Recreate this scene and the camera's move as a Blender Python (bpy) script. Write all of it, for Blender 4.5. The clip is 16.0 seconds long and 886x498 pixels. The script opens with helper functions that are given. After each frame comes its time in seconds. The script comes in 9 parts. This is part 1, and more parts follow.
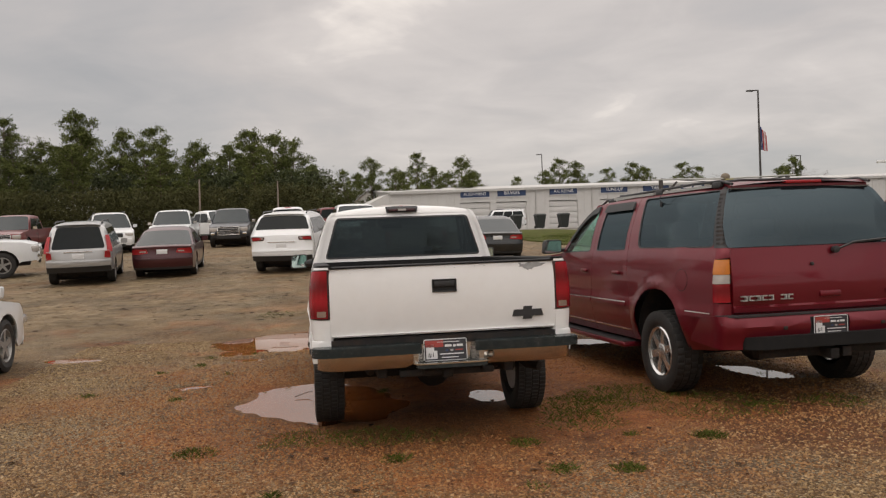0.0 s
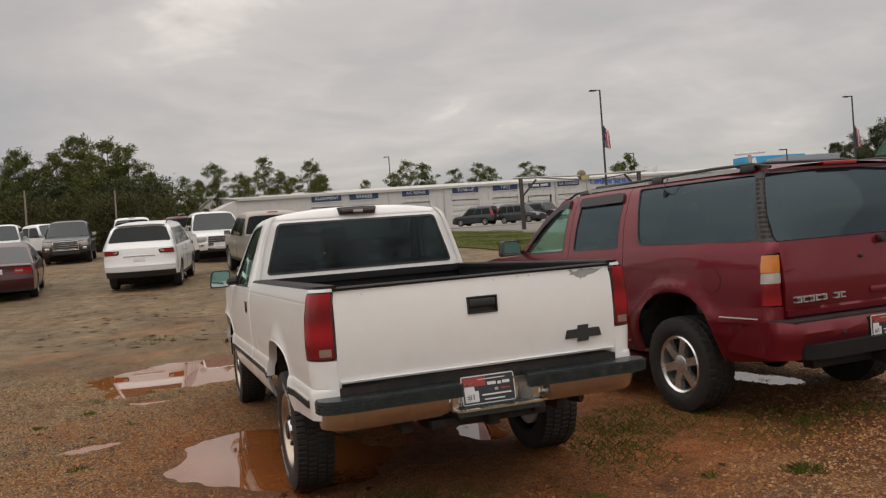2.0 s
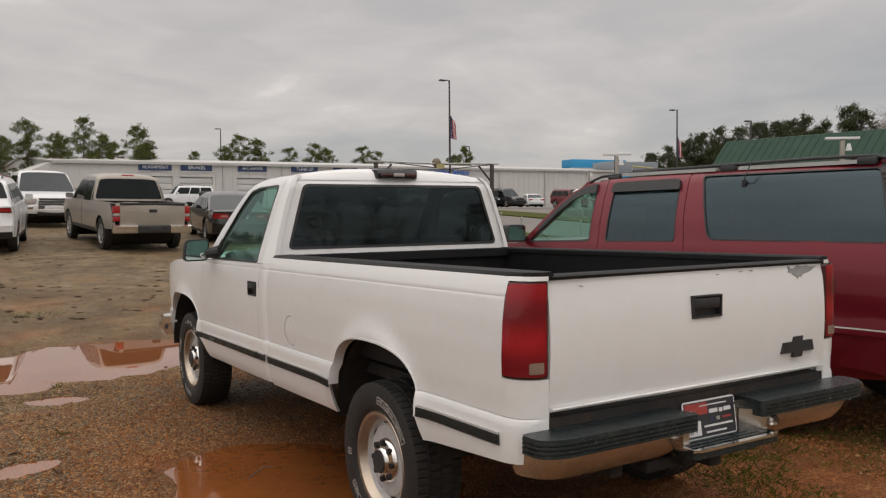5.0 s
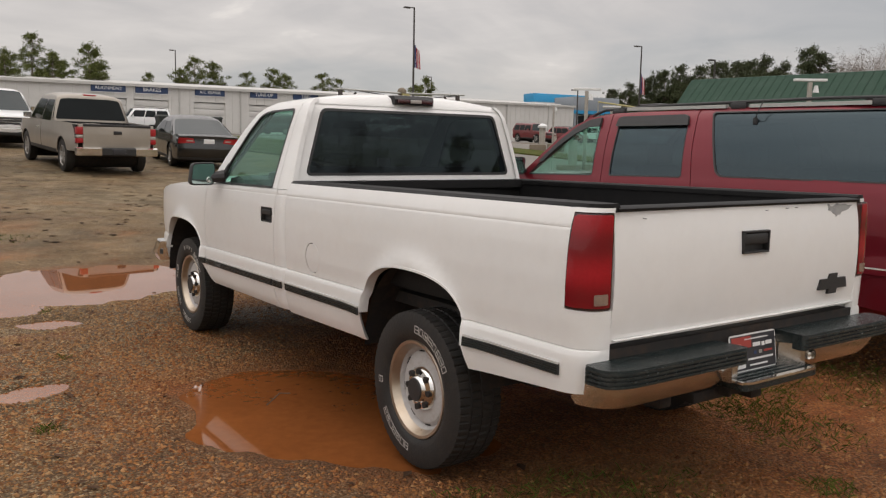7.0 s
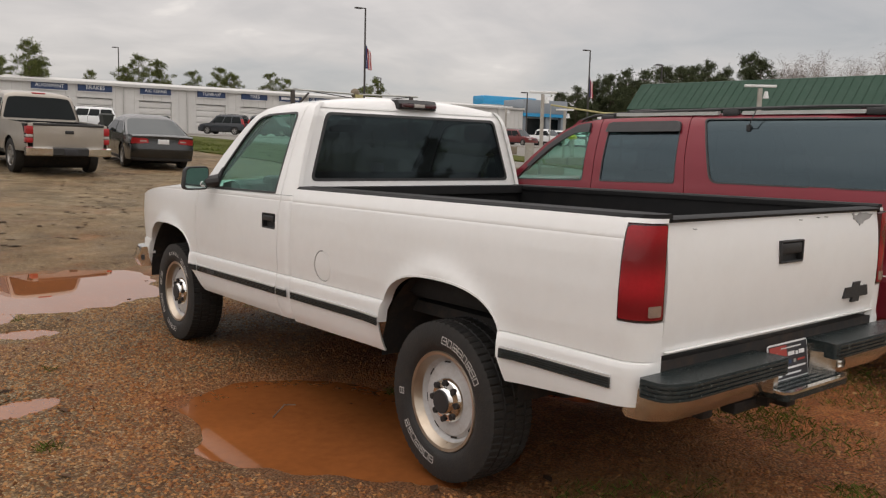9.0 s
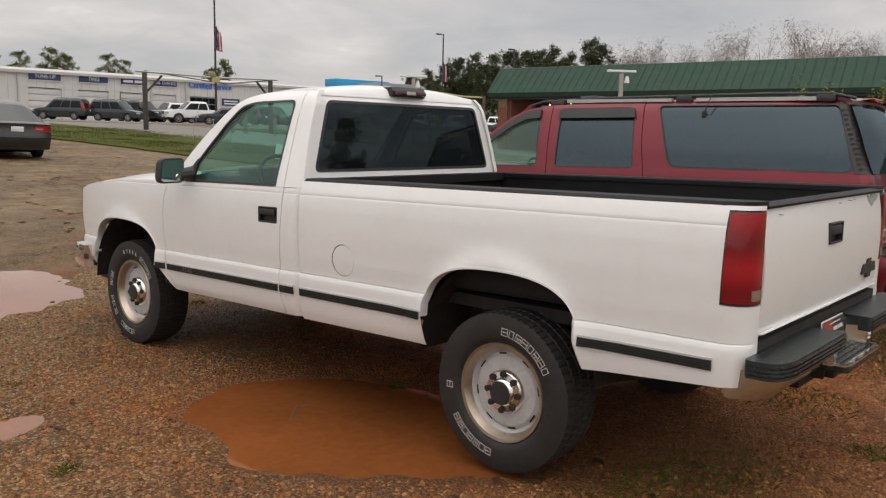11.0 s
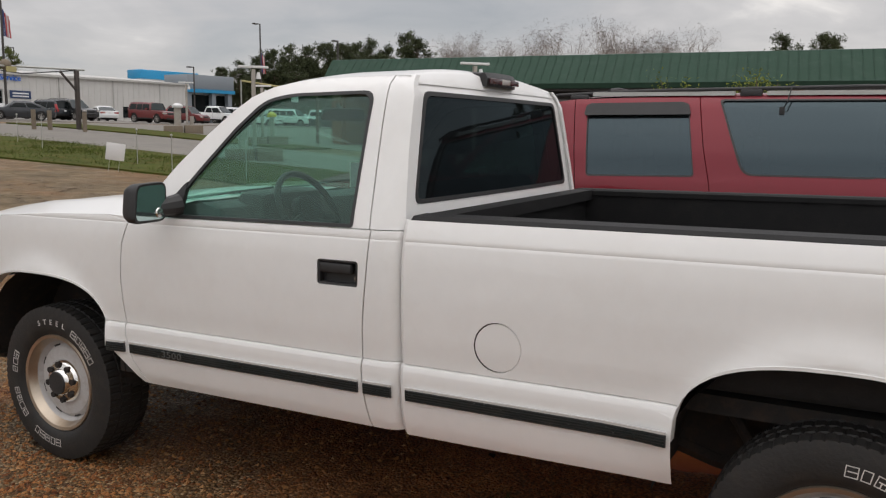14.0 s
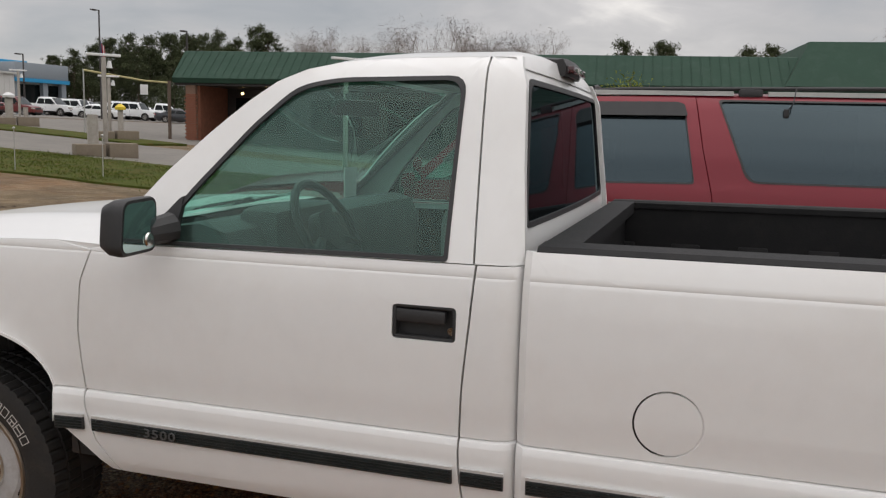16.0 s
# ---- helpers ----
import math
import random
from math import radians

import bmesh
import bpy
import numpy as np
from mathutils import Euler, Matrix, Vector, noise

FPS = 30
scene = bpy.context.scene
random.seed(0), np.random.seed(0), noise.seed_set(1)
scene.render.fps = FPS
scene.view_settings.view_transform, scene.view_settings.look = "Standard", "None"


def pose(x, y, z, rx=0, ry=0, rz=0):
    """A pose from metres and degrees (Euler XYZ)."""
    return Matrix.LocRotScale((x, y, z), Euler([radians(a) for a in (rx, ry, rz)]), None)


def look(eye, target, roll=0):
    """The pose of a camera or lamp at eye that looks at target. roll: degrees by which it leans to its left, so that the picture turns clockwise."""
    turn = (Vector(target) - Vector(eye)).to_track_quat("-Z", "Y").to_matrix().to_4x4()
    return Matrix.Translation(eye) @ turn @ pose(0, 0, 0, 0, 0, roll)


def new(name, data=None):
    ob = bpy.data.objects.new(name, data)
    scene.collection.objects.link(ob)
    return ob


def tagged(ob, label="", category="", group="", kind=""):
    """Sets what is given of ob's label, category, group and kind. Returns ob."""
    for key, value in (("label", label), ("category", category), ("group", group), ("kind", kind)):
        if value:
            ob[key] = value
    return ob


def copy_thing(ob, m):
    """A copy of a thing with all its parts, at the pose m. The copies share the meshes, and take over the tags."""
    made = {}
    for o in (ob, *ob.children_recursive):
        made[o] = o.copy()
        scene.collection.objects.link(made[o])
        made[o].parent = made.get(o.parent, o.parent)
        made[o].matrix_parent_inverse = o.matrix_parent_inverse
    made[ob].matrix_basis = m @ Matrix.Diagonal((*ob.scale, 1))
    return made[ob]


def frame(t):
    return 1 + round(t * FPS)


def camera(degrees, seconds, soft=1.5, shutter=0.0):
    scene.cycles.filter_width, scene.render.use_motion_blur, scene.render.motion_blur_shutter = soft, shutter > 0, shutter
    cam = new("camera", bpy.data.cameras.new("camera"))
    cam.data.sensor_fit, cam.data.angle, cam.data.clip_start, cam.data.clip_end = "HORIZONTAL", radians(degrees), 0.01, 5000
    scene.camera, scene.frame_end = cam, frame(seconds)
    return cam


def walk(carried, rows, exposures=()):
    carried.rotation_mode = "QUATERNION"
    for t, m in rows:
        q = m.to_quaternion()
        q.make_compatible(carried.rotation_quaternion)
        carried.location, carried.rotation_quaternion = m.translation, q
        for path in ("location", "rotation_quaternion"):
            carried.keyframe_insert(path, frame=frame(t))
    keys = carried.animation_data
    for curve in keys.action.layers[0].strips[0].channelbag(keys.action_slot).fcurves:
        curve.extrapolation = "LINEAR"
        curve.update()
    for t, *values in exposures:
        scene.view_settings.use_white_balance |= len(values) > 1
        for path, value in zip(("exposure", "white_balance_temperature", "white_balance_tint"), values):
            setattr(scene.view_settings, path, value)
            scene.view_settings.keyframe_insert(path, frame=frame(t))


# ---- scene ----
cam = camera(56.2, 16.0, soft=1.25)
PATH = [
    (0, (-0.932, -6.951, 1.462), (-0.62, -4.975, 1.441), -2.1),
    (0.5, (-1.151, -6.535, 1.498), (-0.676, -4.593, 1.449), -3.5),
    (1, (-1.327, -6.078, 1.499), (-0.759, -4.161, 1.45), -3.5),
    (1.5, (-1.541, -5.646, 1.496), (-0.901, -3.752, 1.466), -3.6),
    (2, (-1.708, -5.281, 1.529), (-1.032, -3.399, 1.496), -4.3),
    (2.5, (-1.854, -4.893, 1.549), (-1.136, -3.026, 1.531), -4.3),
    (3, (-2.048, -4.583, 1.56), (-1.269, -2.74, 1.547), -3.8),
    (5.5, (-2.862, -3.259, 1.524), (-1.747, -1.603, 1.403), 0.1),
    (6, (-2.985, -3.203, 1.529), (-1.841, -1.571, 1.361), 0.5),
    (6.5, (-3.009, -3.173, 1.513), (-1.868, -1.546, 1.294), 0.9),
    (7, (-3.014, -3.156, 1.509), (-1.873, -1.532, 1.261), 1.1),
    (7.5, (-3.019, -3.151, 1.514), (-1.879, -1.526, 1.269), 1.3),
    (8, (-3.042, -3.148, 1.522), (-1.903, -1.522, 1.28), 1.4),
    (8.5, (-3.122, -3.103, 1.515), (-1.953, -1.498, 1.278), 2.1),
    (9, (-3.258, -2.871, 1.526), (-2.016, -1.323, 1.284), 1.5),
    (11.5, (-3.931, -1.999, 1.536), (-2.366, -0.786, 1.259), 1.0),
    (12, (-3.768, -1.721, 1.516), (-2.129, -0.611, 1.23), 1.0),
    (12.5, (-3.642, -1.337, 1.521), (-1.945, -0.324, 1.215), 1.9),
    (13, (-3.566, -0.94, 1.546), (-1.841, 0.024, 1.238), 1.3),
    (13.5, (-3.439, -0.488, 1.562), (-1.722, 0.499, 1.284), 1.1),
    (14, (-3.399, -0.049, 1.576), (-1.652, 0.882, 1.294), 0.7),
    (14.5, (-3.291, 0.288, 1.566), (-1.529, 1.196, 1.295), 1.3),
    (15, (-3.215, 0.58, 1.554), (-1.417, 1.416, 1.293), 1.8),
    (15.5, (-3.154, 0.829, 1.557), (-1.306, 1.545, 1.288), 1.5),
    (16, (-3.003, 0.986, 1.567), (-1.116, 1.587, 1.287), 1.6),
]
walk(cam, [(t, look(eye, target, roll)) for t, eye, target, roll in PATH],
     [(0.0, 0.16, 6900, 12), (3.0, 0.0, 6800, 11), (5.5, 0.06, 6750, 11), (7.0, 0.16, 6750, 11), (11.5, 0.24, 6650, 11), (14.5, 0.08, 6450, 10), (16.0, 0.06, 6450, 10)])

# ---- world: overcast evening sky with low cloud, and a weak broad sun ----
world = bpy.data.worlds.new("overcast_sky")
scene.world = world
world.use_nodes = True
wn, wl = world.node_tree.nodes, world.node_tree.links
wn.clear()
w_out = wn.new("ShaderNodeOutputWorld")
w_bg = wn.new("ShaderNodeBackground")
w_sky = wn.new("ShaderNodeTexSky")
w_sky.sky_type, w_sky.sun_disc = "NISHITA", False
w_sky.sun_elevation, w_sky.sun_rotation = radians(40), radians(230)
w_tc = wn.new("ShaderNodeTexCoord")
w_sep = wn.new("ShaderNodeSeparateXYZ")
wl.new(w_tc.outputs["Generated"], w_sep.inputs[0])
# project directions on a flat cloud deck, so that clouds flatten to the horizon
w_den = wn.new("ShaderNodeMath"); w_den.operation = "ADD"; w_den.inputs[1].default_value = 0.16
wl.new(w_sep.outputs["Z"], w_den.inputs[0])
w_max = wn.new("ShaderNodeMath"); w_max.operation = "MAXIMUM"; w_max.inputs[1].default_value = 0.05
wl.new(w_den.outputs[0], w_max.inputs[0])
w_div = wn.new("ShaderNodeVectorMath"); w_div.operation = "DIVIDE"
w_com = wn.new("ShaderNodeCombineXYZ")
for k in range(3):
    wl.new(w_max.outputs[0], w_com.inputs[k])
wl.new(w_tc.outputs["Generated"], w_div.inputs[0])
wl.new(w_com.outputs[0], w_div.inputs[1])


def cloud_noise(scale, detail, rough, seed):
    n = wn.new("ShaderNodeTexNoise")
    n.inputs["Scale"].default_value, n.inputs["Detail"].default_value, n.inputs["Roughness"].default_value = scale, detail, rough
    n.inputs["Distortion"].default_value = 0.6
    add = wn.new("ShaderNodeVectorMath"); add.operation = "ADD"; add.inputs[1].default_value = (seed, seed * 2.3, 0)
    wl.new(w_div.outputs[0], add.inputs[0])
    wl.new(add.outputs[0], n.inputs["Vector"])
    return n


def ramp_of(nodes, stops):
    r = nodes.new("ShaderNodeValToRGB")
    e = r.color_ramp.elements
    while len(e) < len(stops):
        e.new(0.5)
    for el, (pos, col) in zip(e, stops):
        el.position, el.color = pos, (*col, 1)
    return r


n_big, n_fine = cloud_noise(0.75, 6, 0.5, 3.1), cloud_noise(2.4, 6, 0.55, 7.7)
w_mixn = wn.new("ShaderNodeMix"); w_mixn.data_type = "FLOAT"; w_mixn.inputs[0].default_value = 0.27
wl.new(n_big.outputs["Fac"], w_mixn.inputs[2]); wl.new(n_fine.outputs["Fac"], w_mixn.inputs[3])
w_ramp = ramp_of(wn, [(0.30, (0.46, 0.47, 0.49)), (0.42, (0.55, 0.545, 0.555)), (0.53, (0.64, 0.614, 0.608)), (0.62, (0.75, 0.715, 0.70)), (0.71, (1.12, 1.06, 1.0))])
wl.new(w_mixn.outputs[0], w_ramp.inputs[0])
w_scale = wn.new("ShaderNodeVectorMath"); w_scale.operation = "SCALE"; w_scale.inputs["Scale"].default_value = 0.012
wl.new(w_sky.outputs[0], w_scale.inputs[0])
# an overcast sky is brightest overhead
w_zen = wn.new("ShaderNodeMapRange"); w_zen.interpolation_type = "SMOOTHSTEP"
w_zen.inputs[1].default_value, w_zen.inputs[2].default_value, w_zen.inputs[3].default_value, w_zen.inputs[4].default_value = 0.22, 1.0, 1.0, 2.85
wl.new(w_sep.outputs["Z"], w_zen.inputs[0])
w_mul = wn.new("ShaderNodeVectorMath"); w_mul.operation = "SCALE"
wl.new(w_ramp.outputs[0], w_mul.inputs[0]); wl.new(w_zen.outputs[0], w_mul.inputs["Scale"])
w_add = wn.new("ShaderNodeVectorMath"); w_add.operation = "ADD"
wl.new(w_scale.outputs[0], w_add.inputs[0]); wl.new(w_mul.outputs[0], w_add.inputs[1])
wl.new(w_add.outputs[0], w_bg.inputs["Color"])
w_bg.inputs["Strength"].default_value = 0.73
wl.new(w_bg.outputs[0], w_out.inputs["Surface"])

sun = new("sun", bpy.data.lights.new("sun", "SUN"))
sun.data.energy, sun.data.angle, sun.data.color = 0.65, radians(178), (1.0, 0.96, 0.91)
sun.matrix_world = look((-23, -19, 25), (0, 0, 0))

# ---- materials ----
def mat(name, col, rough=0.5, metal=0.0, coat=0.0, var=0.12, scale=4.0, bump=0.0, bscale=60.0, dirt=None, dirt_amt=0.0, alpha=1.0, spec=0.5):
    """A procedural material: a base colour that varies at two scales, optional dirt of its own shape, fine relief."""
    m = bpy.data.materials.new(name)
    m.use_nodes = True
    n, l = m.node_tree.nodes, m.node_tree.links
    b = n["Principled BSDF"]
    b.inputs["Metallic"].default_value, b.inputs["Roughness"].default_value = metal, rough
    b.inputs["Coat Weight"].default_value, b.inputs["Coat Roughness"].default_value = coat, 0.06
    b.inputs["Specular IOR Level"].default_value = spec
    tc = n.new("ShaderNodeTexCoord")
    big, fine = n.new("ShaderNodeTexNoise"), n.new("ShaderNodeTexNoise")
    for t, s, d in ((big, scale, 4), (fine, scale * 14, 5)):
        t.inputs["Scale"].default_value, t.inputs["Detail"].default_value = s, d
        l.new(tc.outputs["Object"], t.inputs["Vector"])
    mixn = n.new("ShaderNodeMix"); mixn.data_type = "FLOAT"; mixn.inputs[0].default_value = 0.45
    l.new(big.outputs["Fac"], mixn.inputs[2]); l.new(fine.outputs["Fac"], mixn.inputs[3])
    r = ramp_of(n, [(0.3, tuple(c * (1 - var) for c in col)), (0.7, tuple(min(1, c * (1 + var)) for c in col))])
    l.new(mixn.outputs[0], r.inputs[0])
    out = r.outputs[0]
    if dirt:
        dn = n.new("ShaderNodeTexNoise"); dn.inputs["Scale"].default_value, dn.inputs["Detail"].default_value, dn.inputs["Roughness"].default_value = scale * 2.2, 8, 0.7
        l.new(tc.outputs["Object"], dn.inputs["Vector"])
        dr = n.new("ShaderNodeMapRange"); dr.inputs[1].default_value, dr.inputs[2].default_value, dr.inputs[4].default_value = 0.48, 0.75, dirt_amt
        l.new(dn.outputs["Fac"], dr.inputs[0])
        mx = n.new("ShaderNodeMix"); mx.data_type = "RGBA"; mx.inputs[7].default_value = (*dirt, 1)
        l.new(dr.outputs[0], mx.inputs[0]); l.new(out, mx.inputs[6])
        out = mx.outputs[2]
    l.new(out, b.inputs["Base Color"])
    if var:
        rr = n.new("ShaderNodeMapRange"); rr.inputs[3].default_value, rr.inputs[4].default_value = max(0, rough - 0.06), min(1, rough + 0.08)
        l.new(fine.outputs["Fac"], rr.inputs[0]); l.new(rr.outputs[0], b.inputs["Roughness"])
    if bump:
        bn = n.new("ShaderNodeTexNoise"); bn.inputs["Scale"].default_value, bn.inputs["Detail"].default_value = bscale, 4
        l.new(tc.outputs["Object"], bn.inputs["Vector"])
        bp = n.new("ShaderNodeBump"); bp.inputs["Strength"].default_value, bp.inputs["Distance"].default_value = bump, 0.01
        l.new(bn.outputs["Fac"], bp.inputs["Height"]); l.new(bp.outputs[0], b.inputs["Normal"])
    b.inputs["Alpha"].default_value = alpha
    return m


def glass_mat(name, tint, clear, shine=0.030):
    """Thin car glass: a tinted see-through layer with haze painted in, under a clear reflection. clear: the share of
    light that passes.
    """
    m = bpy.data.materials.new(name)
    m.use_nodes = True
    n, l = m.node_tree.nodes, m.node_tree.links
    n.clear()
    out, mx = n.new("ShaderNodeOutputMaterial"), n.new("ShaderNodeMixShader")
    tr, gl = n.new("ShaderNodeBsdfTransparent"), n.new("ShaderNodeBsdfGlossy")
    lw, pw, mr = n.new("ShaderNodeLayerWeight"), n.new("ShaderNodeMath"), n.new("ShaderNodeMapRange")
    lw.inputs[0].default_value, pw.operation, pw.inputs[1].default_value = 0.5, "POWER", 5.0 if clear > 0.3 else 5.5
    mr.inputs[3].default_value, mr.inputs[4].default_value = (0.055, 1.0) if clear > 0.3 else (shine, 0.55)
    l.new(lw.outputs["Facing"], pw.inputs[0]); l.new(pw.outputs[0], mr.inputs[0])
    # diffuse share stands in for the haze of reflected sky
    df, mb = n.new("ShaderNodeBsdfDiffuse"), n.new("ShaderNodeMixShader")
    tr.inputs[0].default_value = (*[c * clear for c in tint], 1)
    df.inputs[0].default_value = (*[c * (0.30 if clear > 0.3 else 0.9 * shine) for c in tint], 1)
    gl.inputs[0].default_value, gl.inputs[1].default_value = ((0.74, 0.98, 0.90, 1) if clear > 0.3 else (0.66, 0.86, 0.95, 1)), 0.02
    mb.inputs[0].default_value = 0.90 if clear > 0.3 else 0.75
    l.new(df.outputs[0], mb.inputs[1]); l.new(tr.outputs[0], mb.inputs[2])
    l.new(mr.outputs[0], mx.inputs[0]); l.new(mb.outputs[0], mx.inputs[1]); l.new(gl.outputs[0], mx.inputs[2])
    l.new(mx.outputs[0], out.inputs[0])
    return m


M_WHITE = mat("white_car_paint", (0.82, 0.82, 0.81), 0.34, coat=0.55, var=0.025, scale=1.2, dirt=(0.55, 0.47, 0.38), dirt_amt=0.10)
M_WHITE2 = mat("white_fleet_paint", (0.80, 0.815, 0.82), 0.3, coat=0.5, var=0.03, scale=1.0)
M_BURG = mat("burgundy_metallic_paint", (0.165, 0.009, 0.018), 0.32, metal=0.45, coat=0.55, var=0.03, scale=1.0, spec=0.35)
M_SILVER = mat("silver_metallic_paint", (0.46, 0.46, 0.46), 0.34, metal=0.5, coat=0.6, var=0.05)
M_PEWTER = mat("pewter_metallic_paint", (0.36, 0.325, 0.28), 0.38, metal=0.3, coat=0.5, var=0.06)
M_MAROON = mat("maroon_paint", (0.060, 0.009, 0.013), 0.3, metal=0.2, coat=0.7, var=0.08)
M_RED = mat("red_paint", (0.15, 0.018, 0.018), 0.32, coat=0.6, var=0.08)
M_BLACKP = mat("black_paint", (0.011, 0.013, 0.014), 0.25, coat=0.8, var=0.1)
M_GREYP = mat("dark_grey_paint", (0.035, 0.040, 0.048), 0.3, metal=0.3, coat=0.7, var=0.08)
M_BLACK = mat("black_plastic", (0.025, 0.025, 0.026), 0.5, var=0.2, scale=10, bump=0.15, bscale=300)
M_PAD = mat("weathered_black_plastic_pad", (0.012, 0.020, 0.021), 0.24, var=0.3, scale=6, bump=0.4, bscale=180, dirt=(0.09, 0.085, 0.075), dirt_amt=0.35)
M_LINER = mat("black_bedliner", (0.0075, 0.0075, 0.0082), 0.6, var=0.3, scale=5, bump=0.12, bscale=120, dirt=(0.03, 0.027, 0.022), dirt_amt=0.3, spec=0.3)
M_DARK = mat("dark_underbody", (0.018, 0.016, 0.015), 0.85, var=0.4, scale=6, dirt=(0.09, 0.05, 0.03), dirt_amt=0.5)
M_RUBBER = mat("tyre_rubber", (0.017, 0.0165, 0.016), 0.62, var=0.25, scale=8, bump=0.2, bscale=90, dirt=(0.085, 0.060, 0.040), dirt_amt=0.22)
M_LETTER = mat("white_tyre_lettering", (0.62, 0.60, 0.57), 0.6, var=0.15, scale=20)
M_CHROME = mat("chrome", (0.78, 0.77, 0.75), 0.12, metal=1.0, var=0.06, scale=6)
M_CHROME_DIRTY = mat("dull_chrome", (0.62, 0.58, 0.53), 0.22, metal=0.95, var=0.08, scale=3, dirt=(0.34, 0.25, 0.17), dirt_amt=0.3)
M_TRIMRING = mat("rust_tinged_trim_ring", (0.50, 0.43, 0.35), 0.30, metal=0.9, var=0.10, scale=2.5, dirt=(0.30, 0.20, 0.12), dirt_amt=0.35)
M_STEELW = mat("painted_steel_wheel", (0.48, 0.47, 0.465), 0.5, metal=0.0, var=0.1, scale=7, dirt=(0.25, 0.19, 0.14), dirt_amt=0.45)
M_RIMDULL = mat("dusty_alloy_wheel", (0.36, 0.35, 0.335), 0.4, metal=0.5, var=0.15, scale=6, dirt=(0.2, 0.16, 0.12), dirt_amt=0.5)
M_ALLOY = mat("alloy_wheel", (0.74, 0.73, 0.71), 0.2, metal=0.85, var=0.1, scale=6)
M_TAILFAR = mat("red_tail_light", (0.36, 0.014, 0.018), 0.35, coat=0.1, var=0.15, scale=8)
def lens_mat(name, deep, lit):
    """Ribbed lamp plastic: fine level ribs, deeper colour in bands where the bulb cells part."""
    m = mat(name, lit, 0.22, coat=0.35, var=0.15, scale=7, spec=0.35)
    n, l = m.node_tree.nodes, m.node_tree.links
    b = n["Principled BSDF"]
    src = b.inputs["Base Color"].links[0].from_socket
    tc = n.new("ShaderNodeTexCoord")
    cell = n.new("ShaderNodeTexWave"); cell.bands_direction = "Z"
    cell.inputs["Scale"].default_value, cell.inputs["Distortion"].default_value = 1.6, 1.2
    l.new(tc.outputs["Object"], cell.inputs["Vector"])
    mx = n.new("ShaderNodeMix"); mx.data_type = "RGBA"; mx.inputs[6].default_value = (*deep, 1)
    l.new(cell.outputs["Fac"], mx.inputs[0]); l.new(src, mx.inputs[7]); l.new(mx.outputs[2], b.inputs["Base Color"])
    rib = n.new("ShaderNodeTexWave"); rib.bands_direction = "Z"; rib.inputs["Scale"].default_value = 34
    l.new(tc.outputs["Object"], rib.inputs["Vector"])
    bp = n.new("ShaderNodeBump"); bp.inputs["Strength"].default_value, bp.inputs["Distance"].default_value = 0.045, 0.003
    l.new(rib.outputs["Fac"], bp.inputs["Height"]); l.new(bp.outputs[0], b.inputs["Normal"])
    return m


M_TAIL = lens_mat("red_lamp_lens", (0.17, 0.004, 0.008), (0.34, 0.008, 0.015))
M_AMBER = mat("amber_lamp_lens", (0.62, 0.20, 0.03), 0.18, coat=0.8, var=0.15, scale=12)
M_REVLENS = mat("yellowed_clear_lens", (0.24, 0.17, 0.135), 0.2, coat=0.6, var=0.3, scale=30)
M_CLEAR = mat("clear_lamp_lens", (0.42, 0.39, 0.36), 0.15, coat=0.9, var=0.2, scale=14)
M_GLASS = glass_mat("car_glass", (0.66, 0.97, 0.87), 0.88)
M_TINT = glass_mat("tinted_car_glass", (0.85, 0.92, 1.0), 0.06)
M_TINT2 = glass_mat("blue_grey_tinted_glass", (0.70, 0.95, 1.1), 0.05, 0.075)
M_TAILDARK = mat("dark_red_lamp_lens", (0.05, 0.005, 0.008), 0.2, coat=0.8, var=0.2, scale=12)
M_GLASSFAR = mat("dark_window_glass", (0.006, 0.009, 0.0095), 0.06, var=0.15, scale=3, spec=0.20)
M_SCREENFAR = mat("dark_windscreen_glass", (0.016, 0.026, 0.028), 0.05, var=0.15, scale=3, spec=0.5)
M_MIRROR = mat("dark_mirror_glass", (0.56, 0.72, 0.70), 0.03, metal=1.0, var=0.03)
M_PLATE = mat("plate_white", (0.68, 0.68, 0.68), 0.4, var=0.06)
M_PLATE_DARK = mat("plate_black", (0.03, 0.03, 0.035), 0.4, var=0.1)
M_PLATE_RED = mat("plate_red", (0.35, 0.05, 0.04), 0.4, var=0.1)
M_SEAT = mat("grey_cloth", (0.16, 0.155, 0.15), 0.9, var=0.2, scale=20, bump=0.3, bscale=250)
M_DASH = mat("grey_dash_plastic", (0.075, 0.075, 0.076), 0.6, var=0.15, scale=10)
M_NUMERAL = mat("grey_moulded_numerals", (0.085, 0.085, 0.085), 0.45, var=0.2, scale=40)
# bright strip edge: its pale reflection is put into the colour
M_BRIGHTEDGE = mat("trim_with_pale_gleam", (0.62, 0.61, 0.60), 0.32, metal=0.25, var=0.05, scale=20)
M_PRIMER = mat("bare_grey_primer", (0.30, 0.30, 0.295), 0.7, var=0.25, scale=25)
M_GALV = mat("galvanised_steel", (0.42, 0.42, 0.40), 0.5, metal=0.6, var=0.15, scale=6)
M_BRONZE = mat("dark_bronze_pole_paint", (0.045, 0.04, 0.037), 0.5, var=0.2, scale=4)
M_SIDING = mat("white_ribbed_metal_siding", (0.60, 0.59, 0.57), 0.5, var=0.06, scale=0.6, dirt=(0.42, 0.40, 0.36), dirt_amt=0.25)
M_SIDING2 = mat("white_bay_door_panel", (0.62, 0.61, 0.59), 0.5, var=0.05, scale=0.8)
M_TRIM = mat("pale_eave_trim", (0.50, 0.49, 0.47), 0.5, var=0.08)
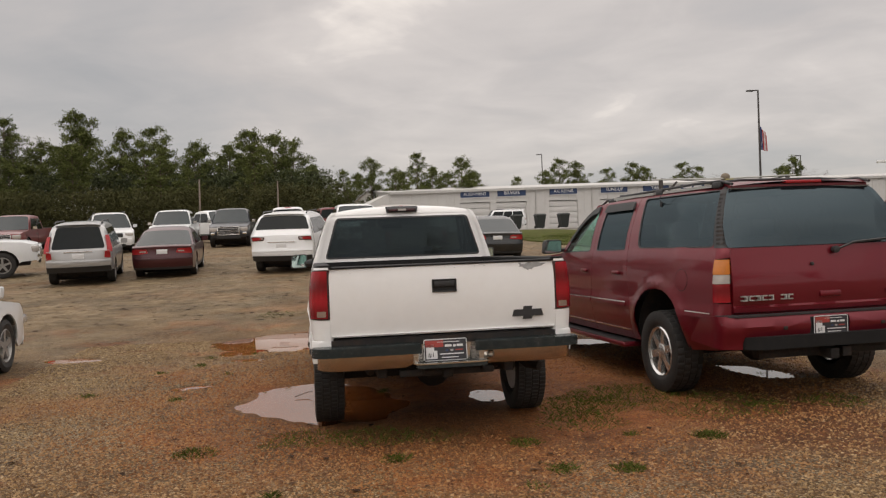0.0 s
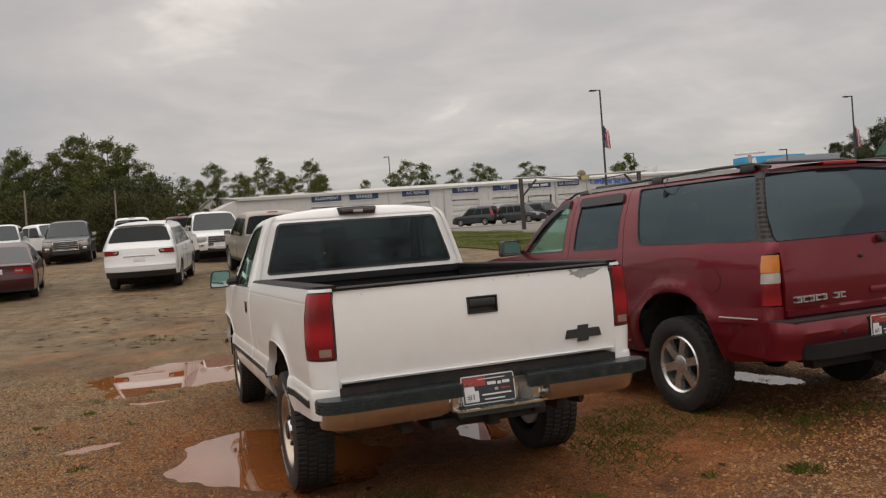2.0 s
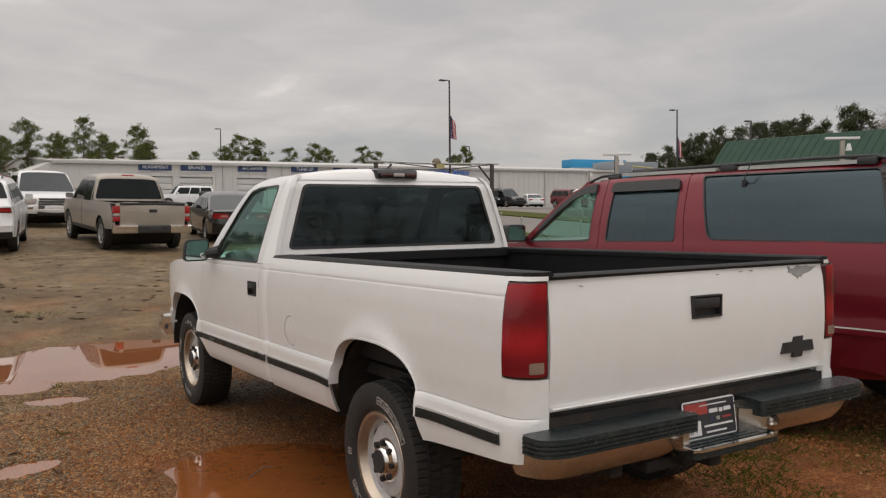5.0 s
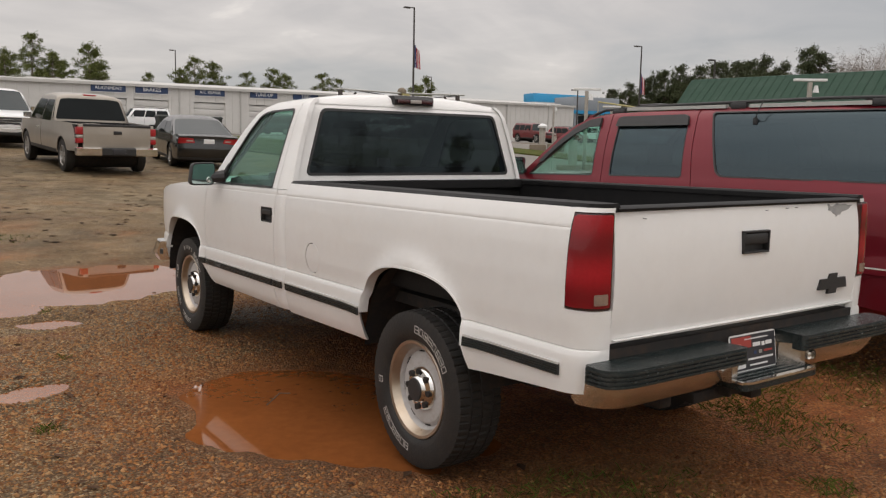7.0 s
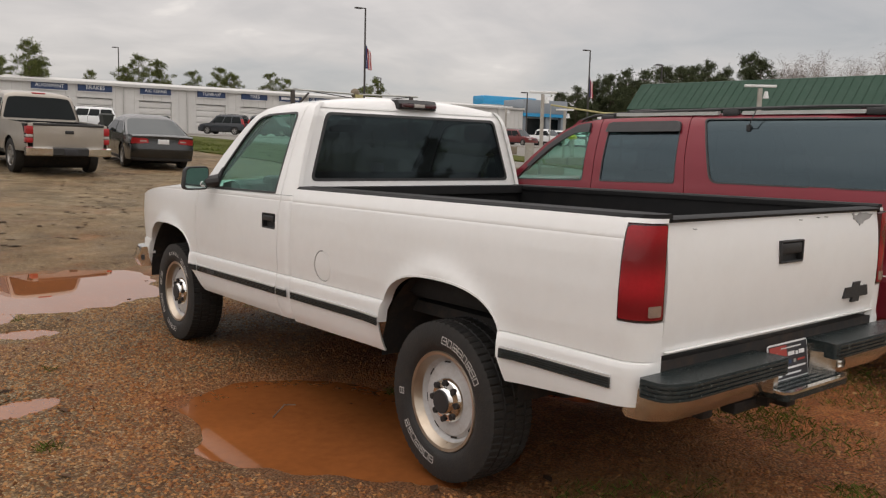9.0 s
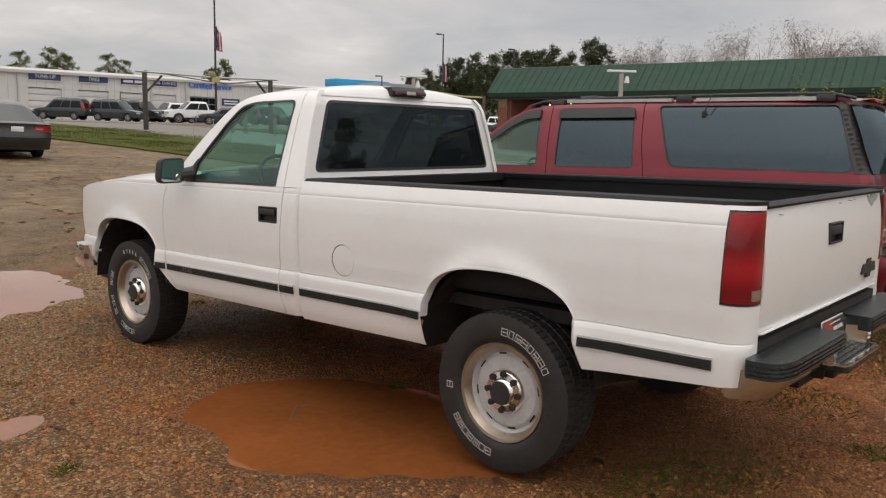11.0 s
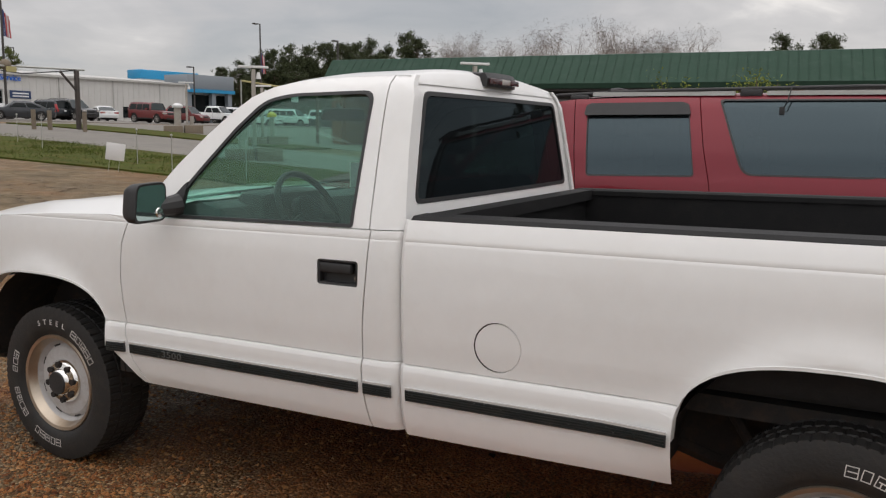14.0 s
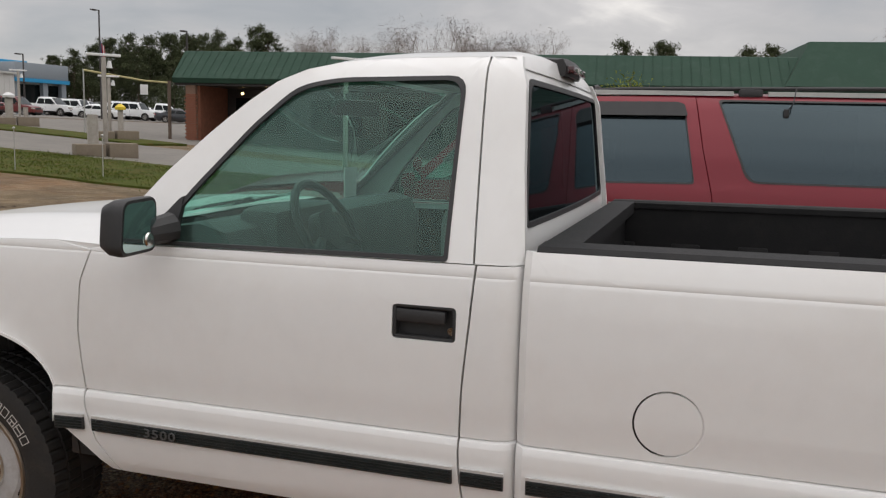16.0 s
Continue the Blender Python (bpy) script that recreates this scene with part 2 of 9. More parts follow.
M_NAVY = mat("navy_sign_face", (0.02, 0.045, 0.12), 0.4, var=0.1)
M_SIGNWHITE = mat("white_lettering", (0.75, 0.75, 0.75), 0.5, var=0.03)
M_BLUE = mat("blue_sign_lettering", (0.03, 0.17, 0.72), 0.4, var=0.08)
M_CYAN = mat("bright_blue_fascia", (0.02, 0.26, 0.50), 0.4, var=0.08)
M_GREYCLAD = mat("grey_aluminium_cladding", (0.24, 0.27, 0.30), 0.5, metal=0.0, var=0.05)
M_GREEN = mat("green_metal_roof", (0.026, 0.060, 0.041), 0.75, spec=0.25, var=0.10, scale=0.7, dirt=(0.055, 0.09, 0.07), dirt_amt=0.5)
M_BRICK = mat("red_brown_brick", (0.22, 0.085, 0.05), 0.85, var=0.25, scale=5, bump=0.4, bscale=14)
M_MORTAR = mat("mortar", (0.20, 0.125, 0.09), 0.9, var=0.15, scale=8)
# porch shade put into the colour of soffit and storefront wall
M_SHADE = mat("porch_shade_dark", (0.035, 0.03, 0.03), 0.4, var=0.2)
M_POSTC = mat("pale_cast_concrete", (0.36, 0.335, 0.30), 0.8, var=0.2, scale=3, bump=0.2, bscale=40, dirt=(0.22, 0.18, 0.13), dirt_amt=0.4)
M_CONC = mat("weathered_concrete", (0.19, 0.155, 0.115), 0.85, var=0.2, scale=2.5, bump=0.3, bscale=40, dirt=(0.16, 0.13, 0.09), dirt_amt=0.6)
M_WOODPOST = mat("dark_weathered_post", (0.06, 0.05, 0.045), 0.8, var=0.3, scale=5)
M_BIN = mat("dark_green_bin_plastic", (0.02, 0.025, 0.022), 0.5, var=0.15)
M_DULLYELLOW = mat("faded_yellow_board", (0.42, 0.37, 0.17), 0.6, var=0.15)
M_YELLOW = mat("yellow_cover", (0.70, 0.52, 0.03), 0.5, var=0.1)
M_FLAGR = mat("flag_red_cloth", (0.42, 0.06, 0.06), 0.8, var=0.1)
M_FLAGW = mat("flag_white_cloth", (0.62, 0.60, 0.60), 0.8, var=0.08)
M_FLAGB = mat("flag_navy_cloth", (0.05, 0.06, 0.16), 0.8, var=0.1)
M_BARK = mat("pine_bark", (0.11, 0.08, 0.06), 0.9, var=0.35, scale=3, bump=0.5, bscale=12)
M_GREYBARK = mat("pale_grey_bark", (0.25, 0.205, 0.175), 0.9, var=0.2, scale=3)


def leaf_mat(name, col, var):
    m = mat(name, col, 0.9, var=0.3, scale=0.25, spec=0.1)
    n, l = m.node_tree.nodes, m.node_tree.links
    b = n["Principled BSDF"]
    src = b.inputs["Base Color"].links[0].from_socket
    g = n.new("ShaderNodeNewGeometry")
    h = n.new("ShaderNodeHueSaturation")
    mr = n.new("ShaderNodeMapRange"); mr.inputs[3].default_value, mr.inputs[4].default_value = 1 - var, 1 + var
    l.new(g.outputs["Random Per Island"], mr.inputs[0]); l.new(mr.outputs[0], h.inputs["Value"])
    l.new(src, h.inputs["Color"]); l.new(h.outputs[0], b.inputs["Base Color"])
    return m


M_NEEDLE = leaf_mat("pine_needles", (0.098, 0.114, 0.036), 0.5)
M_NEEDLE2 = leaf_mat("dark_pine_needles", (0.066, 0.078, 0.040), 0.45)
M_SCRUB = leaf_mat("scrub_leaves", (0.062, 0.062, 0.025), 0.5)
M_FRESH = leaf_mat("fresh_yellow_green_leaves", (0.20, 0.23, 0.05), 0.3)
M_GRASS = leaf_mat("grass_blades", (0.066, 0.086, 0.015), 0.5)
def stone_mat():
    """Crushed stone: each one of its own tone, stained by red clay round the two vehicles."""
    m = bpy.data.materials.new("gravel_stones")
    m.use_nodes = True
    n, l = m.node_tree.nodes, m.node_tree.links
    b = n["Principled BSDF"]
    b.inputs["Roughness"].default_value, b.inputs["Specular IOR Level"].default_value = 0.7, 0.3
    g, tc = n.new("ShaderNodeNewGeometry"), n.new("ShaderNodeTexCoord")
    tan = ramp_of(n, [(0.0, (0.060, 0.033, 0.014)), (0.25, (0.150, 0.092, 0.039)), (0.6, (0.270, 0.180, 0.082)), (0.9, (0.34, 0.245, 0.128)), (1.0, (0.42, 0.33, 0.20))])
    red = ramp_of(n, [(0.0, (0.085, 0.026, 0.007)), (0.35, (0.225, 0.082, 0.022)), (0.8, (0.315, 0.140, 0.045)), (1.0, (0.36, 0.205, 0.088))])
    l.new(g.outputs["Random Per Island"], tan.inputs[0]); l.new(g.outputs["Random Per Island"], red.inputs[0])
    d = n.new("ShaderNodeVectorMath"); d.operation = "DISTANCE"; d.inputs[1].default_value = (0.4, 1.2, 0)
    l.new(tc.outputs["Object"], d.inputs[0])
    w = n.new("ShaderNodeTexNoise"); w.inputs["Scale"].default_value, w.inputs["Detail"].default_value = 0.7, 5
    l.new(tc.outputs["Object"], w.inputs["Vector"])
    a = n.new("ShaderNodeMath"); a.operation = "MULTIPLY_ADD"; a.inputs[1].default_value = 4.5
    l.new(w.outputs["Fac"], a.inputs[0]); l.new(d.outputs["Value"], a.inputs[2])
    k = n.new("ShaderNodeMapRange"); k.inputs[1].default_value, k.inputs[2].default_value = 4.9, 7.0
    l.new(a.outputs[0], k.inputs[0])
    mx = n.new("ShaderNodeMix"); mx.data_type = "RGBA"
    l.new(k.outputs[0], mx.inputs[0]); l.new(red.outputs[0], mx.inputs[6]); l.new(tan.outputs[0], mx.inputs[7])
    l.new(mx.outputs[2], b.inputs["Base Color"])
    return m


M_STONE = stone_mat()
M_TWIG = leaf_mat("bare_twigs", (0.21, 0.178, 0.16), 0.3)
M_LITTER = leaf_mat("dead_leaf_litter", (0.06, 0.035, 0.022), 0.5)


# ---- mesh helpers ----
def finish(name, bm, material, sharp=32):
    bmesh.ops.recalc_face_normals(bm, faces=bm.faces[:])
    me = bpy.data.meshes.new(name)
    bm.to_mesh(me)
    bm.free()
    me.materials.append(material)
    me.shade_smooth()
    me.set_sharp_from_angle(angle=radians(sharp))
    return me


def part(name, bm, material, parent, label="", sharp=32):
    """Links a bmesh as one mesh object under a thing or a part."""
    ob = new(name, finish(name, bm, material, sharp))
    ob.parent = parent
    return tagged(ob, label)


def thing(name, label, category, group="", kind="", m=None):
    ob = tagged(new(name), label, category, group, kind)
    ob.empty_display_size = 0.2
    if m:
        ob.matrix_basis = m
    return ob


def solo(name, bm, material, label, category, group="", kind="", m=None, sharp=32):
    ob = tagged(new(name, finish(name, bm, material, sharp)), label, category, group, kind)
    if m:
        ob.matrix_basis = m
    return ob


def again(name, ob, parent, m=None):
    """One more object on the same mesh, as a part of parent."""
    o = new(name, ob.data)
    o.parent = parent
    if m:
        o.matrix_basis = m
    if "label" in ob:
        o["label"] = ob["label"]
    return o


def box(bm, x0, x1, y0, y1, z0, z1, bevel=0.0, seg=2, m=None):
    r = bmesh.ops.create_cube(bm, size=1.0)
    v = r["verts"]
    for p in v:
        p.co = Vector((x0 if p.co.x < 0 else x1, y0 if p.co.y < 0 else y1, z0 if p.co.z < 0 else z1))
    if bevel:
        e = list({e for p in v for e in p.link_edges})
        v = [g for g in bmesh.ops.bevel(bm, geom=e, offset=bevel, segments=seg, affect="EDGES", profile=0.5)["verts"]] + [p for p in v if p.is_valid]
    if m:
        bmesh.ops.transform(bm, matrix=m, verts=list(set(v)))
    return bm


def ring(c, a, b, r, seg, ph=0.0):
    return [c + a * (r * math.cos(ph + 2 * math.pi * i / seg)) + b * (r * math.sin(ph + 2 * math.pi * i / seg)) for i in range(seg)]


def loft(bm, rings, closed=True, cap=True):
    rows = [[bm.verts.new(p) for p in r] for r in rings]
    for a, b in zip(rows, rows[1:]):
        n = len(a)
        for i in range(n if closed else n - 1):
            j = (i + 1) % n
            bm.faces.new((a[i], a[j], b[j], b[i]))
    if cap and closed:
        bm.faces.new(rows[0][::-1])
        bm.faces.new(rows[-1])
    return bm


def tube(bm, pts, radii, seg=8):
    """A round bar along points."""
    pts = [Vector(p) for p in pts]
    if not hasattr(radii, "__len__"):
        radii = [radii] * len(pts)
    rings = []
    for i, p in enumerate(pts):
        d = (pts[min(i + 1, len(pts) - 1)] - pts[max(i - 1, 0)]).normalized()
        a = d.orthogonal().normalized() if i == 0 else (a - d * a.dot(d)).normalized()
        rings.append(ring(p, a, d.cross(a), radii[i], seg))
    return loft(bm, rings)


def lathe(bm, prof, seg=32, m=None):
    """Turns a profile of (radius, x) round the x axis."""
    rings = []
    for r, x in prof:
        rings.append([Vector((x, r * math.cos(2 * math.pi * i / seg), r * math.sin(2 * math.pi * i / seg))) for i in range(seg)])
    if m:
        rings = [[m @ p for p in r] for r in rings]
    return loft(bm, rings, True, False)


def arc(cx, cy, r, a0, a1, n):
    return [(cx + r * math.cos(radians(a0 + (a1 - a0) * i / n)), cy + r * math.sin(radians(a0 + (a1 - a0) * i / n))) for i in range(n + 1)]


def rounded(pts, r, n=4):
    """A polygon with its corners rounded; r: one radius or one for each corner."""
    out, k = [], len(pts)
    rs = r if hasattr(r, "__len__") else [r] * k
    for i in range(k):
        p, a, b = Vector(pts[i]), Vector(pts[i - 1]), Vector(pts[(i + 1) % k])
        if rs[i] <= 0:
            out.append(tuple(p)); continue
        da, db = a - p, b - p
        d = min(rs[i], da.length * 0.45, db.length * 0.45)
        s, e = p + da.normalized() * d, p + db.normalized() * d
        for j in range(n + 1):
            t = j / n
            out.append(tuple(s * (1 - t) ** 2 + p * (2 * t * (1 - t)) + e * t ** 2))
    return out


def panel(pts, fn, depth=(0, 0, 0), step=0.06, bm=None, holes=(), stepv=None, creases=()):
    """A sheet with an outline in (u, v), bent by fn(u, v) into space and given thickness by the vector depth."""
    b = bmesh.new()
    for loop in (pts, *holes):
        vs = [b.verts.new((u, v, 0)) for u, v in loop]
        for i in range(len(vs)):
            b.edges.new((vs[i - 1], vs[i]))
    bmesh.ops.triangle_fill(b, use_beauty=True, use_dissolve=False, edges=b.edges[:], normal=(0, 0, 1))
    for ax, st in ((0, step), (1, stepv or step)):
        lo, hi = min(p[ax] for p in pts), max(p[ax] for p in pts)
        no = Vector((1, 0, 0)) if ax == 0 else Vector((0, 1, 0))
        c = lo + st
        while c < hi - 1e-4:
            bmesh.ops.bisect_plane(b, geom=b.verts[:] + b.edges[:] + b.faces[:], dist=1e-5, plane_co=no * c, plane_no=no)
            c += st
    for c in creases:
        bmesh.ops.bisect_plane(b, geom=b.verts[:] + b.edges[:] + b.faces[:], dist=1e-5, plane_co=(0, c, 0), plane_no=(0, 1, 0))
    out = bm or bmesh.new()
    thick = callable(depth) or Vector(depth).length > 0
    front = {v: out.verts.new(fn(v.co.x, v.co.y)) for v in b.verts}
    back = {v: out.verts.new(front[v].co + (depth(v.co.x, v.co.y) if callable(depth) else Vector(depth))) for v in b.verts} if thick else None
    for f in b.faces:
        out.faces.new([front[v] for v in f.verts])
        if thick:
            out.faces.new([back[v] for v in reversed(f.verts)])
    if thick:
        for e in b.edges:
            if len(e.link_faces) == 1:
                p, q = e.verts
                out.faces.new((front[p], front[q], back[q], back[p]))
    b.free()
    return out


def mirror_x(bm, cx=0.0):
    """Reflects all of a bmesh in the plane x = cx."""
    for v in bm.verts:
        v.co.x = 2 * cx - v.co.x
    return bm


def text_mesh(s, size, depth, material, parent, m, name="lettering", spacing=1.0):
    """Lettering in the built-in font, as a mesh; it reads along x, upright along z, facing -y before m."""
    cu = bpy.data.curves.new(name, "FONT")
    cu.body, cu.size, cu.extrude, cu.align_x, cu.align_y, cu.resolution_u = s, size, depth, "CENTER", "CENTER", 3
    cu.space_character = spacing
    tmp = bpy.data.objects.new(name, cu)
    me = bpy.data.meshes.new_from_object(tmp)
    bpy.data.objects.remove(tmp)
    me.materials.clear(); me.materials.append(material)
    ob = new(name, me)
    ob.parent = parent
    ob.matrix_basis = m @ pose(0, 0, 0, 90)
    return ob


# ---- ground: one sheet, level round the pickup, rising gently ahead ----
PUDDLES = [  # centre x, y, half sizes, turn, depth
    (-0.88, 0.98, 0.73, 1.0, 8, 0.05), (-1.15, 6.55, 1.15, 1.5, -14, 0.05), (-2.23, 2.22, 0.24, 0.15, 20, 0.04), (-1.8, 4.16, 0.25, 0.18, -20, 0.04),
    (-4.25, 5.12, 0.46, 0.27, -20, 0.04), (0.66, 0.72, 0.18, 0.36, 0, 0.035), (2.8, 4.1, 0.32, 0.36, 30, 0.03), (3.55, 1.0, 0.2, 0.5, 15, 0.025), (4.5, -0.3, 0.42, 0.24, 10, 0.04),
    (-2.0, 4.95, 0.27, 0.32, 0, 0.04)]


def puddle_depth(x, y):
    d = 0.0
    for cx, cy, a, b, turn, deep in PUDDLES:
        c, s = math.cos(radians(turn)), math.sin(radians(turn))
        u, v = ((x - cx) * c + (y - cy) * s) / a, (-(x - cx) * s + (y - cy) * c) / b
        r = math.sqrt(u * u + v * v)
        if r < 1.6:
            r += 0.20 * noise.noise(Vector((x * 1.4 / min(a, b), y * 1.4 / min(a, b), cx))) + 0.07 * noise.noise(Vector((x * 7, y * 7, 3.0)))
            d = max(d, deep * max(0.0, min(1.0, 1.55 * (1.33 - r))))
    return d


def rise(x, y):
    s = max(0.0, y - 6 - 0.2 * max(0.0, x) + 0.06 * min(0.0, x))
    return 2.4 * (1 - math.exp(-((s / 30) ** 1.4)))


def ground_z(x, y):
    z = rise(x, y)
    if -7 < x < 7 and -9 < y < 11:
        z += 0.012 * noise.noise(Vector((x * 0.9, y * 0.9, 0))) + 0.006 * noise.noise(Vector((x * 4, y * 4, 5))) - puddle_depth(x, y)
    return z


def spread(lo, hi, step, far, grow=1.22):
    a = list(np.arange(lo, hi + step / 2, step))
    s = step
    while a[-1] < far:
        s *= grow; a.append(a[-1] + s)
    s, b = step, []
    x = lo
    while x > -far:
        s *= grow; x -= s; b.append(x)
    return b[::-1] + a


gx, gy = spread(-4.6, 5.2, 0.055, 900), spread(-6.2, 8.6, 0.06, 900)
g_verts = [(x, y, ground_z(x, y)) for y in gy for x in gx]
nx = len(gx)
g_faces = [(j * nx + i, j * nx + i + 1, (j + 1) * nx + i + 1, (j + 1) * nx + i) for j in range(len(gy) - 1) for i in range(nx - 1)]
g_me = bpy.data.meshes.new("ground")
g_me.from_pydata(g_verts, [], g_faces)
g_me.shade_smooth()


def ground_material():
    m = bpy.data.materials.new("gravel_and_red_clay")
    m.use_nodes = True
    n, l = m.node_tree.nodes, m.node_tree.links
    b = n["Principled BSDF"]
    tc = n.new("ShaderNodeTexCoord")

    def tex(scale, detail=5, rough=0.6, off=0.0):
        t = n.new("ShaderNodeTexNoise")
        t.inputs["Scale"].default_value, t.inputs["Detail"].default_value, t.inputs["Roughness"].default_value = scale, detail, rough
        mp = n.new("ShaderNodeMapping"); mp.inputs["Location"].default_value = (off, off * 1.7, 0)
        l.new(tc.outputs["Object"], mp.inputs[0]); l.new(mp.outputs[0], t.inputs["Vector"])
        return t.outputs["Fac"]

    def step(v, lo, hi, top=1.0):
        r = n.new("ShaderNodeMapRange"); r.interpolation_type = "SMOOTHSTEP"
        r.inputs[1].default_value, r.inputs[2].default_value, r.inputs[4].default_value = lo, hi, top
        l.new(v, r.inputs[0])
        return r.outputs[0]

    def mix(f, a, c):
        x = n.new("ShaderNodeMix"); x.data_type = "RGBA"
        if isinstance(f, float):
            x.inputs[0].default_value = f
        else:
            l.new(f, x.inputs[0])
        for k, v in ((6, a), (7, c)):
            if isinstance(v, tuple):
                x.inputs[k].default_value = (*v, 1)
            else:
                l.new(v, x.inputs[k])
        return x.outputs[2]

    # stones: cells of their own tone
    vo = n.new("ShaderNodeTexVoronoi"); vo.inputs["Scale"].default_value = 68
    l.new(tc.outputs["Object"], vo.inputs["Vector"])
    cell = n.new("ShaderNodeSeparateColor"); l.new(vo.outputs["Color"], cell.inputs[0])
    stone_w = ramp_of(n, [(0.0, (0.058, 0.028, 0.011)), (0.35, (0.155, 0.084, 0.033)), (0.75, (0.245, 0.150, 0.064)), (1.0, (0.43, 0.33, 0.20))])
    stone_g = ramp_of(n, [(0.0, (0.070, 0.046, 0.023)), (0.5, (0.180, 0.127, 0.066)), (1.0, (0.39, 0.32, 0.21))])
    l.new(cell.outputs[0], stone_w.inputs[0]); l.new(cell.outputs[0], stone_g.inputs[0])
    gravel = mix(step(tex(0.33, 4, 0.5, 11.0), 0.47, 0.62), stone_w.outputs[0], stone_g.outputs[0])
    clay = mix(step(tex(9, 6), 0.35, 0.65), (0.25, 0.070, 0.019), (0.38, 0.138, 0.043))
    base = mix(step(tex(0.55, 7, 0.66, 2.0), 0.49, 0.64, 0.85), gravel, clay)
    # red clay washed out round the two vehicles
    nr = n.new("ShaderNodeVectorMath"); nr.operation = "DISTANCE"; nr.inputs[1].default_value = (0.9, 0.6, 0)
    l.new(tc.outputs["Object"], nr.inputs[0])
    nw = n.new("ShaderNodeMath"); nw.operation = "MULTIPLY_ADD"; nw.inputs[1].default_value = -4.0
    l.new(tex(0.7, 6, 0.62, 23.0), nw.inputs[0]); l.new(nr.outputs["Value"], nw.inputs[2])
    far_ = step(nw.outputs[0], -0.1, 1.3)
    base = mix(far_, mix(0.75, base, clay), base)
    # darker wet red mud behind the long SUV
    ms = n.new("ShaderNodeVectorMath"); ms.operation = "DISTANCE"; ms.inputs[1].default_value = (2.7, -1.3, 0)
    l.new(tc.outputs["Object"], ms.inputs[0])
    mw = n.new("ShaderNodeMath"); mw.operation = "MULTIPLY_ADD"; mw.inputs[1].default_value = -5.0
    l.new(tex(0.9, 6, 0.62, 63.0), mw.inputs[0]); l.new(ms.outputs["Value"], mw.inputs[2])
    wet = n.new("ShaderNodeMath"); wet.operation = "SUBTRACT"; wet.inputs[0].default_value = 1.0
    l.new(step(mw.outputs[0], -2.0, -0.9), wet.inputs[1])
    base = mix(wet.outputs[0], base, mix(step(tex(5.0, 6, 0.6, 71.0), 0.35, 0.65), (0.105, 0.034, 0.012), (0.20, 0.072, 0.024)))
    # fine mud between stones
    base = mix(step(tex(2.2, 8, 0.7, 31.0), 0.52, 0.70, 0.45), base, (0.155, 0.086, 0.038))
    # joints between stones: crease shade painted in as a dark mud colour
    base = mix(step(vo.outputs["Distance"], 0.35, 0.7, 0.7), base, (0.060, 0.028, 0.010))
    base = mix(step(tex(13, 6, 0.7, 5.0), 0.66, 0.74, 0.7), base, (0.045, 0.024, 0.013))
    # away from the clay, the far lot is paler beige gravel
    ge = n.new("ShaderNodeVectorMath"); ge.operation = "DISTANCE"; ge.inputs[1].default_value = (1.5, 0.5, 0)
    l.new(tc.outputs["Object"], ge.inputs[0])
    wob = n.new("ShaderNodeMath"); wob.operation = "MULTIPLY_ADD"; wob.inputs[1].default_value = 9.0
    l.new(tex(0.25, 5, 0.6, 41.0), wob.inputs[0]); l.new(ge.outputs["Value"], wob.inputs[2])
    pale = mix(step(tex(3.0, 7, 0.7, 51.0), 0.35, 0.65), (0.140, 0.102, 0.056), (0.265, 0.205, 0.125))
    base = mix(step(wob.outputs[0], 10.5, 17.0, 0.75), base, pale)
    # bands of washed-in red dirt and scattered dark wet spots across the lot
    base = mix(step(tex(0.22, 6, 0.68, 81.0), 0.53, 0.66, 0.55), base, (0.205, 0.108, 0.046))
    base = mix(step(tex(2.6, 5, 0.72, 91.0), 0.66, 0.72, 0.6), base, (0.060, 0.040, 0.022))
    # large soft patches, wetter and darker or drier and paler
    hv = n.new("ShaderNodeHueSaturation")
    vm = n.new("ShaderNodeMapRange"); vm.inputs[1].default_value, vm.inputs[2].default_value, vm.inputs[3].default_value, vm.inputs[4].default_value = 0.35, 0.65, 0.72, 1.22
    l.new(tex(0.8, 6, 0.62, 17.0), vm.inputs[0]); l.new(vm.outputs[0], hv.inputs["Value"]); l.new(base, hv.inputs["Color"]); hv.inputs["Saturation"].default_value = 1.02
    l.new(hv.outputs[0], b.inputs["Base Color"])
    b.inputs["Specular IOR Level"].default_value = 0.25
    rr = n.new("ShaderNodeMapRange"); rr.inputs[3].default_value, rr.inputs[4].default_value = 0.45, 0.95
    l.new(tex(1.3, 6, 0.6, 8.0), rr.inputs[0]); l.new(rr.outputs[0], b.inputs["Roughness"])
    bp = n.new("ShaderNodeBump"); bp.inputs["Strength"].default_value, bp.inputs["Distance"].default_value = 1.0, 0.016
    inv = n.new("ShaderNodeMath"); inv.operation = "SUBTRACT"; inv.inputs[0].default_value = 1.0
    l.new(vo.outputs["Distance"], inv.inputs[1])
    ad = n.new("ShaderNodeMath"); ad.operation = "ADD"
    l.new(inv.outputs[0], ad.inputs[0]); l.new(tex(60, 4), ad.inputs[1])
    l.new(ad.outputs[0], bp.inputs["Height"]); l.new(bp.outputs[0], b.inputs["Normal"])
    return m


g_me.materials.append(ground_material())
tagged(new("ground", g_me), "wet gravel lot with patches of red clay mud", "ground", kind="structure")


def water_material():
    m = mat("muddy_water", (0.235, 0.078, 0.023), 0.02, var=0.2, scale=1.5, spec=0.7)
    b = m.node_tree.nodes["Principled BSDF"]
    for lk in list(b.inputs["Roughness"].links):
        m.node_tree.links.remove(lk)
    b.inputs["Roughness"].default_value = 0.015
    b.inputs["Coat Weight"].default_value = 0.0
    return m


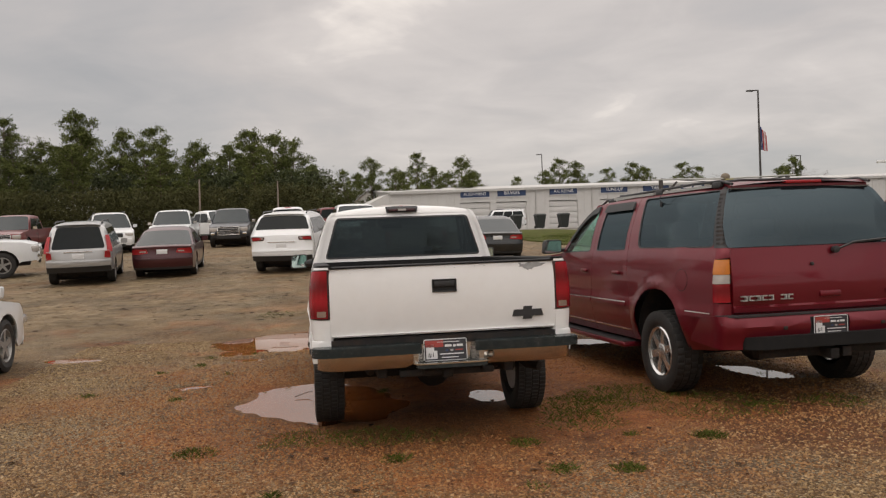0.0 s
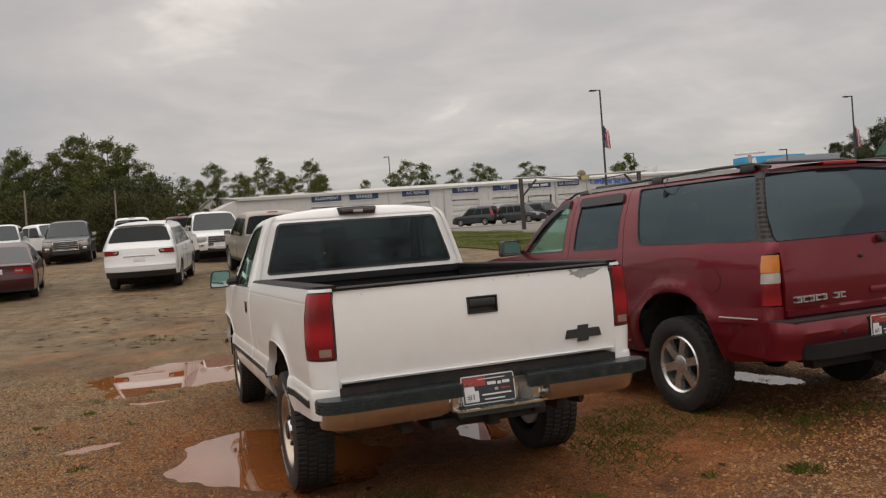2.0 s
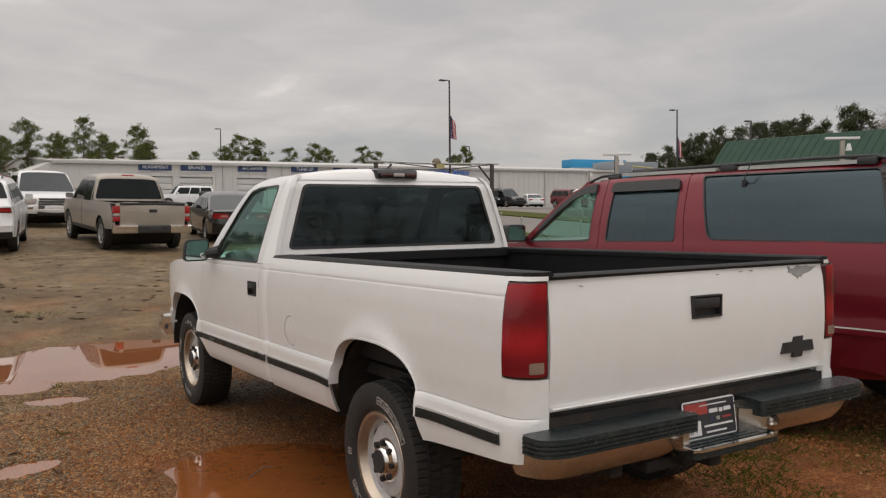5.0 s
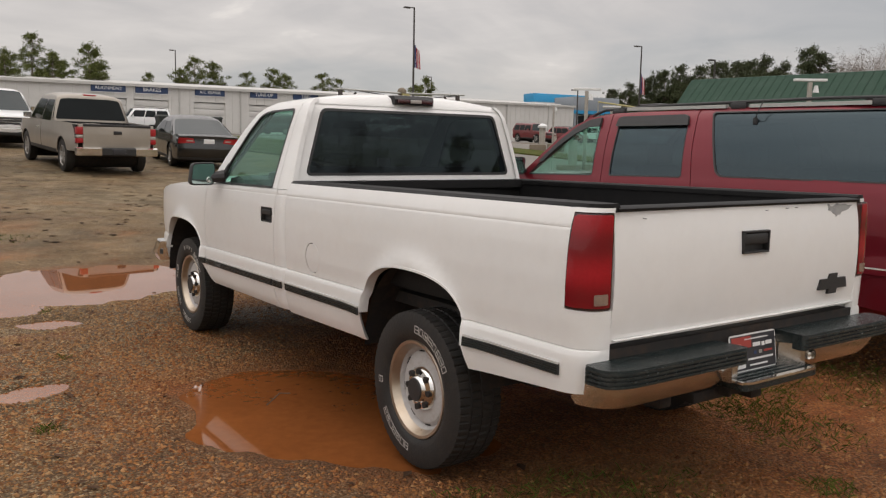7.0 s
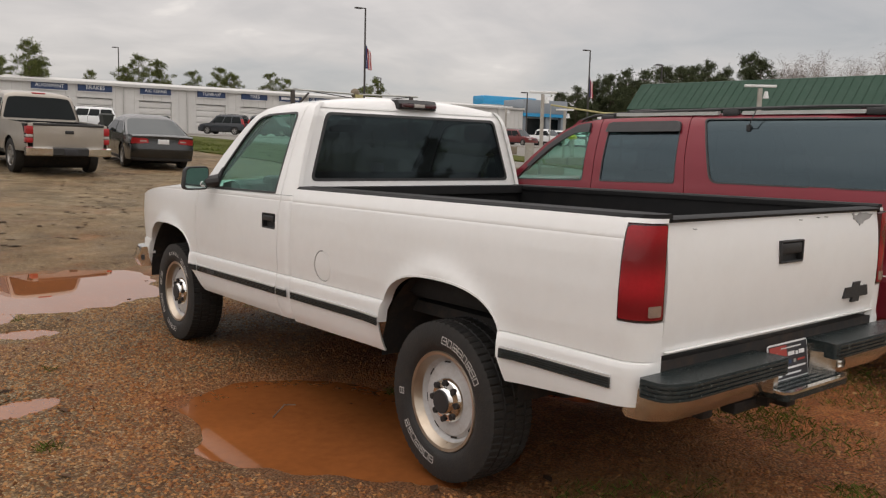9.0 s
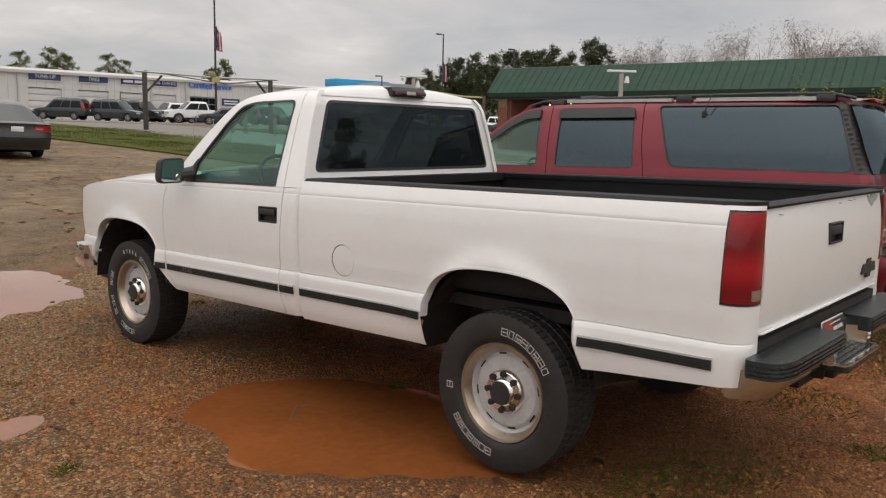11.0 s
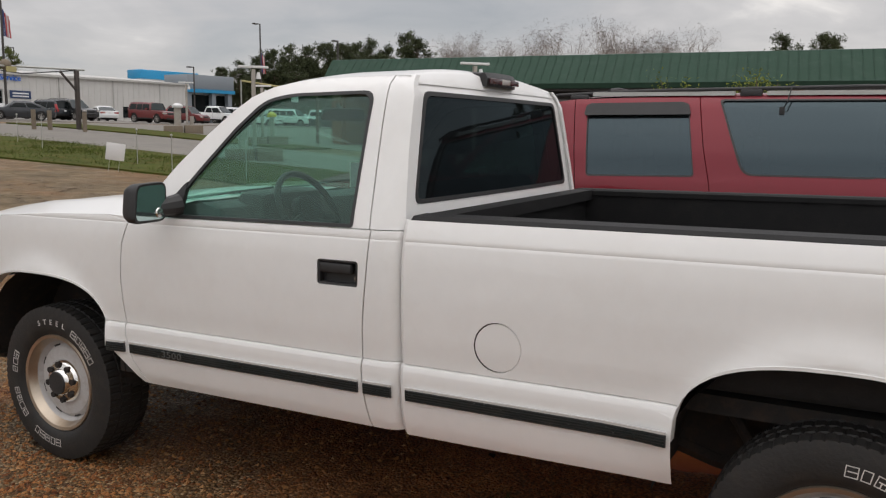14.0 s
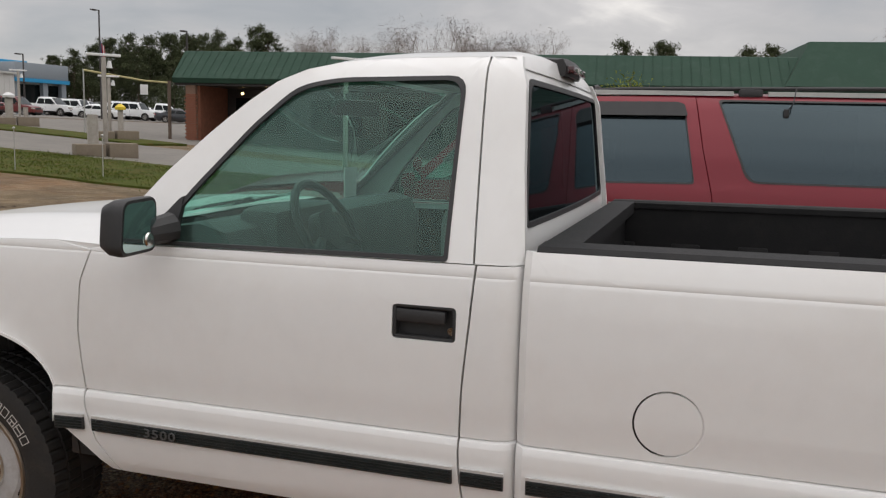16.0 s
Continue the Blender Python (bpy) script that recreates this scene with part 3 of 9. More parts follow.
M_WATER = water_material()
for cx, cy, a, b_, turn, deep in PUDDLES:
    bm = bmesh.new()
    m = pose(cx, cy, rise(cx, cy) - 0.52 * deep, 0, 0, turn)
    bm.faces.new([bm.verts.new(m @ Vector((a * 1.5 * math.cos(k * math.pi / 18), b_ * 1.5 * math.sin(k * math.pi / 18), 0))) for k in range(36)])
    solo("puddle", bm, M_WATER, "shallow puddle of muddy orange-brown rainwater in the gravel", "puddle", "puddles on the lot", "structure")


def strip(name, xs, ys, lift, material, label, category, edge=0.0):
    """A sheet laid on the ground, between curves xs(y) = (left, right), with a ragged edge and thickness."""
    bm = bmesh.new()
    rows = []
    for y in ys:
        x0, x1 = xs(y)
        x0 += edge * noise.noise(Vector((0, y * 0.7, 1))); x1 += edge * noise.noise(Vector((5, y * 0.7, 1)))
        k = 14
        rows.append([(x0 + (x1 - x0) * i / k, y) for i in range(k + 1)])
    vs = [[bm.verts.new((x, y, rise(x, y) + lift)) for x, y in r] for r in rows]
    for r, s in zip(vs, vs[1:]):
        for i in range(len(r) - 1):
            bm.faces.new((r[i], r[i + 1], s[i + 1], s[i]))
    for r, s in zip(vs, vs[1:]):
        for i in (0, -1):
            p, q = bm.verts.new(r[i].co - Vector((0, 0, lift + 0.05))), bm.verts.new(s[i].co - Vector((0, 0, lift + 0.05)))
            bm.faces.new((r[i], s[i], q, p))
    for r in (vs[0], vs[-1]):
        for i in range(len(r) - 1):
            p, q = bm.verts.new(r[i].co - Vector((0, 0, lift + 0.05))), bm.verts.new(r[i + 1].co - Vector((0, 0, lift + 0.05)))
            bm.faces.new((r[i], r[i + 1], q, p))
    return solo(name, bm, material, label, category, kind="structure")


M_TURF = mat("winter_turf", (0.060, 0.075, 0.016), 0.9, var=0.4, scale=1.2, bump=0.6, bscale=30, dirt=(0.15, 0.080, 0.032), dirt_amt=0.75, spec=0.08)
M_ASPHALT = mat("worn_grey_asphalt", (0.180, 0.165, 0.145), 0.8, var=0.15, scale=0.5, bump=0.3, bscale=60, dirt=(0.11, 0.105, 0.10), dirt_amt=0.6)
verge_edge = lambda y: 12.2 - 0.16 * max(0, y - 16) + 0.004 * max(0, y - 30) ** 2
strip("grass_verge", lambda y: (verge_edge(y), 18.2 - 0.05 * (y - 20)), np.arange(-30, 54, 1.0), 0.05, M_TURF, "strip of winter-worn grass between gravel lot and road", "grass", 0.35)
strip("road", lambda y: (18.2 - 0.05 * (y - 20), 26.5 + 0.03 * (y - 20)), np.arange(-60, 53, 1.0), 0.03, M_ASPHALT, "worn grey asphalt access road", "road")
strip("grass_island", lambda y: (26.5 + 0.03 * (y - 20), 29.5 + 0.12 * (y - 20)), np.arange(24, 46, 1.0), 0.10, M_TURF, "narrow grass island beside the road", "grass", 0.2)
strip("road_apron", lambda y: (4.0, 150.0), np.arange(54.3, 100, 2.0), 0.03, M_ASPHALT, "grey asphalt yard in front of the service building", "road")
strip("forecourt", lambda y: (31.0, 75.0), np.arange(-60, 54, 2.0), 0.02, M_ASPHALT, "asphalt forecourt of the green-roofed building", "road")


# ---- wheels ----
def wheel(parent, m, R, width, rim_r, style, letters=(), word="", name="wheel"):
    """A wheel whose outer face looks along -x before m. style: steel or alloy."""
    w = new(name); w.parent = parent; w.matrix_basis = m; w.empty_display_size = 0.1
    h = width / 2
    n = 64 if letters else 36
    cols = [(h * 0.8, rim_r), (h * 0.95, rim_r + 0.02), (h, R * 0.80), (h * 0.97, R * 0.93), (0.93 * h, 1), (0.56 * h, 1), (0.54 * h, 0), (0.48 * h, 0), (0.46 * h, 2), (0.08 * h, 2), (0.06 * h, 0), (0.0, 0), (-0.02 * h, 1),
            (-0.42 * h, 1), (-0.44 * h, 0), (-0.50 * h, 0), (-0.52 * h, 2), (-0.93 * h, 2), (-h * 0.97, R * 0.925), (-h, R * 0.84), (-h * 1.0, R * 0.72), (-h * 0.93, rim_r + 0.02), (-h * 0.80, rim_r), (-h * 0.6, rim_r - 0.012), (h * 0.8, rim_r - 0.012)]
    rings = []
    for x, r in cols:  # one connected tyre; whole numbers mark the tread rows, whose blocks are staggered
        row = []
        for j in range(n * 5):
            a = 2 * math.pi * j / (n * 5)
            q = r
            if isinstance(r, int):
                q = R if r and (j + (0, 0, 2)[r]) % 5 < 4 else R * 0.984
                if abs(x) > 0.9 * h:
                    q -= 0.006
            row.append(Vector((x, q * math.cos(a), q * math.sin(a))))
        rings.append(row)
    bm = loft(bmesh.new(), rings, True, False)
    tyre = part("tyre", bm, M_RUBBER, w, "worn black tyre with raised white letters" if letters else "black tyre")
    if letters:  # raised letters, as plain blocks with a gap inside
        bm = bmesh.new()
        for a0, count in letters:
            for i in range(count):
                t = pose(0, 0, 0, a0 + i * 7.6)
                z0, z1, x = R * 0.732, R * 0.825, -h - 0.0005
                wz = 0.0135 + 0.002 * ((i * 7 + count) % 3)
                k = 0.0028
                v = []
                for d in (x, x + 0.008):  # one outlined block
                    v.append([[bm.verts.new(t @ Vector((d, p, q))) for p, q in ((-e + 0, z0 + f), (e, z0 + f), (e, z1 - f), (-e, z1 - f))] for e, f in ((wz, 0), (wz - k, k))])
                for c in range(4):
                    e = (c + 1) % 4
                    bm.faces.new((v[0][0][c], v[0][0][e], v[0][1][e], v[0][1][c]))
                    bm.faces.new((v[0][0][c], v[0][0][e], v[1][0][e], v[1][0][c]))
                    bm.faces.new((v[0][1][c], v[0][1][e], v[1][1][e], v[1][1][c]))
                if i % 3 != 1:  # crossbar of the letter's shape
                    box(bm, x, x + 0.006, -wz + k, wz - k * (1 if i % 2 else 2.5), (z0 + z1) / 2 - 0.0018, (z0 + z1) / 2 + 0.0018, m=t)
                if i % 3 == 2:
                    box(bm, x, x + 0.006, -0.0017, 0.0017, z0 + k, (z0 + z1) / 2, m=t)
        tagged(part("raised_lettering", bm, M_LETTER, w, "raised white outline letters"), "raised white outline letters", kind="stuff")
    for i, ch in enumerate(word):
        text_mesh(ch, 0.036, 0.0012, M_LETTER, w, pose(0, 0, 0, 2 + 8.4 * i) @ pose(-h - 0.0005, 0, R * 0.787, 0, 0, -90), "raised_letter")
    if style == "steel":
        bm = bmesh.new()  # rim barrel with slotted disc
        lathe(bm, [(rim_r - 0.004, -h * 0.80), (rim_r - 0.02, -h * 0.70), (rim_r - 0.032, -h * 0.52), (rim_r * 0.80, -h * 0.36), (rim_r * 0.72, -h * 0.50), (rim_r * 0.55, -h * 0.54), (rim_r * 0.35, -h * 0.50), (0.02, -h * 0.50)], 48)
        lathe(bm, [(rim_r - 0.03, -h * 0.3), (rim_r - 0.03, h * 0.8), (0.02, h * 0.5)], 40)
        rim = part("rim", bm, M_STEELW, w, "light grey steel wheel, dusty")
        bm = bmesh.new()
        lathe(bm, [(rim_r + 0.008, -h * 0.84), (rim_r + 0.004, -h * 0.90), (rim_r - 0.010, -h * 0.87), (rim_r - 0.026, -h * 0.62), (rim_r - 0.030, -h * 0.56)], 56)
        part("trim_ring", bm, M_TRIMRING, w, "rust-stained bright trim ring")
        for i in range(8):  # slots of the disc
            bm = bmesh.new()
            box(bm, -h * 0.42 - 0.004, -h * 0.40, -0.022, 0.022, rim_r * 0.755, rim_r * 0.79, 0.004, m=pose(0, 0, 0, 45 * i))
            part("slot", bm, M_DARK, w)
        bm = bmesh.new()
        lathe(bm, [(0.108, -h * 0.48), (0.106, -h * 0.58), (0.094, -h * 0.70), (0.066, -h * 0.76), (0.058, -h * 0.88), (0.05, -h * 0.92), (0.0, -h * 0.93)], 40)
        cap = part("hub_cap", bm, M_CHROME, w, "chrome hub cap with eight nut holes")
        for i in range(8):
            bm = bmesh.new()
            c = pose(0, 0, 0, 45 * i + 12) @ Vector((-h * 0.68, 0, 0.085))
            tube(bm, [c + Vector((-0.016, 0, 0)), c + Vector((0.03, 0, 0))], 0.0145, 12)
            part("nut_hole", bm, M_DARK, w)
        bm = bmesh.new()
        lathe(bm, [(0.056, -h * 0.905), (0.052, -h * 0.955), (0.0, -h * 0.96)], 28)
        part("centre_cap", bm, M_BLACK, w, "black centre cap")
    else:
        bm = bmesh.new()
        lathe(bm, [(rim_r + 0.006, -h * 0.84), (rim_r - 0.004, -h * 0.92), (rim_r - 0.02, -h * 0.80), (rim_r - 0.03, -h * 0.2), (rim_r - 0.03, h * 0.8)], 48)
        k = 6 if style == "six" else 5
        for i in range(k):
            t = pose(0, 0, 0, 360 / k * i)
            ws = 0.030 if style == "six" else 0.024
            loft(bm, [[t @ Vector(p) for p in ((-h * 0.72, -ws * 1.35, 0.03), (-h * 0.72, ws * 1.35, 0.03), (-h * 0.45, ws * 1.35, 0.03), (-h * 0.45, -ws * 1.35, 0.03))],
                      [t @ Vector(p) for p in ((-h * 0.80, -ws, rim_r * 0.6), (-h * 0.80, ws, rim_r * 0.6), (-h * 0.5, ws, rim_r * 0.6), (-h * 0.5, -ws, rim_r * 0.6))],
                      [t @ Vector(p) for p in ((-h * 0.76, -ws * 1.25, rim_r * 0.97), (-h * 0.76, ws * 1.25, rim_r * 0.97), (-h * 0.4, ws * 1.25, rim_r * 0.97), (-h * 0.4, -ws * 1.25, rim_r * 0.97))]])
        lathe(bm, [(0.075, -h * 0.5), (0.07, -h * 0.78), (0.045, -h * 0.86), (0.0, -h * 0.87)], 28)
        rim = part("rim", bm, M_ALLOY, w, "bright alloy rim")
        bm = bmesh.new()
        lathe(bm, [(rim_r - 0.032, -h * 0.12), (rim_r * 0.5, -h * 0.05), (0.01, -h * 0.05)], 24)
        part("brake_disc", bm, M_DARK, w)
    return w


# ---- the white regular-cab pickup: x to its right, y ahead, origin under the rear axle ----
RAKE = 0.013
PROFILE = [(0.48, 0.908), (0.53, 0.932), (0.60, 0.946), (0.66, 0.951), (0.718, 0.953), (0.738, 0.951), (0.7525, 0.945), (0.757, 0.934), (0.7615, 0.9405), (0.785, 0.941), (0.85, 0.948), (1.0, 0.952), (1.12, 0.948), (1.180, 0.941), (1.190, 0.939), (1.1945, 0.9365), (1.199, 0.9375), (1.228, 0.930), (1.25, 0.922), (1.29, 0.905)]
PZ, PW = [p[0] for p in PROFILE], [p[1] for p in PROFILE]


def raked(y, z):
    return z + RAKE * (1.4 - y)


def flare(y, z):
    f = 0.0
    for cy in (0.03, 3.36):
        d = math.hypot((y - cy), (z - 0.47) * 0.98)
        if z > 0.45 and d < 0.66:
            f = max(f, 0.022 * math.exp(-((d - 0.46) / 0.055) ** 2) * min(1, (z - 0.45) / 0.2))
    return f


def nose_taper(y):
    """How far the front fender draws in towards the lamps."""
    return 0.0 if y < 3.3 else 0.10 * ((y - 3.3) / 0.86) ** 2.0


def side_xyz(y, z):
    w = float(np.interp(z, PZ, PW))
    x = w + flare(y, z) - nose_taper(y)
    if y < -1.0:  # round the rear corner; y = -1.2 always ends at the tailgate's edge
        r = 0.095
        way = r * math.pi / 2 + max(0.0, x - r - 0.816)
        s = way * min(1.0, (-1.0 - y) / 0.2)
        a = min(s / r, math.pi / 2)
        rest = max(0.0, s - r * math.pi / 2)
        return Vector((-(x - r + r * math.cos(a) - rest), -1.0 - r * math.sin(a) * 1.1, raked(-1.03, z)))
    return Vector((-x, y, raked(y, z)))


LAMP = [p for p in PROFILE if not 1.13 < p[0] < 1.22]


def lamp_xyz(y, z):
    """The side's skin without its upper groove, for the lamps."""
    p = side_xyz(y, 1.10)
    dx = float(np.interp(z, [q[0] for q in LAMP], [q[1] for q in LAMP])) - float(np.interp(1.10, PZ, PW))
    return Vector((p.x - dx * max(0.0, min(1.0, (y + 1.2) / 0.2)), p.y, raked(max(y, -1.03), z)))


def cab_side_xyz(y, z):
    p = side_xyz(y, z)
    if y < 1.50:
        p.x += 0.05 * (1 - math.sqrt(max(0.0, 1 - ((1.50 - y) / 0.075) ** 2)))
    return p


def side_part(name, pts, parent, label="", right=False, depth=(0.03, 0, 0), step=0.05, material=None, lift=0.0, holes=(), sharp=32, base=None):
    fn = (lambda u, v: (base or side_xyz)(u, v) + Vector((-lift, -lift if u < -1.02 else 0, 0)))
    bm = panel(pts, fn, depth, step, holes=holes, stepv=0.03, creases=(0.718, 0.738, 0.7525, 0.757, 0.7615, 1.190, 1.1945, 1.199))
    if right:
        mirror_x(bm)
    return part(name, bm, material or M_WHITE, parent, label, sharp)


def wheel_arch(cy, back_low, front_low, top=0.905, half=0.445, z_low=0.50, z_mid=0.72):
    """Arch outline from its rear foot to its front foot (y falls to the rear)."""
    pts = [(cy - half - back_low, z_low)]
    for i in range(25):
        a = math.pi * (1 - i / 24)
        c, s = math.cos(a), math.sin(a)
        pts.append((cy + half * math.copysign(abs(c) ** 0.80, c), z_mid - 0.06 + (top - z_mid + 0.06) * abs(s) ** 0.72))
    pts.append((cy + half + front_low, z_low))
    return pts


def build_pickup():
    T = thing("pickup_truck", "white regular-cab long-bed pickup truck parked beside muddy puddles", "pickup truck", m=pose(-0.012, 0, 0))
    # bed sides, wrapped round the rear corners, notched for the lamps
    rear_arch = wheel_arch(0.03, 0.03, 0.0, top=0.930, half=0.432)
    rear_arch[0] = (-0.435, 0.553)
    U_END = -1.2
    bed = [(U_END, 0.60), (-1.06, 0.595), (-0.9, 0.585)] + rear_arch + [(0.95, 0.495), (1.403, 0.492), (1.405, 1.268), (U_END, 1.268), (U_END, 1.252), (-1.010, 1.252), (-1.006, 1.10), (-1.002, 0.903), (U_END, 0.898)]
    fuel = arc(1.043, 0.862, 0.0865, 0, 360, 28)[:-1]
    for right in (False, True):
        sd = side_part("bed_side", bed, T, "white bed side with flared wheel opening", right, (0.022, 0.022, 0), 0.045, holes=() if right else (fuel,))
        side_part("tail_lamp_corner", rounded([(U_END + 0.004, 0.904), (-1.005, 0.908), (-1.009, 1.10), (-1.013, 1.249), (U_END + 0.004, 1.249)], 0.01), T, "dark red lamp body", right, (0.02, 0.02, 0), 0.02, M_TAILDARK, 0.003, base=lamp_xyz)
        side_part("tail_lamp_lens", rounded([(U_END + 0.009, 0.911), (-1.010, 0.914), (-1.014, 1.10), (-1.019, 1.244), (U_END + 0.009, 1.244)], 0.012), T, "long red tail lamp lens", right, (0.006, 0.006, 0), 0.02, M_TAIL, 0.0055, base=lamp_xyz)
        lens = side_part("reversing_lens", rounded([(U_END + 0.02, 0.922), (-1.115, 0.922), (-1.115, 0.962), (U_END + 0.02, 0.962)], 0.006), T, "small dull clear reversing lens", right, (0.007, 0.007, 0), 0.02, M_REVLENS, 0.008, base=lamp_xyz)
        for y0, y1, up in ((0.475, 1.39, 0.0), (-0.99, -0.42, 0.022)):
            tr = side_part("rub_strip", [(y0, 0.632 + up), (y1, 0.632 + up), (y1, 0.672 + up), (y0, 0.672 + up)], T, "black ribbed rub strip", right, (0.008, 0, 0), 0.1, M_BLACK, 0.010)
            for k in range(4):
                z = 0.6365 + up + 0.0090 * k
                side_part("rib", [(y0 + 0.004, z), (y1 - 0.004, z), (y1 - 0.004, z + 0.0045), (y0 + 0.004, z + 0.0045)], tr, "", right, (0.004, 0, 0), 0.2, M_PAD, 0.0135)
            side_part("strip_edge", [(y0, 0.672 + up), (y1, 0.672 + up), (y1, 0.680 + up), (y0, 0.680 + up)], tr, "bright upper edge of strip", right, (0.008, 0, 0), 0.2, M_BRIGHTEDGE, 0.009)
        # wheel opening lip and dark inner wheel house
        for cy, hw, tp in ((0.03, 0.432, 0.930), (3.36, 0.455, 0.945)):
            bm = bmesh.new()
            ring_pts = wheel_arch(cy, 0.0, 0.0, top=tp, half=hw)[1:-1]
            rr = []
            for y, z in ring_pts:
                p = side_xyz(y, z)
                rr.append([p + Vector((-0.004, 0, 0)), p + Vector((0.05, 0, 0)), p + Vector((0.05, 0, -0.012)), p + Vector((-0.004, 0, -0.010))])
            loft(bm, rr)
            if right:
                mirror_x(bm)
            part("arch_lip", bm, M_WHITE, T)
            bm = bmesh.new()
            rr = []
            for k in range(15):
                a = math.pi * k / 14
                y, z = cy + 0.50 * math.cos(a), 0.46 + 0.50 * math.sin(a)
                rr.append([Vector((-0.90, y, raked(y, z))), Vector((-0.52, y, raked(y, z)))])
            rows = [[bm.verts.new(p) for p in r] for r in rr]
            for a, b in zip(rows, rows[1:]):
                bm.faces.new((a[0], a[1], b[1], b[0]))
            bm.faces.new([r[1] for r in rows])
            if right:
                mirror_x(bm)
            part("wheel_house", bm, M_DARK, T, "dark wheel housing")
    door = side_part("fuel_door", arc(1.043, 0.862, 0.0818, 0, 360, 28)[:-1], T, "round white fuel filler door", depth=(0.012, 0, 0), lift=-0.001)
    bm = panel(arc(1.043, 0.862, 0.10, 0, 360, 20)[:-1], lambda u, v: side_xyz(u, v) + Vector((0.012, 0, 0)), (0.01, 0, 0), 0.1)
    part("filler_recess", bm, M_DARK, T)
    # bed: liner floor, walls, ribs and wheel boxes
    def liner(name, boxes, parent, label=""):
        bm_ = bmesh.new()
        for q in boxes:
            box(bm_, *q)
        for v in bm_.verts:
            v.co.z = raked(v.co.y, v.co.z)
        return part(name, bm_, M_LINER, parent, label)
    bl = liner("bedliner", [(-0.80, 0.80, -1.03, 1.37, 0.78, 0.80)], T, "black plastic bedliner")
    for s in (-1, 1):
        liner("liner_wall", [(*sorted((s * 0.80, s * 0.835)), -1.03, 1.37, 0.80, 1.25)], bl)
        liner("wheel_box", [(*sorted((s * 0.55, s * 0.80)), -0.42, 0.45, 0.80, 1.02, 0.03)], bl)
        for k in range(9):
            y = -0.95 + 0.28 * k
            liner("wall_rib", [(*sorted((s * 0.788, s * 0.801)), y, y + 0.12, 0.82, 1.10, 0.006)], bl)
    liner("front_wall", [(-0.80, 0.80, 1.335, 1.37, 0.80, 1.25)], bl)
    for k in range(11):
        liner("floor_rib", [(-0.7 + 0.14 * k - 0.025, -0.7 + 0.14 * k + 0.025, -1.02, 1.33, 0.80, 0.815)], bl)
    for s in (-1, 1):
        bm = bmesh.new()
        prof = [(0.918, 1.250), (0.914, 1.270), (0.898, 1.282), (0.80, 1.284), (0.79, 1.275), (0.79, 1.252), (0.885, 1.250)]
        loft(bm, [[Vector((s * min(x, xm), y, raked(y, z))) for x, z in prof] for y, xm in [(-1.102, 0.83), (-1.085, 0.868), (-1.05, 0.893)] + [(q, 2.0) for q in np.linspace(-0.99, 1.395, 11)]])
        part("rail_cap", bm, M_LINER, T, "black plastic bed rail cap")
    bm = bmesh.new()
    loft(bm, [[Vector((x, y, raked(1.38, z))) for y, z in ((1.395, 1.23), (1.395, 1.281), (1.30, 1.281), (1.30, 1.23))] for x in np.linspace(-0.8, 0.8, 4)])
    part("rail_cap", bm, M_LINER, T)
    # tailgate
    zt = lambda z: raked(-1.06, z)
    tg = part("tailgate", panel(rounded([(-0.8125, 0.772), (0.8125, 0.772), (0.8125, 1.256), (-0.8125, 1.256)], 0.005), lambda u, v: Vector((u, -1.112 + 0.022 * ((v - 1.0) / 0.25) ** 2 - 0.008 * (1 - (u / 0.8) ** 2), zt(v))), (0, 0.035, 0), 0.08, holes=(rounded([(-0.088, 1.062), (0.088, 1.062), (0.088, 1.155), (-0.088, 1.155)], 0.012),)), M_WHITE, T, "white tailgate with chipped paint on its upper corner")
    bm = bmesh.new()
    loft(bm, [[Vector((x, y, zt(z))) for y, z in ((-1.106, 1.256), (-1.109, 1.264), (-1.098, 1.270), (-1.04, 1.271), (-1.03, 1.23))] for x in np.linspace(-0.80, 0.80, 12)])
    part("tailgate_cap", bm, M_LINER, tg, "black plastic cap along the tailgate top")
    # handle recess and lever
    bm = bmesh.new()
    box(bm, -0.092, 0.092, -1.10, -1.085, zt(1.056), zt(1.161))
    for a in ((-0.088, -0.08, 1.062, 1.155), (0.08, 0.088, 1.062, 1.155), (-0.088, 0.088, 1.147, 1.155), (-0.088, 0.088, 1.062, 1.070)):
        box(bm, a[0], a[1], -1.128, -1.09, zt(a[2]), zt(a[3]), 0.003)
    hd = part("handle_bezel", bm, M_BLACK, tg, "black tailgate handle bezel")
    bm = bmesh.new()
    box(bm, -0.078, 0.078, -1.126, -1.10, zt(1.098), zt(1.145), 0.008)
    part("handle", bm, M_BLACK, tg)
    # emblem, a plain black cross-like bar
    em = [(-0.115, -0.024), (-0.032, -0.024), (-0.038, -0.046), (0.028, -0.046), (0.034, -0.024), (0.115, -0.024), (0.102, 0.024), (0.03, 0.024), (0.036, 0.046), (-0.03, 0.046), (-0.036, 0.024), (-0.102, 0.024)]
    part("emblem", panel([(0.605 + u, 0.887 + v) for u, v in em], lambda u, v: Vector((u, -1.121, zt(v))), (0, 0.012, 0), 0.1), M_BLACK, tg, "plain black emblem")
    # chipped paint
    random.seed(5)
    ch = [(0.565, 1.252), (0.575, 1.236), (0.566, 1.226), (0.592, 1.224), (0.60, 1.212), (0.618, 1.207), (0.622, 1.196), (0.634, 1.206), (0.648, 1.203), (0.662, 1.216), (0.69, 1.221), (0.715, 1.227), (0.735, 1.240), (0.752, 1.246), (0.715, 1.246), (0.69, 1.252), (0.655, 1.250), (0.635, 1.256), (0.605, 1.243), (0.585, 1.243), (0.578, 1.255)]
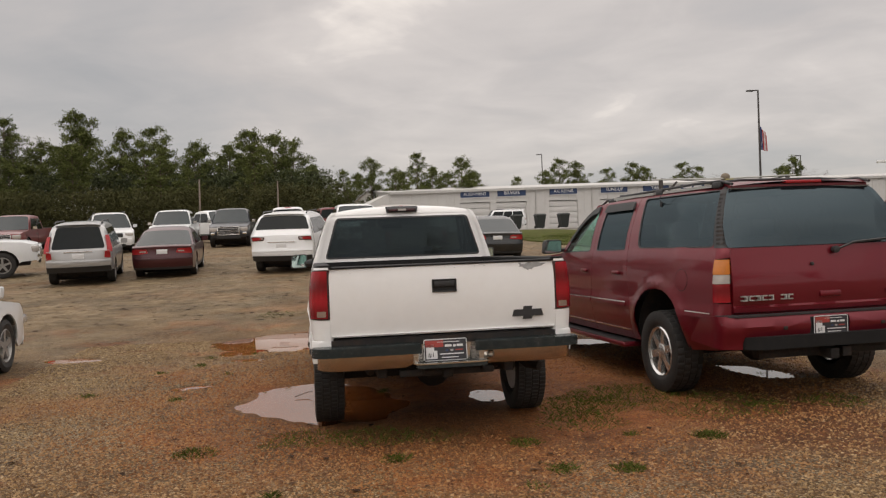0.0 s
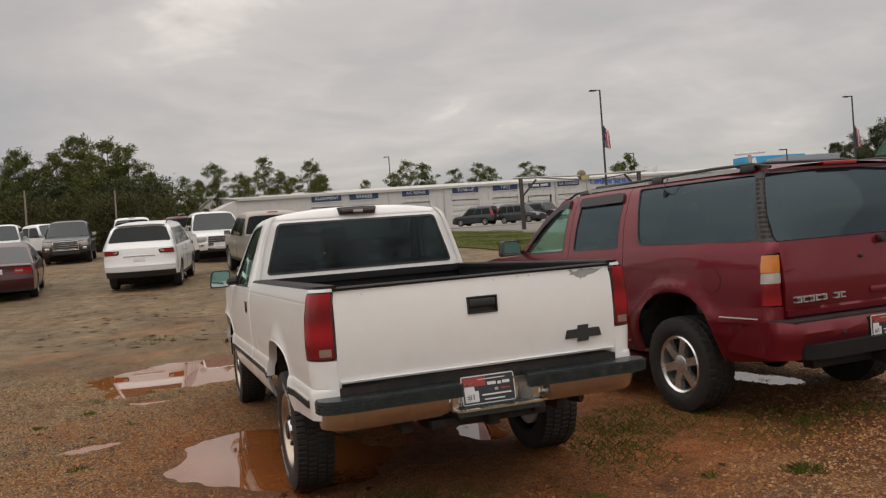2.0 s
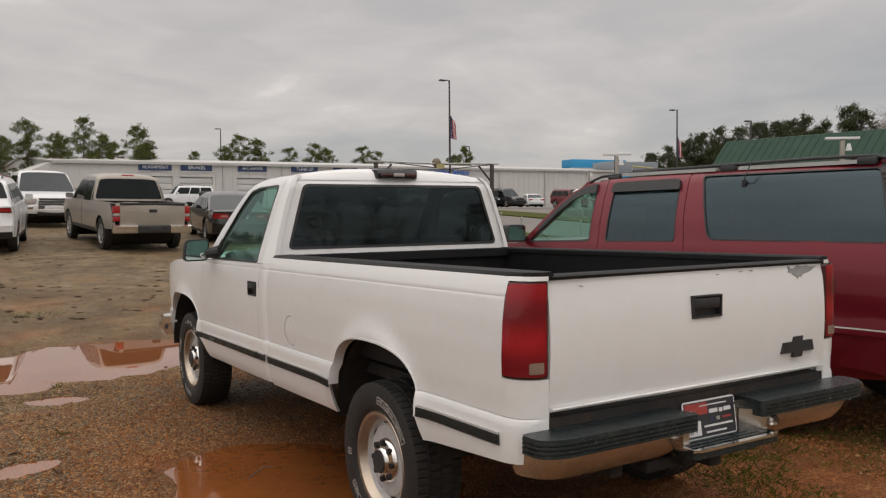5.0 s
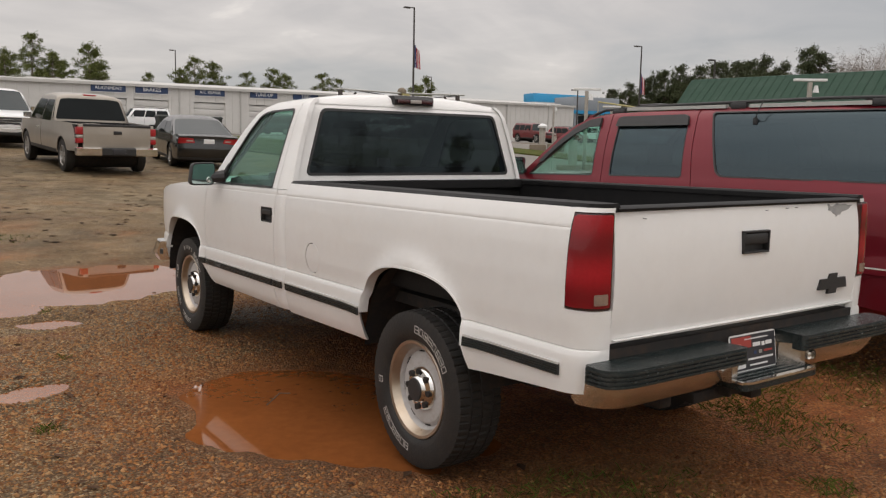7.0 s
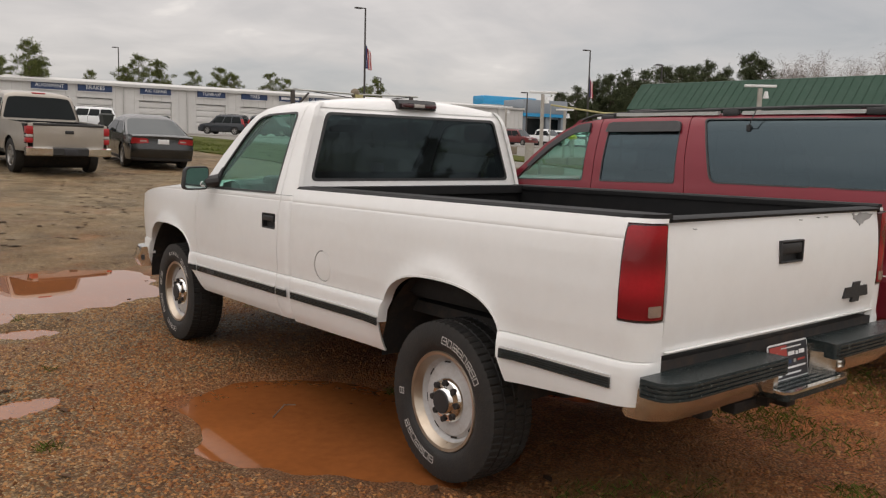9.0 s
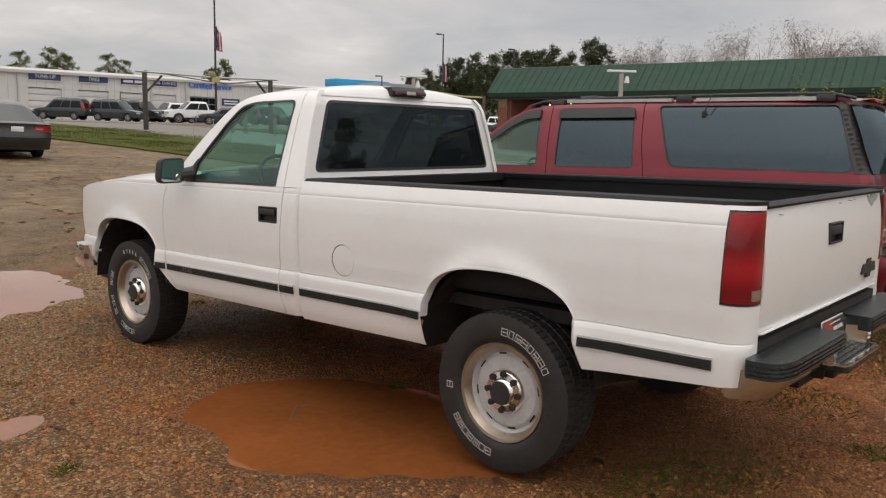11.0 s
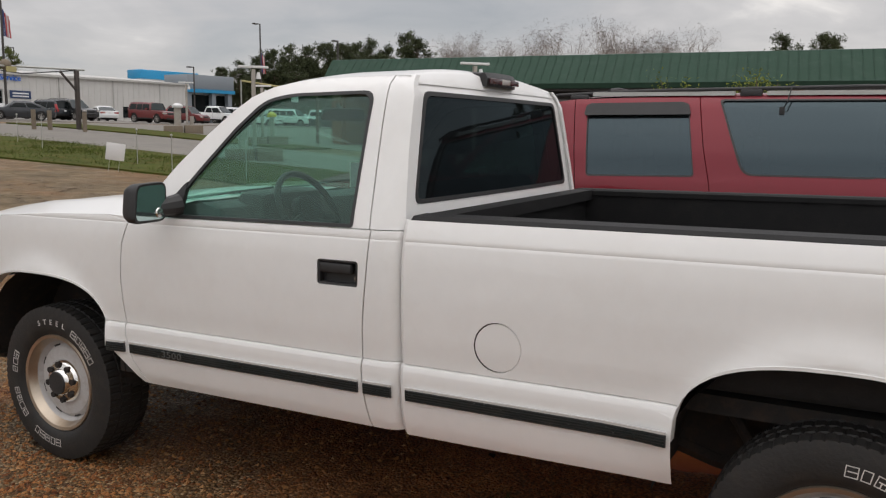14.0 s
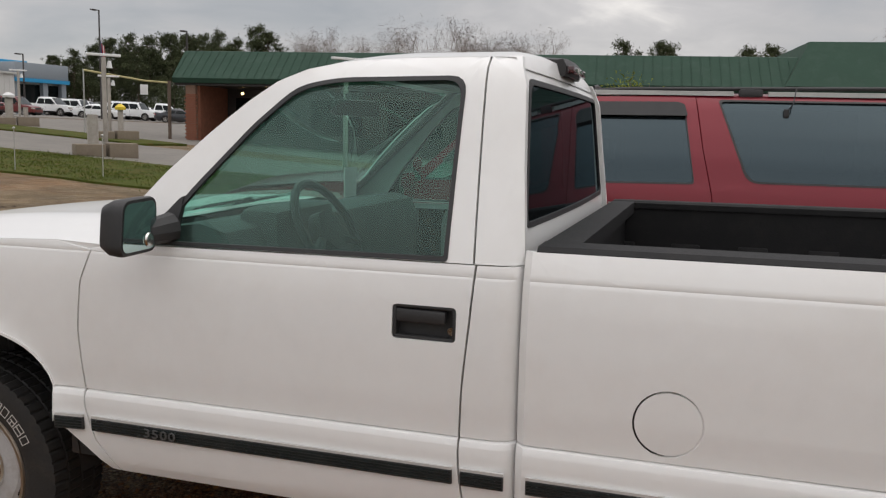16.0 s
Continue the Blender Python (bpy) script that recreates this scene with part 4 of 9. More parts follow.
    part("paint_chip", panel([(0.655 + (u - 0.655) * 1.15, v - 0.006) for u, v in ch], lambda u, v: Vector((u, -1.1145 + 0.022 * ((v - 1.0) / 0.25) ** 2 - 0.008 * (1 - (u / 0.8) ** 2), zt(v))), (0, 0.003, 0), 0.03), M_PRIMER, tg, "patch of bare grey primer")
    for k in range(4):
        bm = bmesh.new()
        u, v = -0.7 + 1.25 * random.random(), 1.21 + 0.03 * random.random()
        box(bm, u, u + 0.003, -1.114, -1.09, zt(v), zt(v + 0.003))
        part("paint_nick", bm, M_PRIMER, tg)
    # lower seam roll of the tailgate
    bm = bmesh.new()
    box(bm, -0.80, 0.80, -1.1155, -1.10, zt(0.782), zt(0.787), 0.002)
    part("lower_fold", bm, M_WHITE, tg)
    for s in (-1, 1):  # jambs beside the tailgate
        bm = bmesh.new(); box(bm, *sorted((s * 0.80, s * 0.8158)), -1.082, -1.0, zt(0.70), zt(1.266))
        part("gate_jamb", bm, M_WHITE, T)
    bm = bmesh.new()  # dark sill behind the bumper
    box(bm, -0.82, 0.82, -1.10, -0.98, zt(0.66), zt(0.752))
    part("rear_sill", bm, M_DARK, T)

    # rear step bumper
    bp = new("rear_bumper"); bp.parent = T; bp.matrix_basis = pose(0, 0.095, -0.03); tagged(bp, "chrome step bumper with black plastic pads")
    zb = lambda z: raked(-1.2, z)
    def bumper_xyz(u, v):
        r, w = 0.13, 0.912
        lean = 0.05 * ((0.70 - v) / 0.11) ** 2
        s = abs(u)
        y = -1.315 + lean
        if s > w - r:
            a = min((s - (w - r)) / r, 1.6)
            x, y = w - r + r * math.sin(a) , -1.315 + lean + r * (1 - math.cos(a))
            if a >= 1.6:
                y += s - (w - r) - 1.6 * r
            return Vector((math.copysign(x, u), y, zb(v)))
        return Vector((u, y, zb(v)))
    def bumper_in(u, v):
        a = max(0.0, min((abs(u) - 0.782) / 0.13, math.pi / 2))
        return Vector((-math.copysign(math.sin(a), u), math.cos(a), 0)) * 0.006
    shell = [(-1.02, 0.600), (-0.98, 0.580), (-0.70, 0.570), (-0.30, 0.574), (-0.225, 0.61), (-0.21, 0.695), (-1.02, 0.695)]
    for s in (1, -1):
        part("bumper_shell", panel([(u * s, v) for u, v in shell], bumper_xyz, bumper_in, 0.03), M_CHROME_DIRTY, bp, "dull chrome lower bumper")
        bm = bmesh.new()
        out = rounded([(-0.84, -1.10), (-0.84, -1.20), (-1.00, -1.20), (-1.00, -1.31), (-0.90, -1.345), (-0.20, -1.345), (-0.23, -1.10)], [0.0, 0.0, 0.02, 0.09, 0.06, 0.02, 0.01], 6)
        panel([(u * s, v) for u, v in out], lambda u, v: Vector((u * 0.943, v, zb(0.744))), (0, 0, -0.066), 0.2, bm)
        part("step_pad", bm, M_PAD, bp, "weathered black step pad")
        for k in range(4):  # ribs round the pad's edge
            bm = panel([(u * s, v) for u, v in rounded([(-0.84, -1.12), (-0.84, -1.205), (-1.008, -1.205), (-1.008, -1.315), (-0.90, -1.352), (-0.21, -1.352), (-0.24, -1.12)], [0.0, 0.0, 0.02, 0.09, 0.06, 0.02, 0.01], 6)], lambda u, v, k=k: Vector((u * 0.943, v, zb(0.737 - 0.0155 * k))), (0, 0, -0.009), 0.3)
            part("pad_rib", bm, M_PAD, bp)
        for k in range(6):  # tread bars on top
            xx = -0.30 - 0.10 * k
            bm = bmesh.new(); box(bm, min(s * xx, s * (xx - 0.07)), max(s * xx, s * (xx - 0.07)), -1.32, -1.16, zb(0.741), zb(0.7425))
            part("tread_bar", bm, M_PAD, bp)
    bm = bmesh.new()
    box(bm, -0.215, 0.215, -1.24, -1.225, zb(0.56), zb(0.73))
    part("plate_panel", bm, M_CHROME_DIRTY, bp)
    for s in (-1, 1):
        bm = bmesh.new()
        loft(bm, [[Vector((s * x, y, zb(z))) for x, y in ((0.165, -1.245), (0.215, -1.318), (0.25, -1.318), (0.25, -1.245))] for z in (0.60, 0.70)])
        part("plate_surround", bm, M_CHROME_DIRTY, bp, "dull chrome plate surround")
    bm = bmesh.new()
    panel(rounded([(-0.235, -1.20), (-0.235, -1.37), (0.27, -1.37), (0.27, -1.20)], 0.03), lambda u, v: Vector((u, v, zb(0.605))), (0, 0, -0.03), 0.3, bm)
    for k in range(5):
        box(bm, -0.21, 0.245, -1.36 + 0.03 * k, -1.345 + 0.03 * k, zb(0.605), zb(0.609))
    part("lower_step", bm, M_PAD, bp, "weathered black lower step")
    bm = bmesh.new()
    panel([(-0.24, -1.2), (-0.24, -1.36), (-0.20, -1.376), (0.235, -1.376), (0.285, -1.35), (0.285, -1.2)], lambda u, v: Vector((u, v, zb(0.612))), (0, 0, -0.010), 0.4, bm, holes=([(-0.225, -1.21), (-0.225, -1.352), (0.262, -1.352), (0.262, -1.21)],))
    part("step_edge", bm, M_CHROME, bp, "bright step edge")
    for x in (0.30,):
        bm = bmesh.new()
        lathe(bm, [(0.0, 0.03), (0.026, 0.028), (0.028, 0.0), (0.02, -0.01)], 16, pose(x, -1.315, zb(0.645)) @ pose(0, 0, 0, 0, 0, 90))
        part("plug", bm, M_CHROME_DIRTY, bp)
    # hitch receiver, frame, axle, spring, exhaust
    bm = bmesh.new()
    box(bm, -0.34, 0.34, -1.12, -1.05, zb(0.47), zb(0.52), 0.01)
    box(bm, -0.035, 0.035, -1.17, -1.0, zb(0.46), zb(0.525), 0.006)
    box(bm, -0.19, -0.17, -1.17, -1.05, zb(0.49), zb(0.58), 0.004)
    box(bm, 0.25, 0.27, -1.15, -1.05, zb(0.49), zb(0.58), 0.004)
    part("hitch", bm, M_DARK, T, "dark trailer hitch receiver")
    bm = bmesh.new()
    for s in (-1, 1):
        box(bm, s * 0.46 - 0.035, s * 0.46 + 0.035, -1.08, 3.95, 0.50, 0.62, 0.01)
        tube(bm, [(s * 0.50, -0.70, 0.55), (s * 0.50, -0.35, 0.44), (s * 0.50, 0, 0.42), (s * 0.50, 0.4, 0.46), (s * 0.50, 0.72, 0.55)], 0.035, 8)
        tube(bm, [(s * 0.56, 0.14, 0.34), (s * 0.66, 0.42, 0.82)], 0.022, 8)
        tube(bm, [(s * 0.52, 3.5, 0.34), (s * 0.60, 3.42, 0.85)], 0.022, 8)
    for y in (0.0, 3.34):
        tube(bm, [(-0.75, y, 0.385), (0.75, y, 0.385)], 0.045, 12)
    bmesh.ops.create_uvsphere(bm, u_segments=14, v_segments=10, radius=0.15, matrix=Matrix.Translation((0.05, 0, 0.385)))
    box(bm, -0.7, 0.7, 1.4, 3.2, 0.46, 0.52)
    box(bm, -0.75, 0.75, -0.98, 1.36, 0.70, 0.76)
    tube(bm, [(0.0, 0.1, 0.42), (0.0, 1.8, 0.50)], 0.045, 10)
    part("chassis", bm, M_DARK, T, "dark muddy chassis and axles")
    bm = bmesh.new()
    tube(bm, [(0.52, 1.5, 0.42), (0.60, 0.55, 0.48), (0.66, -0.2, 0.56), (0.72, -0.60, 0.47), (0.79, -0.70, 0.46)], 0.034, 10)
    part("exhaust_pipe", bm, M_DARK, T)

    # cab: lower back corner panel, door, fender
    seam = [(1.553, 0.497), (1.570, 0.60), (1.580, 0.68), (1.583, 0.76), (1.578, 0.9), (1.562, 1.08), (1.553, 1.226)]
    cab_low = [(1.428, 0.497), (1.428, 1.226)] + [(y - 0.006, z) for y, z in seam[::-1]]
    fseam = [(2.69, 0.497), (2.762, 0.60), (2.792, 0.70), (2.800, 0.78), (2.812, 0.95), (2.80, 1.10), (2.765, 1.20)]
    doorp = [(y, z) for y, z in seam] + [(2.0, 1.226), (2.6, 1.222), (2.762, 1.205)] + [(y - 0.003, z) for y, z in fseam[::-1]]
    farch = wheel_arch(3.36, 0.18, 0.06, top=0.945, half=0.455)
    farch[-1] = (3.86, 0.56)
    fender = [(y + 0.003, z) for y, z in fseam] + [(2.9, 1.222), (3.4, 1.205), (3.8, 1.17), (4.10, 1.12), (4.14, 0.93), (4.12, 0.70), (4.02, 0.66)] + farch[::-1]
    hole = rounded([(1.595, 1.018), (1.775, 1.018), (1.775, 1.112), (1.595, 1.112)], 0.014)
    for right in (False, True):
        cb = side_part("cab_corner", cab_low, T, "white cab corner panel", right, base=cab_side_xyz, step=0.02)
        dr = side_part("door", doorp, T, "white driver's door" if not right else "white passenger door", right, holes=(hole,), step=0.06)
        fe = side_part("front_fender", fender, T, "white front fender", right)
        for pr, y0, y1 in ((cb, 1.45, 1.568), (dr, 1.592, 2.765), (fe, 2.798, 2.895)):
            tr = side_part("rub_strip", [(y0, 0.632), (y1, 0.632), (y1, 0.672), (y0, 0.672)], T, "black ribbed rub strip", right, (0.008, 0, 0), 0.2, M_BLACK, 0.010)
            for k in range(4):
                z = 0.6365 + 0.0090 * k
                side_part("rib", [(y0 + 0.004, z), (y1 - 0.004, z), (y1 - 0.004, z + 0.0045), (y0 + 0.004, z + 0.0045)], tr, "", right, (0.004, 0, 0), 0.3, M_PAD, 0.0135)
            side_part("strip_edge", [(y0, 0.672), (y1, 0.672), (y1, 0.680), (y0, 0.680)], tr, "bright upper edge of strip", right, (0.008, 0, 0), 0.3, M_BRIGHTEDGE, 0.009)
        # door handle in its recess
        s = 1 if right else -1
        bm = bmesh.new()
        xw = 0.941
        box(bm, *sorted((s * (xw - 0.03), s * (xw - 0.02))), 1.59, 1.78, raked(1.68, 1.014), raked(1.68, 1.116))
        for a in ((1.595, 1.775, 1.103, 1.112), (1.595, 1.775, 1.018, 1.027), (1.595, 1.606, 1.018, 1.112), (1.764, 1.775, 1.018, 1.112)):
            box(bm, *sorted((s * (xw + 0.006), s * (xw - 0.025))), a[0], a[1], raked(1.68, a[2]), raked(1.68, a[3]), 0.003)
        part("handle_bezel", bm, M_BLACK, dr, "black recessed door handle")
        bm = bmesh.new()
        box(bm, *sorted((s * (xw + 0.008), s * (xw - 0.016))), 1.625, 1.766, raked(1.68, 1.062), raked(1.68, 1.100), 0.008)
        part("handle", bm, M_BLACK, dr)
        bm = bmesh.new()
        lathe(bm, [(0.0, -0.004), (0.011, -0.004), (0.012, 0.004)], 14, pose(s * (xw - 0.012), 1.612, raked(1.68, 1.045)))
        part("lock", bm, M_CHROME, dr, "chrome lock cylinder")
        if not right:
            text_mesh("3500", 0.036, 0.0015, M_NUMERAL, dr, pose(-0.9685, 2.51, raked(2.52, 0.6525), 0, 0, -90) @ Matrix.Diagonal((1.5, 1, 1.05, 1)), "model_numerals", 1.08)
    # inner body so that the seams show dark
    bm = bmesh.new()
    for s in (-1, 1):
        box(bm, *sorted((s * 0.86, s * 0.895)), 1.36, 2.9, 0.52, 1.2)
    box(bm, -0.88, 0.88, 1.37, 1.40, 0.52, 1.24)
    for v in bm.verts:
        v.co.z = raked(v.co.y, v.co.z)
    part("inner_body", bm, M_DARK, T)

    # greenhouse
    zb_, zr = 1.226, 1.735
    def cab_x(z):
        return float(np.interp(z, [1.2, 1.226, 1.30, 1.45, 1.60, 1.70, 1.745, 1.775, 1.79], [0.938, 0.931, 0.910, 0.862, 0.812, 0.774, 0.750, 0.720, 0.675]))
    def green(y, z):
        x = cab_x(z)
        if y < 1.53:
            x -= 0.05 * (1 - math.sqrt(max(0.0, 1 - ((1.53 - y) / 0.105) ** 2)))
        return Vector((-x, y, raked(y, z)))
    # side frame of the cab with the door window opening
    a_top = (1.985, 1.735)
    outer = [(1.560, 1.229), (2.73, 1.229), (2.655, 1.31), (2.54, 1.44), (2.41, 1.562), (2.30, 1.655), (2.218, 1.712), (2.13, 1.748), (2.02, 1.770), (1.90, 1.780), (1.590, 1.780)]
    win = rounded([(1.634, 1.236), (2.555, 1.2325), (2.435, 1.392), (2.266, 1.583), (2.148, 1.692), (2.03, 1.716), (1.642, 1.720)], [0.012, 0.03, 0.0, 0.03, 0.05, 0.06, 0.05])
    back = [(1.428, 1.229), (1.554, 1.229), (1.584, 1.780), (1.50, 1.780), (1.472, 1.70), (1.455, 1.50), (1.445, 1.40)]
    for right in (False, True):
        for nm, pts, holes, mt, dp, lift in (("door_frame", outer, (win,), M_WHITE, 0.03, 0.0), ("rear_pillar", back, (), M_WHITE, 0.03, 0.0)):
            bm = panel(pts, lambda u, v: green(u, v) + Vector((-lift, 0, 0)), (dp, 0, 0), 0.05, holes=holes, stepv=0.04)
            if right:
                mirror_x(bm)
            part(nm, bm, mt, T, "white upper door frame" if nm == "door_frame" else "white rear cab pillar")
        bm = panel(rounded([(1.629, 1.2305), (2.567, 1.2295), (2.4405, 1.395), (2.270, 1.587), (2.151, 1.697), (2.03, 1.7215), (1.637, 1.7255)], [0.012, 0.02, 0.0, 0.03, 0.05, 0.06, 0.05]), lambda u, v: green(u, v) + Vector((-0.003, 0, 0)), (0.015, 0, 0), 0.2, holes=(rounded([(1.641, 1.243), (2.543, 1.239), (2.428, 1.388), (2.261, 1.577), (2.144, 1.685), (2.029, 1.709), (1.649, 1.713)], [0.008, 0.02, 0.0, 0.03, 0.05, 0.06, 0.05]),))
        if right:
            mirror_x(bm)
        part("window_seal", bm, M_BLACK, T, "black rubber window seal")
        bm = panel(rounded([(1.639, 1.240), (2.55, 1.236), (2.432, 1.39), (2.263, 1.58), (2.146, 1.688), (2.03, 1.712), (1.646, 1.716)], 0.008), lambda u, v: green(u, v) + Vector((0.010, 0, 0)), (0, 0, 0), 0.2)
        if right:
            mirror_x(bm)
        g = part("door_glass", bm, M_GLASS, T, "clear side window with a faint green tint")
        g.visible_shadow = False
        # quarter divider and mirror
        s = 1 if right else -1
        bm = panel([(2.475, 1.233), (2.60, 1.231), (2.475, 1.365), (2.462, 1.372)], lambda u, v: green(u, v) + Vector((-0.006, 0, 0)), (0.02, 0, 0), 0.2)
        if right:
            mirror_x(bm)
        part("mirror_sail", bm, M_BLACK, T, "black mirror mount")
        mr = new("door_mirror"); mr.parent = T; tagged(mr, "black door mirror with a small round blind-spot mirror")
        mm = pose(s * 1.075, 2.53, raked(2.5, 1.300), 0, 0, s * -6)
        bm = bmesh.new()
        loft(bm, [[mm @ Vector((x * k, y, z * k)) for x, z in rounded([(-0.095, -0.082), (0.09, -0.082), (0.098, 0.078), (-0.075, 0.074)], 0.035)] for y, k in ((-0.045, 0.96), (-0.035, 1.0), (0.0, 0.96), (0.03, 0.78), (0.042, 0.5))])
        part("housing", bm, M_BLACK, mr)
        bm = bmesh.new()
        tube(bm, [(s * 0.915, 2.49, raked(2.5, 1.28)), (s * 1.0, 2.52, raked(2.5, 1.27))], [0.045, 0.035], 10)
        part("arm", bm, M_BLACK, mr)
        bm = bmesh.new()
        panel(rounded([(-0.084, -0.070), (0.08, -0.070), (0.087, 0.066), (-0.066, 0.063)], 0.028), lambda u, v: mm @ Vector((u, -0.0465, v)), (0, 0, 0), 0.3, bm)
        part("mirror_glass", bm, M_MIRROR, mr, "mirror glass")
        bm = bmesh.new()
        lathe(bm, [(0.0, -0.006), (0.018, -0.005), (0.021, 0.0)], 18, mm @ pose(-s * 0.045, -0.048, -0.044, 0, 0, 90))
        part("spot_mirror", bm, M_CHROME, mr, "small round convex mirror")
    # cab back with the large rear window
    def backf(u, v):
        return Vector((u, 1.450 + 0.050 * ((v - 1.226) / 0.54) + 0.035 * max(0, (v - 1.70) / 0.075) ** 2 - 0.022 * (1 - (u / 0.9) ** 2) , raked(1.45, v)))
    bw = rounded([(-0.785, 1.318), (0.785, 1.318), (0.664, 1.715), (-0.664, 1.715)], 0.04, 5)
    edge = [(-0.88, 1.15), (0.88, 1.15)] + [(cab_x(z) - 0.03, z) for z in (1.226, 1.3, 1.45, 1.6, 1.7, 1.745, 1.775)] + [(-cab_x(z) + 0.03, z) for z in (1.775, 1.745, 1.7, 1.6, 1.45, 1.3, 1.226)]
    bk = part("cab_back", panel(edge, backf, (0, 0.03, 0), 0.1, holes=(bw,)), M_WHITE, T, "white cab back panel")
    part("window_seal", panel(rounded([(-0.793, 1.311), (0.793, 1.311), (0.671, 1.723), (-0.671, 1.723)], 0.043, 5), lambda u, v: backf(u, v) + Vector((0, -0.003, 0)), (0, 0.01, 0), 0.3, holes=(rounded([(-0.775, 1.327), (0.775, 1.327), (0.655, 1.706), (-0.655, 1.706)], 0.035, 5),)), M_BLACK, bk, "black rubber rear window seal")
    g = part("rear_window", panel(rounded([(-0.782, 1.321), (0.782, 1.321), (0.662, 1.712), (-0.662, 1.712)], 0.03, 5), lambda u, v: backf(u, v) + Vector((0, 0.004, 0)), (0, 0, 0), 0.15), M_TINT, bk, "dark tinted rear window")
    # roof: its edge runs on along the top of the door frames
    bm = bmesh.new()
    rows = []
    for t in np.linspace(0, 1, 19):
        y = 1.515 + (2.165 - 1.515) * t
        front, rear = max(0, (t - 0.6) / 0.4), max(0, (0.14 - t) / 0.14)
        edge_z = float(np.interp(y, [1.49, 1.52, 1.59, 1.90, 2.02, 2.13, 2.218], [1.770, 1.778, 1.780, 1.780, 1.770, 1.748, 1.712]))
        crown = 0.056 - 0.028 * front ** 2 - 0.026 * rear ** 2
        w = cab_x(edge_z) + 0.001
        rows.append([Vector((w * k, y + 0.085 * (1 - k * k) * front - 0.012 * (1 - k * k) * rear, raked(y, edge_z + crown * (1 - abs(k) ** 2.6)))) for k in np.linspace(-1, 1, 25)])
    rows.insert(0, [Vector((p.x, backf(p.x, 1.75).y - 0.006, raked(1.45, 1.748))) for p in rows[0]])
    loft(bm, rows, False, False)
    part("roof", bm, M_WHITE, T, "white cab roof", 60)
    # windscreen
    def wsf(u, v):
        k = (v - 1.226) / (1.755 - 1.226)
        return Vector((u, 2.76 - 0.64 * k + 0.10 * (1 - (u / 0.85) ** 2), raked(2.3, v) - 0.0))
    ws = rounded([(-0.86, 1.232), (0.86, 1.232), (0.695, 1.752), (-0.695, 1.752)], 0.03)
    g = part("windscreen", panel(ws, wsf, (0, 0, 0), 0.12), M_GLASS, T, "clear windscreen")
    g.visible_shadow = False
    for s in (-1, 1):
        bm = bmesh.new()
        pa = []
        for k in np.linspace(0, 1, 9):
            z = 1.226 + (1.755 - 1.226) * k
            p = wsf(s * (0.86 - 0.165 * k), z)
            q = Vector((s * (cab_x(z) - 0.012), float(np.interp(z, [1.229, 1.31, 1.44, 1.562, 1.655, 1.712, 1.755], [2.73, 2.655, 2.54, 2.41, 2.30, 2.218, 2.11])), raked(2.3, z)))
            pa.append([p, q, q + Vector((-s * 0.045, 0.01, 0)), p + Vector((0, -0.03, 0))])
        loft(bm, pa)
        part("windscreen_pillar", bm, M_WHITE, T, "white windscreen pillar")
        bm = bmesh.new()
        loft(bm, [[b_ + Vector((-s * 0.002, -0.004, 0)), c + Vector((-s * 0.006, -0.012, 0)), d + Vector((-s * 0.01, -0.02, 0)), d + Vector((-s * 0.03, -0.01, 0)), a_ + Vector((-s * 0.03, -0.012, 0)), c + Vector((-s * 0.02, -0.03, 0))] for a_, b_, c, d in pa])
        part("pillar_lining", bm, M_DASH, T, "dark grey plastic pillar lining")
    # hood and front end
    bm = bmesh.new()
    rows = []
    for y, z, w in ((2.72, 1.235, 0.932), (2.9, 1.242, 0.930), (3.3, 1.229, 0.932), (3.7, 1.201, 0.921), (3.98, 1.163, 0.885), (4.12, 1.118, 0.856), (4.155, 1.03, 0.845)):
        rows.append([Vector((w * k, y + 0.05 * (1 - k * k), raked(y, z - 0.018 + 0.045 * (1 - abs(k) ** 2.5) + 0.012 * math.exp(-((abs(k) - 0.62) / 0.12) ** 2)))) for k in np.linspace(-1, 1, 21)])
    for r in rows:  # turned-down flange along both sides
        r.insert(0, r[0] + Vector((0.004, 0, -0.05))); r.append(r[-1] + Vector((-0.004, 0, -0.05)))
    loft(bm, rows, False, False)
    part("hood", bm, M_WHITE, T, "white hood with raised side creases", 40)
    bm = bmesh.new()
    box(bm, -0.60, 0.60, 4.13, 4.19, raked(4.1, 0.80), raked(4.1, 1.06), 0.02)
    gr = part("grille", bm, M_BLACK, T, "black grille")
    for k in range(3):
        bm = bmesh.new(); box(bm, -0.60, 0.60, 4.185, 4.20, raked(4.1, 0.84 + 0.08 * k), raked(4.1, 0.86 + 0.08 * k), 0.004)
        part("grille_bar", bm, M_CHROME, gr)
    for s in (-1, 1):
        bm = bmesh.new(); box(bm, *sorted((s * 0.61, s * 0.815)), 4.08, 4.17, raked(4.1, 0.82), raked(4.1, 1.05), 0.02)
        part("headlight", bm, M_CLEAR, T, "clear rectangular headlight")
    bm = bmesh.new()
    rows = []
    for x, y in ((-0.945, 3.95), (-0.94, 4.07), (-0.90, 4.17), (-0.7, 4.25), (0, 4.30), (0.7, 4.25), (0.90, 4.17), (0.94, 4.07), (0.945, 3.95)):
        n = Vector((-x * 0.12, -0.035, 0))
        rows.append([Vector((x, y, raked(4.1, 0.53))), Vector((x, y, raked(4.1, 0.60))) + n * -0.3, Vector((x, y, raked(4.1, 0.69))), Vector((x, y, raked(4.1, 0.69))) + n, Vector((x, y, raked(4.1, 0.53))) + n])
    loft(bm, rows)
    fb = part("front_bumper", bm, M_CHROME, T, "chrome front bumper with a black rub strip", 50)
    bm = bmesh.new()
